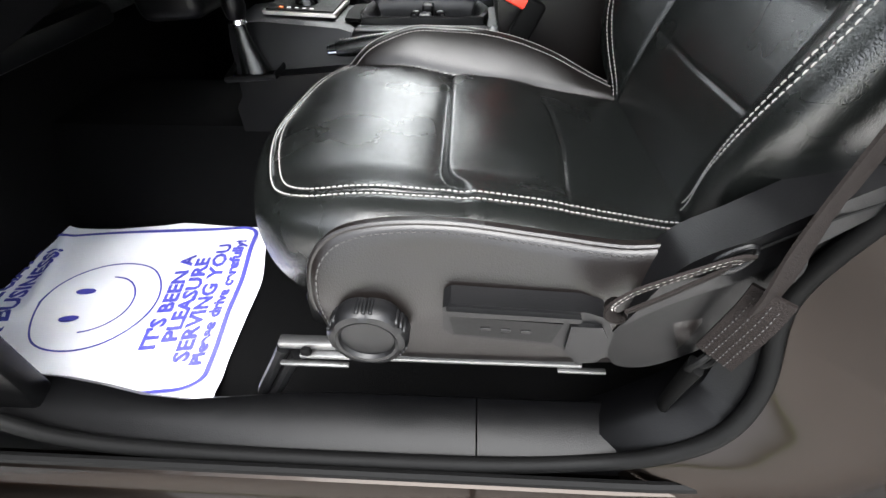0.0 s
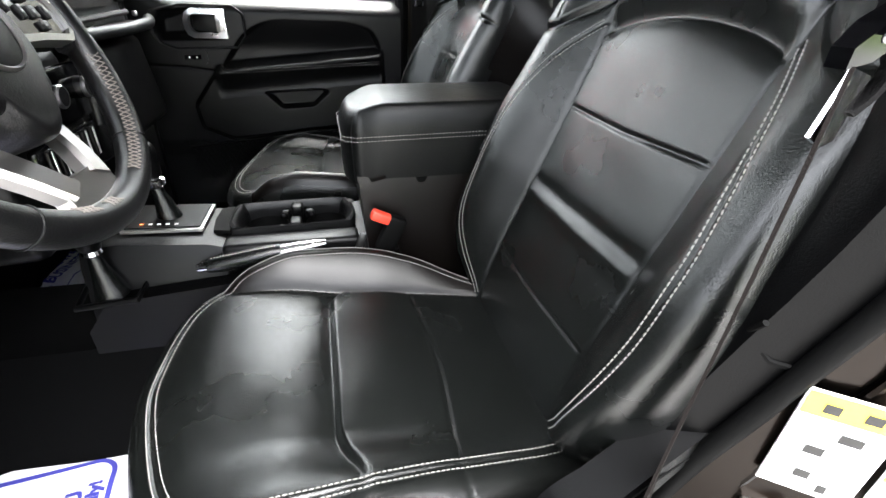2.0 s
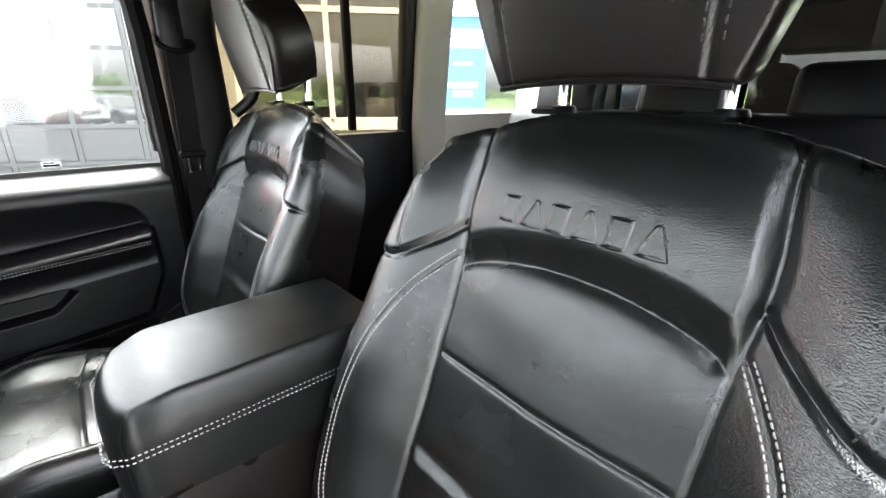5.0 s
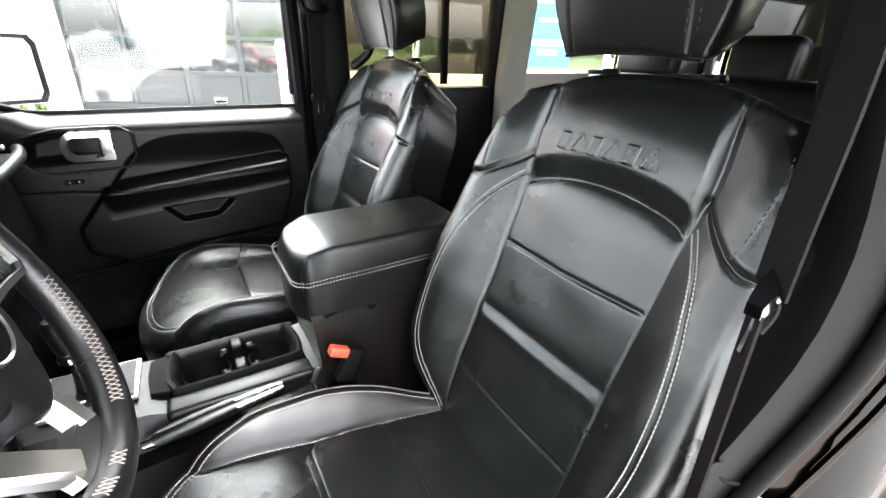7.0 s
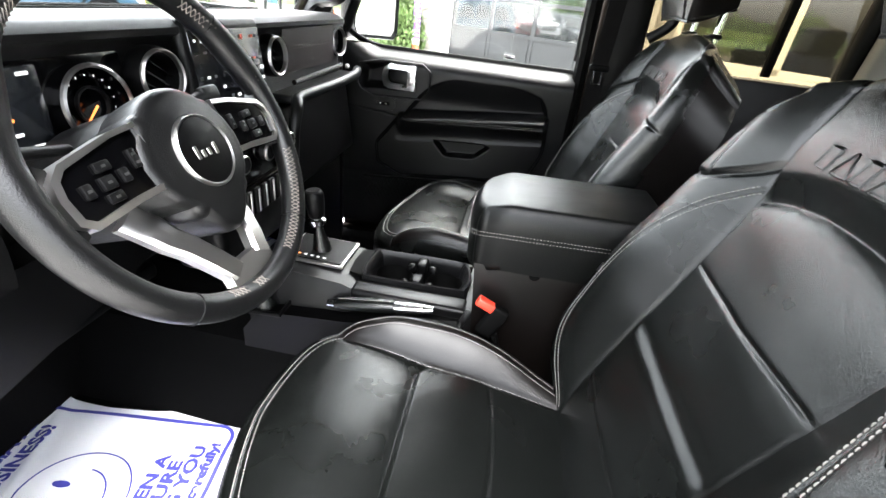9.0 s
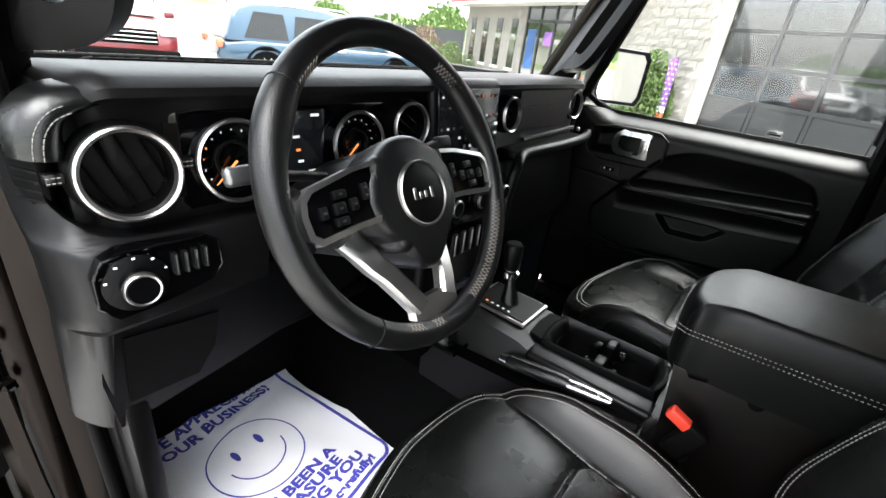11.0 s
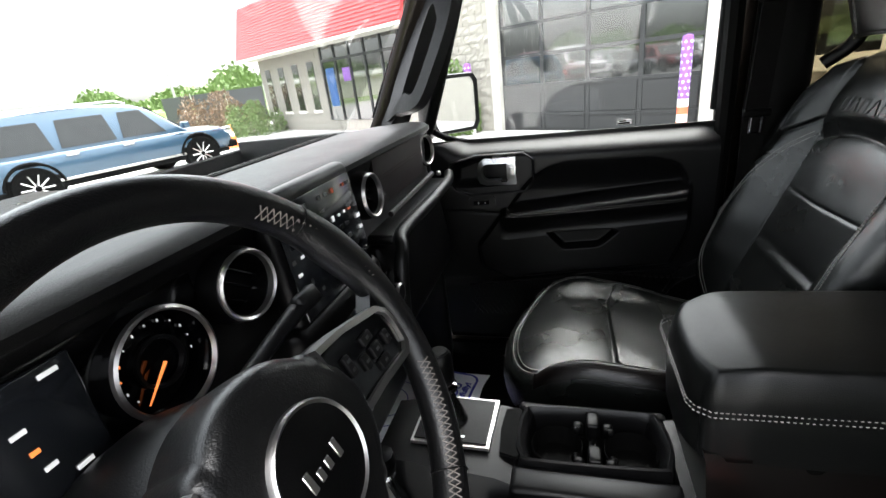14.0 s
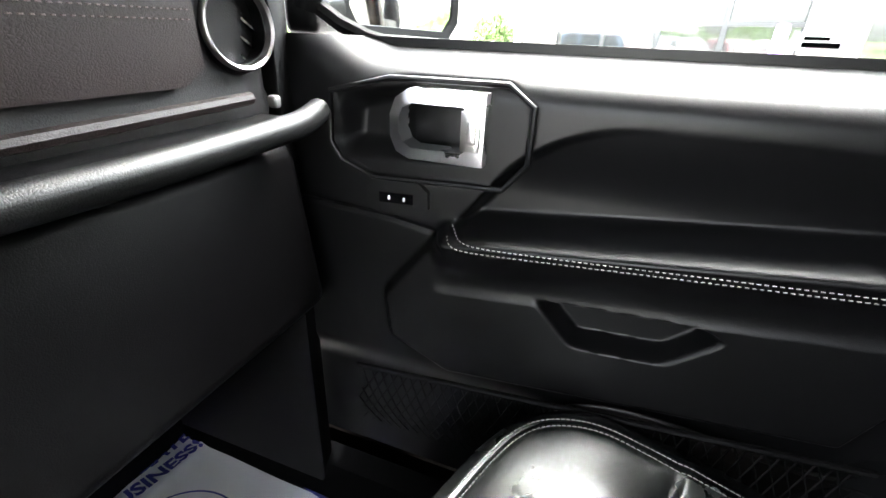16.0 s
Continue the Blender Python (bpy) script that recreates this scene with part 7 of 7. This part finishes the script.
wu = Vector((math.cos(WA), math.sin(WA), 0))
wn_ = Vector((-math.sin(WA), math.cos(WA), 0))      # away from the car
wall_put = lambda a, b, h: W0 + wu * a - wn_ * h + Vector((0, 0, b))      # a along, b up, h towards the car


def building():
    b = thing("building", W0 + wn_ * 4, "grey split-face block building with glazed garage doors and red metal roof", "building")
    return b


bld = building()


def wall_box(name, a0, a1, b0, b1, h0, h1, mat, parent, label="", bev=0.0):
    return part(name, prism([(a0, b0), (a1, b0), (a1, b1), (a0, b1)], wall_put, h0, h1, bev, 1), mat, parent, label)


def garage():
    # wall pieces round two garage doors and a window
    for a0, a1, b0, b1 in ((-14.05, -2.06, 0, 4.4), (-2.06, 2.60, 3.4, 4.4), (2.60, 2.95, 0, 4.4), (2.95, 8.2, 3.4, 4.4), (2.95, 8.2, 0, 1.0), (8.2, 16, 0, 4.4)):
        wall_box("wall", a0, a1, b0, b1, -0.3, 0.0, BLOCK, bld, "grey split-face block wall")
    wall_box("lintel", -2.14, 2.68, 3.4, 3.55, -0.05, 0.05, TRIMWHITE, bld)
    for a in (-1.97, 2.50):
        wall_box("door_jamb", a - 0.11, a + 0.11, 0, 3.4, -0.2, 0.06, CREAM, bld, "cream door jamb")
    d = wall_box("garage_door", -1.88, 2.40, 0, 3.4, -0.16, -0.10, DOORGREY, bld, "charcoal sectional door with glass rows")
    for r, z0 in enumerate((0.0, 0.36, 0.98, 1.60, 2.22, 2.84)):
        z1 = (0.36, 0.98, 1.60, 2.22, 2.84, 3.40)[r]
        for c in range(4):
            a0 = -1.83 + 1.055 * c
            if r < 2:
                wall_box("panel", a0 + 0.02, a0 + 0.97, z0 + 0.05, z1 - 0.05, -0.10, -0.085, DOORGREY, d, "", 0.004)
            else:
                wall_box("pane", a0 + 0.02, a0 + 0.98, z0 + 0.03, z1 - 0.03, -0.10, -0.092, WINDOW, d)
        wall_box("door_rail", -1.88, 2.40, z1 - 0.04, z1 + 0.03, -0.10, -0.07, DOORGREY, d, "", 0.004)
    for c in range(5):
        wall_box("door_stile", -1.88 + 1.055 * c, -1.81 + 1.055 * c, 0, 3.4, -0.10, -0.072, DOORGREY, d, "", 0.004)
    # large shop window further along
    w = wall_box("window", 2.95, 8.2, 1.0, 3.4, -0.16, -0.10, WINDOW, bld, "wide dark reflecting window")
    for a in (2.95, 4.52, 6.1, 8.1):
        wall_box("mullion", a, a + 0.09, 1.0, 3.4, -0.12, -0.02, TRIMWHITE, w)
    for z in (1.0, 2.84, 3.32):
        wall_box("transom", 2.95, 8.2, z, z + 0.09, -0.12, -0.02, TRIMWHITE, w)
    wall_box("sill", 2.85, 8.3, 0.88, 1.0, -0.1, 0.10, TRIMWHITE, w)
    # front part with narrow windows, glazed entrance and the red roof
    for k in range(4):
        a = -13.6 + 1.1 * k
        w = wall_box("window", a, a + 0.42, 0.7, 2.3, -0.05, 0.02, WINDOW, bld, "narrow dark window")
        wall_box("sill", a - 0.05, a + 0.47, 0.60, 0.70, -0.05, 0.06, TRIMWHITE, w)
    e = wall_box("entrance", -9.3, -5.2, 0.35, 2.9, -0.05, 0.03, WINDOW, bld, "glazed entrance front")
    for k in range(6):
        wall_box("mullion", -9.3 + 0.81 * k, -9.22 + 0.81 * k, 0.35, 2.9, 0.0, 0.06, DOORGREY, e)
    wall_box("transom", -9.3, -5.2, 2.2, 2.28, 0.0, 0.06, DOORGREY, e)
    wall_box("poster", -9.1, -8.6, 0.8, 2.0, 0.032, 0.036, SIGNBLUE, e, "blue poster")
    wall_box("neon_sign", -8.1, -7.6, 1.55, 1.95, 0.032, 0.05, PURPLE, e, "violet window sign")
    r = part("roof", prism([(-14.25, 2.75), (-4.2, 2.75), (-4.2, 4.6), (-14.25, 4.6)], lambda a, q, h: wall_put(a, q, h + 0.7 - 0.30 * (q - 2.75)), 0, 0.10, 0), ROOFRED, bld, "red ribbed metal roof")
    for k in range(18):
        z = 2.80 + 0.10 * k
        part("rib", prism([(-14.25, z), (-4.2, z), (-4.2, z + 0.014), (-14.25, z + 0.014)], lambda a, q, h: wall_put(a, q, h + 0.7 - 0.30 * (q - 2.75)), 0.10, 0.125, 0), ROOFRED, r)
    wall_box("eave", -14.25, -4.2, 2.68, 2.76, -0.1, 0.8, TRIMWHITE, bld)
    # poster standing in the far window
    s = wall_box("poster", 6.58, 7.46, 1.25, 2.92, -0.098, -0.094, SIGNBLUE, bld, "blue poster with white bars and a badge")
    for z, hgt, a0, a1 in ((2.52, 0.10, 6.64, 7.40), (2.32, 0.15, 6.64, 7.40), (2.02, 0.05, 6.83, 7.2), (1.62, 0.09, 6.74, 7.30), (1.46, 0.09, 6.84, 7.2)):
        wall_box("poster_bar", a0, a1, z, z + hgt, -0.0938, -0.0925, WHITEWRAP, s)


garage()


def bollard(a, label):
    base = wall_put(a, 0, 0.45)
    b = thing("bollard", base, label, "bollard", "garage bollards")
    part("sleeve", lathe([(0.085, 0.62), (0.085, 1.53), (0.075, 1.58), (0.0, 1.60)], base, (0, 0, 1), 28), PURPLE, b, "violet sleeve")
    for k in range(5):
        part("stripe", lathe([(0.085, 0.124 * k), (0.085, 0.124 * (k + 1) - 0.001)], base, (0, 0, 1), 28), REDWRAP if k % 2 else WHITEWRAP, b)
    star = [(0.030 * (1 if q % 2 == 0 else 0.42) * math.sin(math.pi * q / 5), 0.030 * (1 if q % 2 == 0 else 0.42) * math.cos(math.pi * q / 5)) for q in range(10)]
    for r in range(9):
        for c in range(6):
            t = 2 * math.pi * (c + 0.5 * (r % 2)) / 6
            o = lambda x, z, h: base + Vector(((0.0855 + h) * math.cos(t + x / 0.085), (0.0855 + h) * math.sin(t + x / 0.085), 0.69 + 0.100 * r + z))
            part("star", prism(star, o, 0, 0.0012, 0), WHITEWRAP, b)
    return b


bollard(-2.45, "bollard sleeved with white stars over red and white stripes")
bollard(2.25, "bollard sleeved with white stars over red and white stripes")


def shrub(c, size, mat, label, n=900, seed=1):
    s = thing("shrub", c, label, "shrub", "shrubs")
    rng = random.Random(seed)
    bm = bmesh.new()
    for k in range(n):
        while True:
            p = Vector((rng.uniform(-1, 1), rng.uniform(-1, 1), rng.uniform(0, 1)))
            if 0.35 < Vector((p.x, p.y, p.z * 1.0)).length < 1 + 0.12 * math.sin(7 * p.x + 5 * p.y):
                break
        o = Vector((c[0] + p.x * size[0], c[1] + p.y * size[1], c[2] + p.z * size[2]))
        e = Euler((rng.uniform(0, 6), rng.uniform(0, 6), rng.uniform(0, 6))).to_matrix()
        w = rng.uniform(0.022, 0.055) * (size[2] ** 0.5)
        bm.faces.new([bm.verts.new(o + e @ Vector(q)) for q in ((-w, 0, 0), (0, -w * 0.5, 0), (w, 0, 0), (0, w * 0.5, 0))])
    tagged(part("foliage", bm, mat, s), kind="stuff")
    st = [tube([Vector(c), Vector(c) + Vector((rng.uniform(-0.5, 0.5) * size[0], rng.uniform(-0.5, 0.5) * size[1], size[2] * 0.7))], [0.03, 0.008], 6) for _ in range(5)]
    part("stems", merge(*st), BARK, s)
    return s


p = wall_put(-3.0, 0, 0.55)
shrub((p.x, p.y, 0), (0.70, 0.50, 1.72), LEAF, "green trimmed bush against the block wall", 5200, 2)
p = wall_put(-13.2, 0, 1.2)
shrub((p.x, p.y, 0), (1.3, 1.1, 1.3), LEAF, "green bush by the building's front", 4200, 3)
p = wall_put(-15.6, 0, 1.6)
shrub((p.x, p.y, 0), (2.2, 1.5, 1.8), LEAF_RED, "reddish-leaved bush at the building's corner", 5200, 4)


# parked vehicles
def vehicle(name, label, place, L, H, paint, hood, boot, seed=0, pickup=False):
    """A parked car along its own x (front at +x), built from lofted body, cabin, glass and wheels."""
    v = thing(name, place.translation, label, "car", "parked cars")
    M = place
    T = lambda x, y, z: M @ Vector((x, y, z))
    hw = 0.96
    x0, x1 = -L / 2, L / 2
    belt = H * 0.58
    tail = 1.0 if pickup else 0.97
    stations = [(x0, 0.74, 0.60, 0.62), (x0 + 0.05, 0.86, 0.46, 0.90 * tail), (x0 + 0.20, 0.94, 0.36, 0.98 * tail), (x0 + 0.6, 0.965, 0.32, 1.0), (0.0, 0.97, 0.30, 1.0), (x1 - hood, 0.965, 0.30, 1.0), (x1 - hood * 0.7, 0.955, 0.31, 0.985), (x1 - hood * 0.35, 0.94, 0.33, 0.955), (x1 - 0.22, 0.90, 0.36, 0.90), (x1 - 0.06, 0.82, 0.42, 0.78), (x1, 0.70, 0.50, 0.62)]
    rings = []
    for x, w, zb, zt in stations:
        zt = belt * zt
        rings.append([T(x, q * w, z) for q, z in ((0.80, zb), (0.96, zb + 0.06), (1.0, zb + 0.35 * (zt - zb)), (1.01, zb + 0.62 * (zt - zb)), (0.985, zt - 0.10), (0.95, zt - 0.035), (0.86, zt), (0.4, zt + 0.02), (-0.4, zt + 0.02), (-0.86, zt), (-0.95, zt - 0.035), (-0.985, zt - 0.10), (-1.01, zb + 0.62 * (zt - zb)), (-1.0, zb + 0.35 * (zt - zb)), (-0.96, zb + 0.06), (-0.80, zb))])
    part("body", loft(rings), paint, v, "", 50)
    cab = [(x0 + boot, belt - 0.02), (x0 + boot + 0.20, H * 0.86), (x0 + boot + 0.36, H * 0.96), (x0 + boot + 0.8, H), (x1 - hood - 1.3, H), (x1 - hood - 0.72, H * 0.94), (x1 - hood + 0.05, belt - 0.02)]
    rings = []
    for x in np.concatenate([np.linspace(cab[0][0], cab[2][0], 8), np.linspace(cab[2][0], cab[4][0], 8)[1:], np.linspace(cab[4][0], cab[6][0], 12)[1:]]):
        r = float(curve(np.array(x), [c[0] for c in cab], [c[1] for c in cab])) + 0.004
        wy = lambda z: (hw - 0.04) * (1 - 0.16 * max(0, z - belt) / (H - belt))
        e = min(0.07, (r - belt + 0.02) * 0.5)
        rings.append([T(x, g * y, z) for g, y, z in ((1, wy(belt), belt - 0.04), (1, wy(r - e), r - e), (1, wy(r) - 0.03, r - e * 0.3), (1, wy(r) - 0.12, r), (1, 0.3, r + 0.01), (-1, 0.3, r + 0.01), (-1, wy(r) - 0.12, r), (-1, wy(r) - 0.03, r - e * 0.3), (-1, wy(r - e), r - e), (-1, wy(belt), belt - 0.04))])
    cb = part("cabin", loft(rings), paint, v, "", 50)
    for g in (1, -1):
        for a, b in ((0.10, 0.34), (0.37, 0.62), (0.65, 0.88)):
            xa, xb = cab[0][0], cab[-1][0]
            q = [(xa + (xb - xa) * a, belt + 0.03), (xa + (xb - xa) * b, belt + 0.03), (xa + (xb - xa) * (b - (0.10 if b > 0.8 else 0.02)), H * 0.90), (xa + (xb - xa) * (a + (0.06 if a < 0.2 else 0.02)), H * 0.90)]
            part("side_window", prism(q, lambda x, z, h: T(x, g * (hw - 0.035 + h) * (1 - 0.16 * max(0, z - belt) / (H - belt)), z), -0.02, 0.006, 0.0), CARGLASS, cb)
    part("windscreen", prism([(-0.75, 0), (0.75, 0), (0.66, 1), (-0.66, 1)], lambda y, q, h: T(x1 - hood + 0.03 - 0.62 * q + h, y, belt + 0.03 + (H * 0.90 - belt) * q + h * 0.8), 0.0, 0.02, 0), CARGLASS, cb)
    for x in (x0 + L * 0.19, x1 - L * 0.19):
        for g in (1, -1):
            w = part("wheel", lathe([(0.25, -0.11), (0.36, -0.11), (0.38, -0.07), (0.38, 0.07), (0.36, 0.11), (0.25, 0.11)], T(x, g * (hw - 0.075), 0.38), M.to_3x3() @ Vector((0, 1, 0)), 32), RUBBER, v)
            part("rim", lathe([(0.0, -0.10), (0.26, -0.09), (0.26, 0.09), (0.0, 0.10)], T(x, g * (hw - 0.075), 0.38), M.to_3x3() @ Vector((0, 1, 0)), 24), STEEL, w)
            for k in range(10):
                a = 2 * math.pi * k / 10
                part("spoke", tube([T(x + 0.05 * math.cos(a), g * (hw + 0.030), 0.38 + 0.05 * math.sin(a)), T(x + 0.25 * math.cos(a), g * (hw + 0.026), 0.38 + 0.25 * math.sin(a))], 0.016, 6), SATIN, w)
            # body isn't cut out: a black disc stands for the shade inside the arch
            part("wheel_well_shade", lathe([(0.43, -0.005), (0.43, 0.004), (0.0, 0.004)], T(x, g * (hw + 0.004), 0.40), M.to_3x3() @ Vector((0, g, 0)), 28), RUBBER, v)
            part("arch", tube([T(x + 0.44 * math.cos(a), g * (hw + 0.002), 0.38 + 0.44 * math.sin(a)) for a in np.linspace(0.1, 3.04, 16)], 0.03, 6), RUBBER if not pickup else paint, v)
    for g in (1, -1):
        part("headlight", box(T(x1 - 0.10, g * 0.70, belt * 0.82), (0.22, 0.30, 0.14), 0.03, 2, [math.degrees(q) for q in M.to_euler()]), CHROME, v)
        part("tail_light", box(T(x0 + 0.05, g * 0.84, belt * 0.88), (0.12, 0.20, 0.16), 0.03, 2, [math.degrees(q) for q in M.to_euler()]), REDWRAP, v)
        part("door_mirror", box(T(x1 - hood - 0.05, g * (hw + 0.10), belt + 0.10), (0.14, 0.20, 0.14), 0.04, 2, [math.degrees(q) for q in M.to_euler()]), paint, v)
    for g in (1, -1):
        if not pickup:
            part("roof_rail", tube([T(cab[1][0] + 0.25, g * (hw - 0.20), H - 0.02), T(cab[1][0] + 0.45, g * (hw - 0.19), H + 0.05), T(x1 - hood - 1.15, g * (hw - 0.19), H + 0.05), T(x1 - hood - 0.95, g * (hw - 0.20), H - 0.02)], 0.022, 8), SATIN, v)
        for a in (0.40, 0.66):
            part("door_handle", box(T(cab[0][0] + (cab[-1][0] - cab[0][0]) * a, g * (hw + 0.012), belt - 0.10), (0.20, 0.03, 0.035), 0.008, 1, [math.degrees(q) for q in M.to_euler()]), SATIN, v)
        part("door_gap", box(T(cab[0][0] + (cab[-1][0] - cab[0][0]) * 0.64, g * (hw + 0.001), belt * 0.68), (0.012, 0.004, belt * 0.55), 0, 1, [math.degrees(q) for q in M.to_euler()]), RUBBER, v)
        part("side_sill", box(T(0, g * (hw + 0.004), 0.44), (L * 0.52, 0.03, 0.05), 0.008, 1, [math.degrees(q) for q in M.to_euler()]), SATIN, v)
    gr = part("grille", box(T(x1 - 0.02, 0, belt * 0.72), (0.10, 1.0, 0.28), 0.03, 2, [math.degrees(q) for q in M.to_euler()]), RUBBER, v)
    for k in range(3):
        part("grille_bar", box(T(x1 + 0.03, 0, belt * 0.72 - 0.08 + 0.08 * k), (0.03, 0.95, 0.025), 0.005, 1, [math.degrees(q) for q in M.to_euler()]), SATIN, gr)
    part("bumper", box(T(x1 - 0.05, 0, 0.45), (0.20, 1.75, 0.18), 0.04, 2, [math.degrees(q) for q in M.to_euler()]), RUBBER, v)
    part("lower_trim", box(T(0, 0, 0.36), (L * 0.9, 1.94, 0.10), 0.02, 1, [math.degrees(q) for q in M.to_euler()]), RUBBER, v)
    return v


vehicle("parked_suv", "blue sport utility vehicle parked across the lot", pose(-9.45, 7.75, 0, 0, 0, 72), 5.0, 1.64, BLUECAR, 1.15, 0.15)
vehicle("parked_pickup", "red pickup truck parked facing the lot", pose(-13.2, 4.5, 0, 0, 0, -12), 5.6, 1.85, REDCAR, 1.45, 1.9, pickup=True)

for yy, mat, lab, pick in ((1.6, WHITECAR, "white pickup truck parked beside the red one", True), (-1.4, GREYCAR, "grey car parked in the lot's row", False), (-4.4, REDCAR, "dark red car parked in the lot's row", False), (-7.4, WHITECAR, "white car parked in the lot's row", False), (-10.4, GREYCAR, "grey car parked at the row's end", False)):
    vehicle("parked_pickup" if pick else "parked_car", lab, pose(-15.0, yy, 0, 0, 0, 4), 5.6 if pick else 4.8, 1.95 if pick else 1.5, mat, 1.4, 1.9 if pick else 0.5, pickup=pick)


def far_things():
    # screened fence, cones, lamp post, hedge line and trees
    f = thing("fence", (-20, 24, 0), "dark screened site fence", "fence")
    for k in range(3):
        c = Vector((-23.5 + 3.3 * k, 24.5 - 1.0 * k, 0.95))
        part("screen_panel", box(c, (3.2, 0.04, 1.8), 0, 1, (0, 0, -17)), FENCE, f)
        part("fence_post", tube([c + Vector((1.66, -0.5, -0.95)), c + Vector((1.66, -0.5, 1.0))], 0.03, 8), SATIN, f)
    for x, y in ((-10.1, 12.5), (-9.3, 18.0)):
        cn = thing("traffic_cone", (x, y, 0), "orange traffic cone on the lot", "cone", "cones")
        part("cone_body", lathe([(0.16, 0.03), (0.13, 0.05), (0.03, 0.70), (0, 0.71)], (x, y, 0), (0, 0, 1), 18), CONE, cn)
        part("cone_base", box((x, y, 0.02), (0.40, 0.40, 0.04), 0.01), CONE, cn)
        part("cone_band", lathe([(0.086, 0.36), (0.066, 0.48)], (x, y, 0), (0, 0, 1), 18, False), WHITEWRAP, cn)
    lp = thing("lamp_post", (-29, 30.2, 0), "tall grey lamp post", "lamp post")
    part("pole", tube([(-29, 30.2, 0), (-29, 30.2, 9.5)], [0.12, 0.07], 12), SATIN, lp)
    part("head", box((-29.3, 30.2, 9.5), (0.9, 0.3, 0.14), 0.03), SATIN, lp)
    shed = thing("shed", (-43, 17, 0), "long low pale shed beyond the parked cars", "building")
    part("shed_wall", box((-43, 15, 0.95), (5, 16, 1.9), 0, 1, (0, 0, 22)), TRIMWHITE, shed)
    part("shed_roof", box((-43, 15, 2.12), (6, 17, 0.45), 0.05, 1, (0, 0, 22)), WHITEWRAP, shed)
    rng = random.Random(9)
    bm = bmesh.new()
    for k in range(40000):
        a = rng.uniform(0, 2 * math.pi)
        r = rng.uniform(70, 95)
        hgt = 3.2 + 1.6 * math.sin(a * 9) + 1.2 * math.sin(a * 23 + 1) + 0.8 * math.sin(a * 57)
        o = Vector((r * math.cos(a), r * math.sin(a), max(0, rng.random() ** 0.8 * hgt * 0.92)))
        e = Euler((rng.uniform(0, 6), rng.uniform(0, 6), rng.uniform(0, 6))).to_matrix()
        w = rng.uniform(0.18, 0.5)
        bm.faces.new([bm.verts.new(o + e @ Vector(q)) for q in ((-w, 0, 0), (0, -w * 0.6, 0), (w, 0, 0), (0, w * 0.6, 0))])
    ring = []
    for k in range(720):
        a = 2 * math.pi * k / 720
        top = 0.90 * (3.2 + 1.6 * math.sin(a * 9) + 1.2 * math.sin(a * 23 + 1) + 0.8 * math.sin(a * 57)) + rng.uniform(-0.25, 0.25)
        ring.append([bm.verts.new((r * math.cos(a), r * math.sin(a), z)) for r, z in ((84, 0), (83, max(0.2, top)), (88, max(0.1, top * 0.8)))])
    for k in range(720):
        for q in range(2):
            bm.faces.new((ring[k][q], ring[(k + 1) % 720][q], ring[(k + 1) % 720][q + 1], ring[k][q + 1]))
    tagged(part("distant_hedge", bm, LEAF), "distant green scrub and trees round the lot", "trees", kind="stuff")
    bm = lathe([(30, 0.02), (68, 0.03), (68.5, 0.6), (160, 3.0)], (0, 0, 0), (0, 0, 1), 64, False)
    tagged(part("grass_verge", bm, GRASS), "rough grass verge beyond the lot", "grass", kind="structure")


far_things()


# ---------------------------------------------------------------- split-face blocks of the wall
def blocks():
    wall = bpy.data.objects["wall"]
    rng = random.Random(12)
    meshes = []
    for k in range(6):
        bm = bmesh.new()
        w, hgt = 0.388, 0.190
        nx, nz = 5, 4
        vs = [[bm.verts.new((w * i / (nx - 1), 0, hgt * j / (nz - 1))) for i in range(nx)] for j in range(nz)]
        for j in range(nz):
            for i in range(nx):
                edge = i in (0, nx - 1) or j in (0, nz - 1)
                vs[j][i].co += Vector((0 if i in (0, nx - 1) else rng.uniform(-0.02, 0.02), -0.006 - rng.random() * (0.010 if edge else 0.030), 0 if j in (0, nz - 1) else rng.uniform(-0.01, 0.01)))
        bk = [bm.verts.new(p) for p in ((0, 0.02, 0), (w, 0.02, 0), (w, 0.02, hgt), (0, 0.02, hgt))]
        for j in range(nz - 1):
            for i in range(nx - 1):
                bm.faces.new((vs[j][i], vs[j][i + 1], vs[j + 1][i + 1], vs[j + 1][i]))
        bm.faces.new([bk[0], bk[1]] + vs[0][::-1])
        bm.faces.new([bk[1], bk[2]] + [r[-1] for r in vs][::-1])
        bm.faces.new([bk[2], bk[3]] + vs[-1])
        bm.faces.new([bk[3], bk[0]] + [r[0] for r in vs])
        me = bpy.data.meshes.new("block")
        bmesh.ops.recalc_face_normals(bm, faces=bm.faces)
        bm.to_mesh(me)
        bm.free()
        me.materials.append(BLOCK)
        meshes.append(me)
    rest = bmesh.new()
    for r in range(22):
        for c in range(34):
            a = -2.46 - 0.40 * c - (0.2 if r % 2 else 0.0)
            z = 0.005 + 0.2 * r
            if a < -14.0 or z > 4.2:
                continue
            if -13.95 < a < -9.8 and 0.4 < z < 2.35 or -9.8 < a < -5.1 and 0.2 < z < 2.95:
                continue
            M = Matrix.Translation(wall_put(a, z, 0.006)) @ Matrix.Rotation(WA, 4, "Z")
            me = rng.choice(meshes)
            if c < 13:
                ob = new("block", me)
                ob.parent = wall
                ob.matrix_local = Matrix.Translation(-ORG[wall.name]) @ M
            else:
                vb = [rest.verts.new(M @ v.co) for v in me.vertices]
                for p in me.polygons:
                    rest.faces.new([vb[i] for i in p.vertices])
    tagged(part("block_rest", rest, BLOCK, wall), kind="stuff")


blocks()
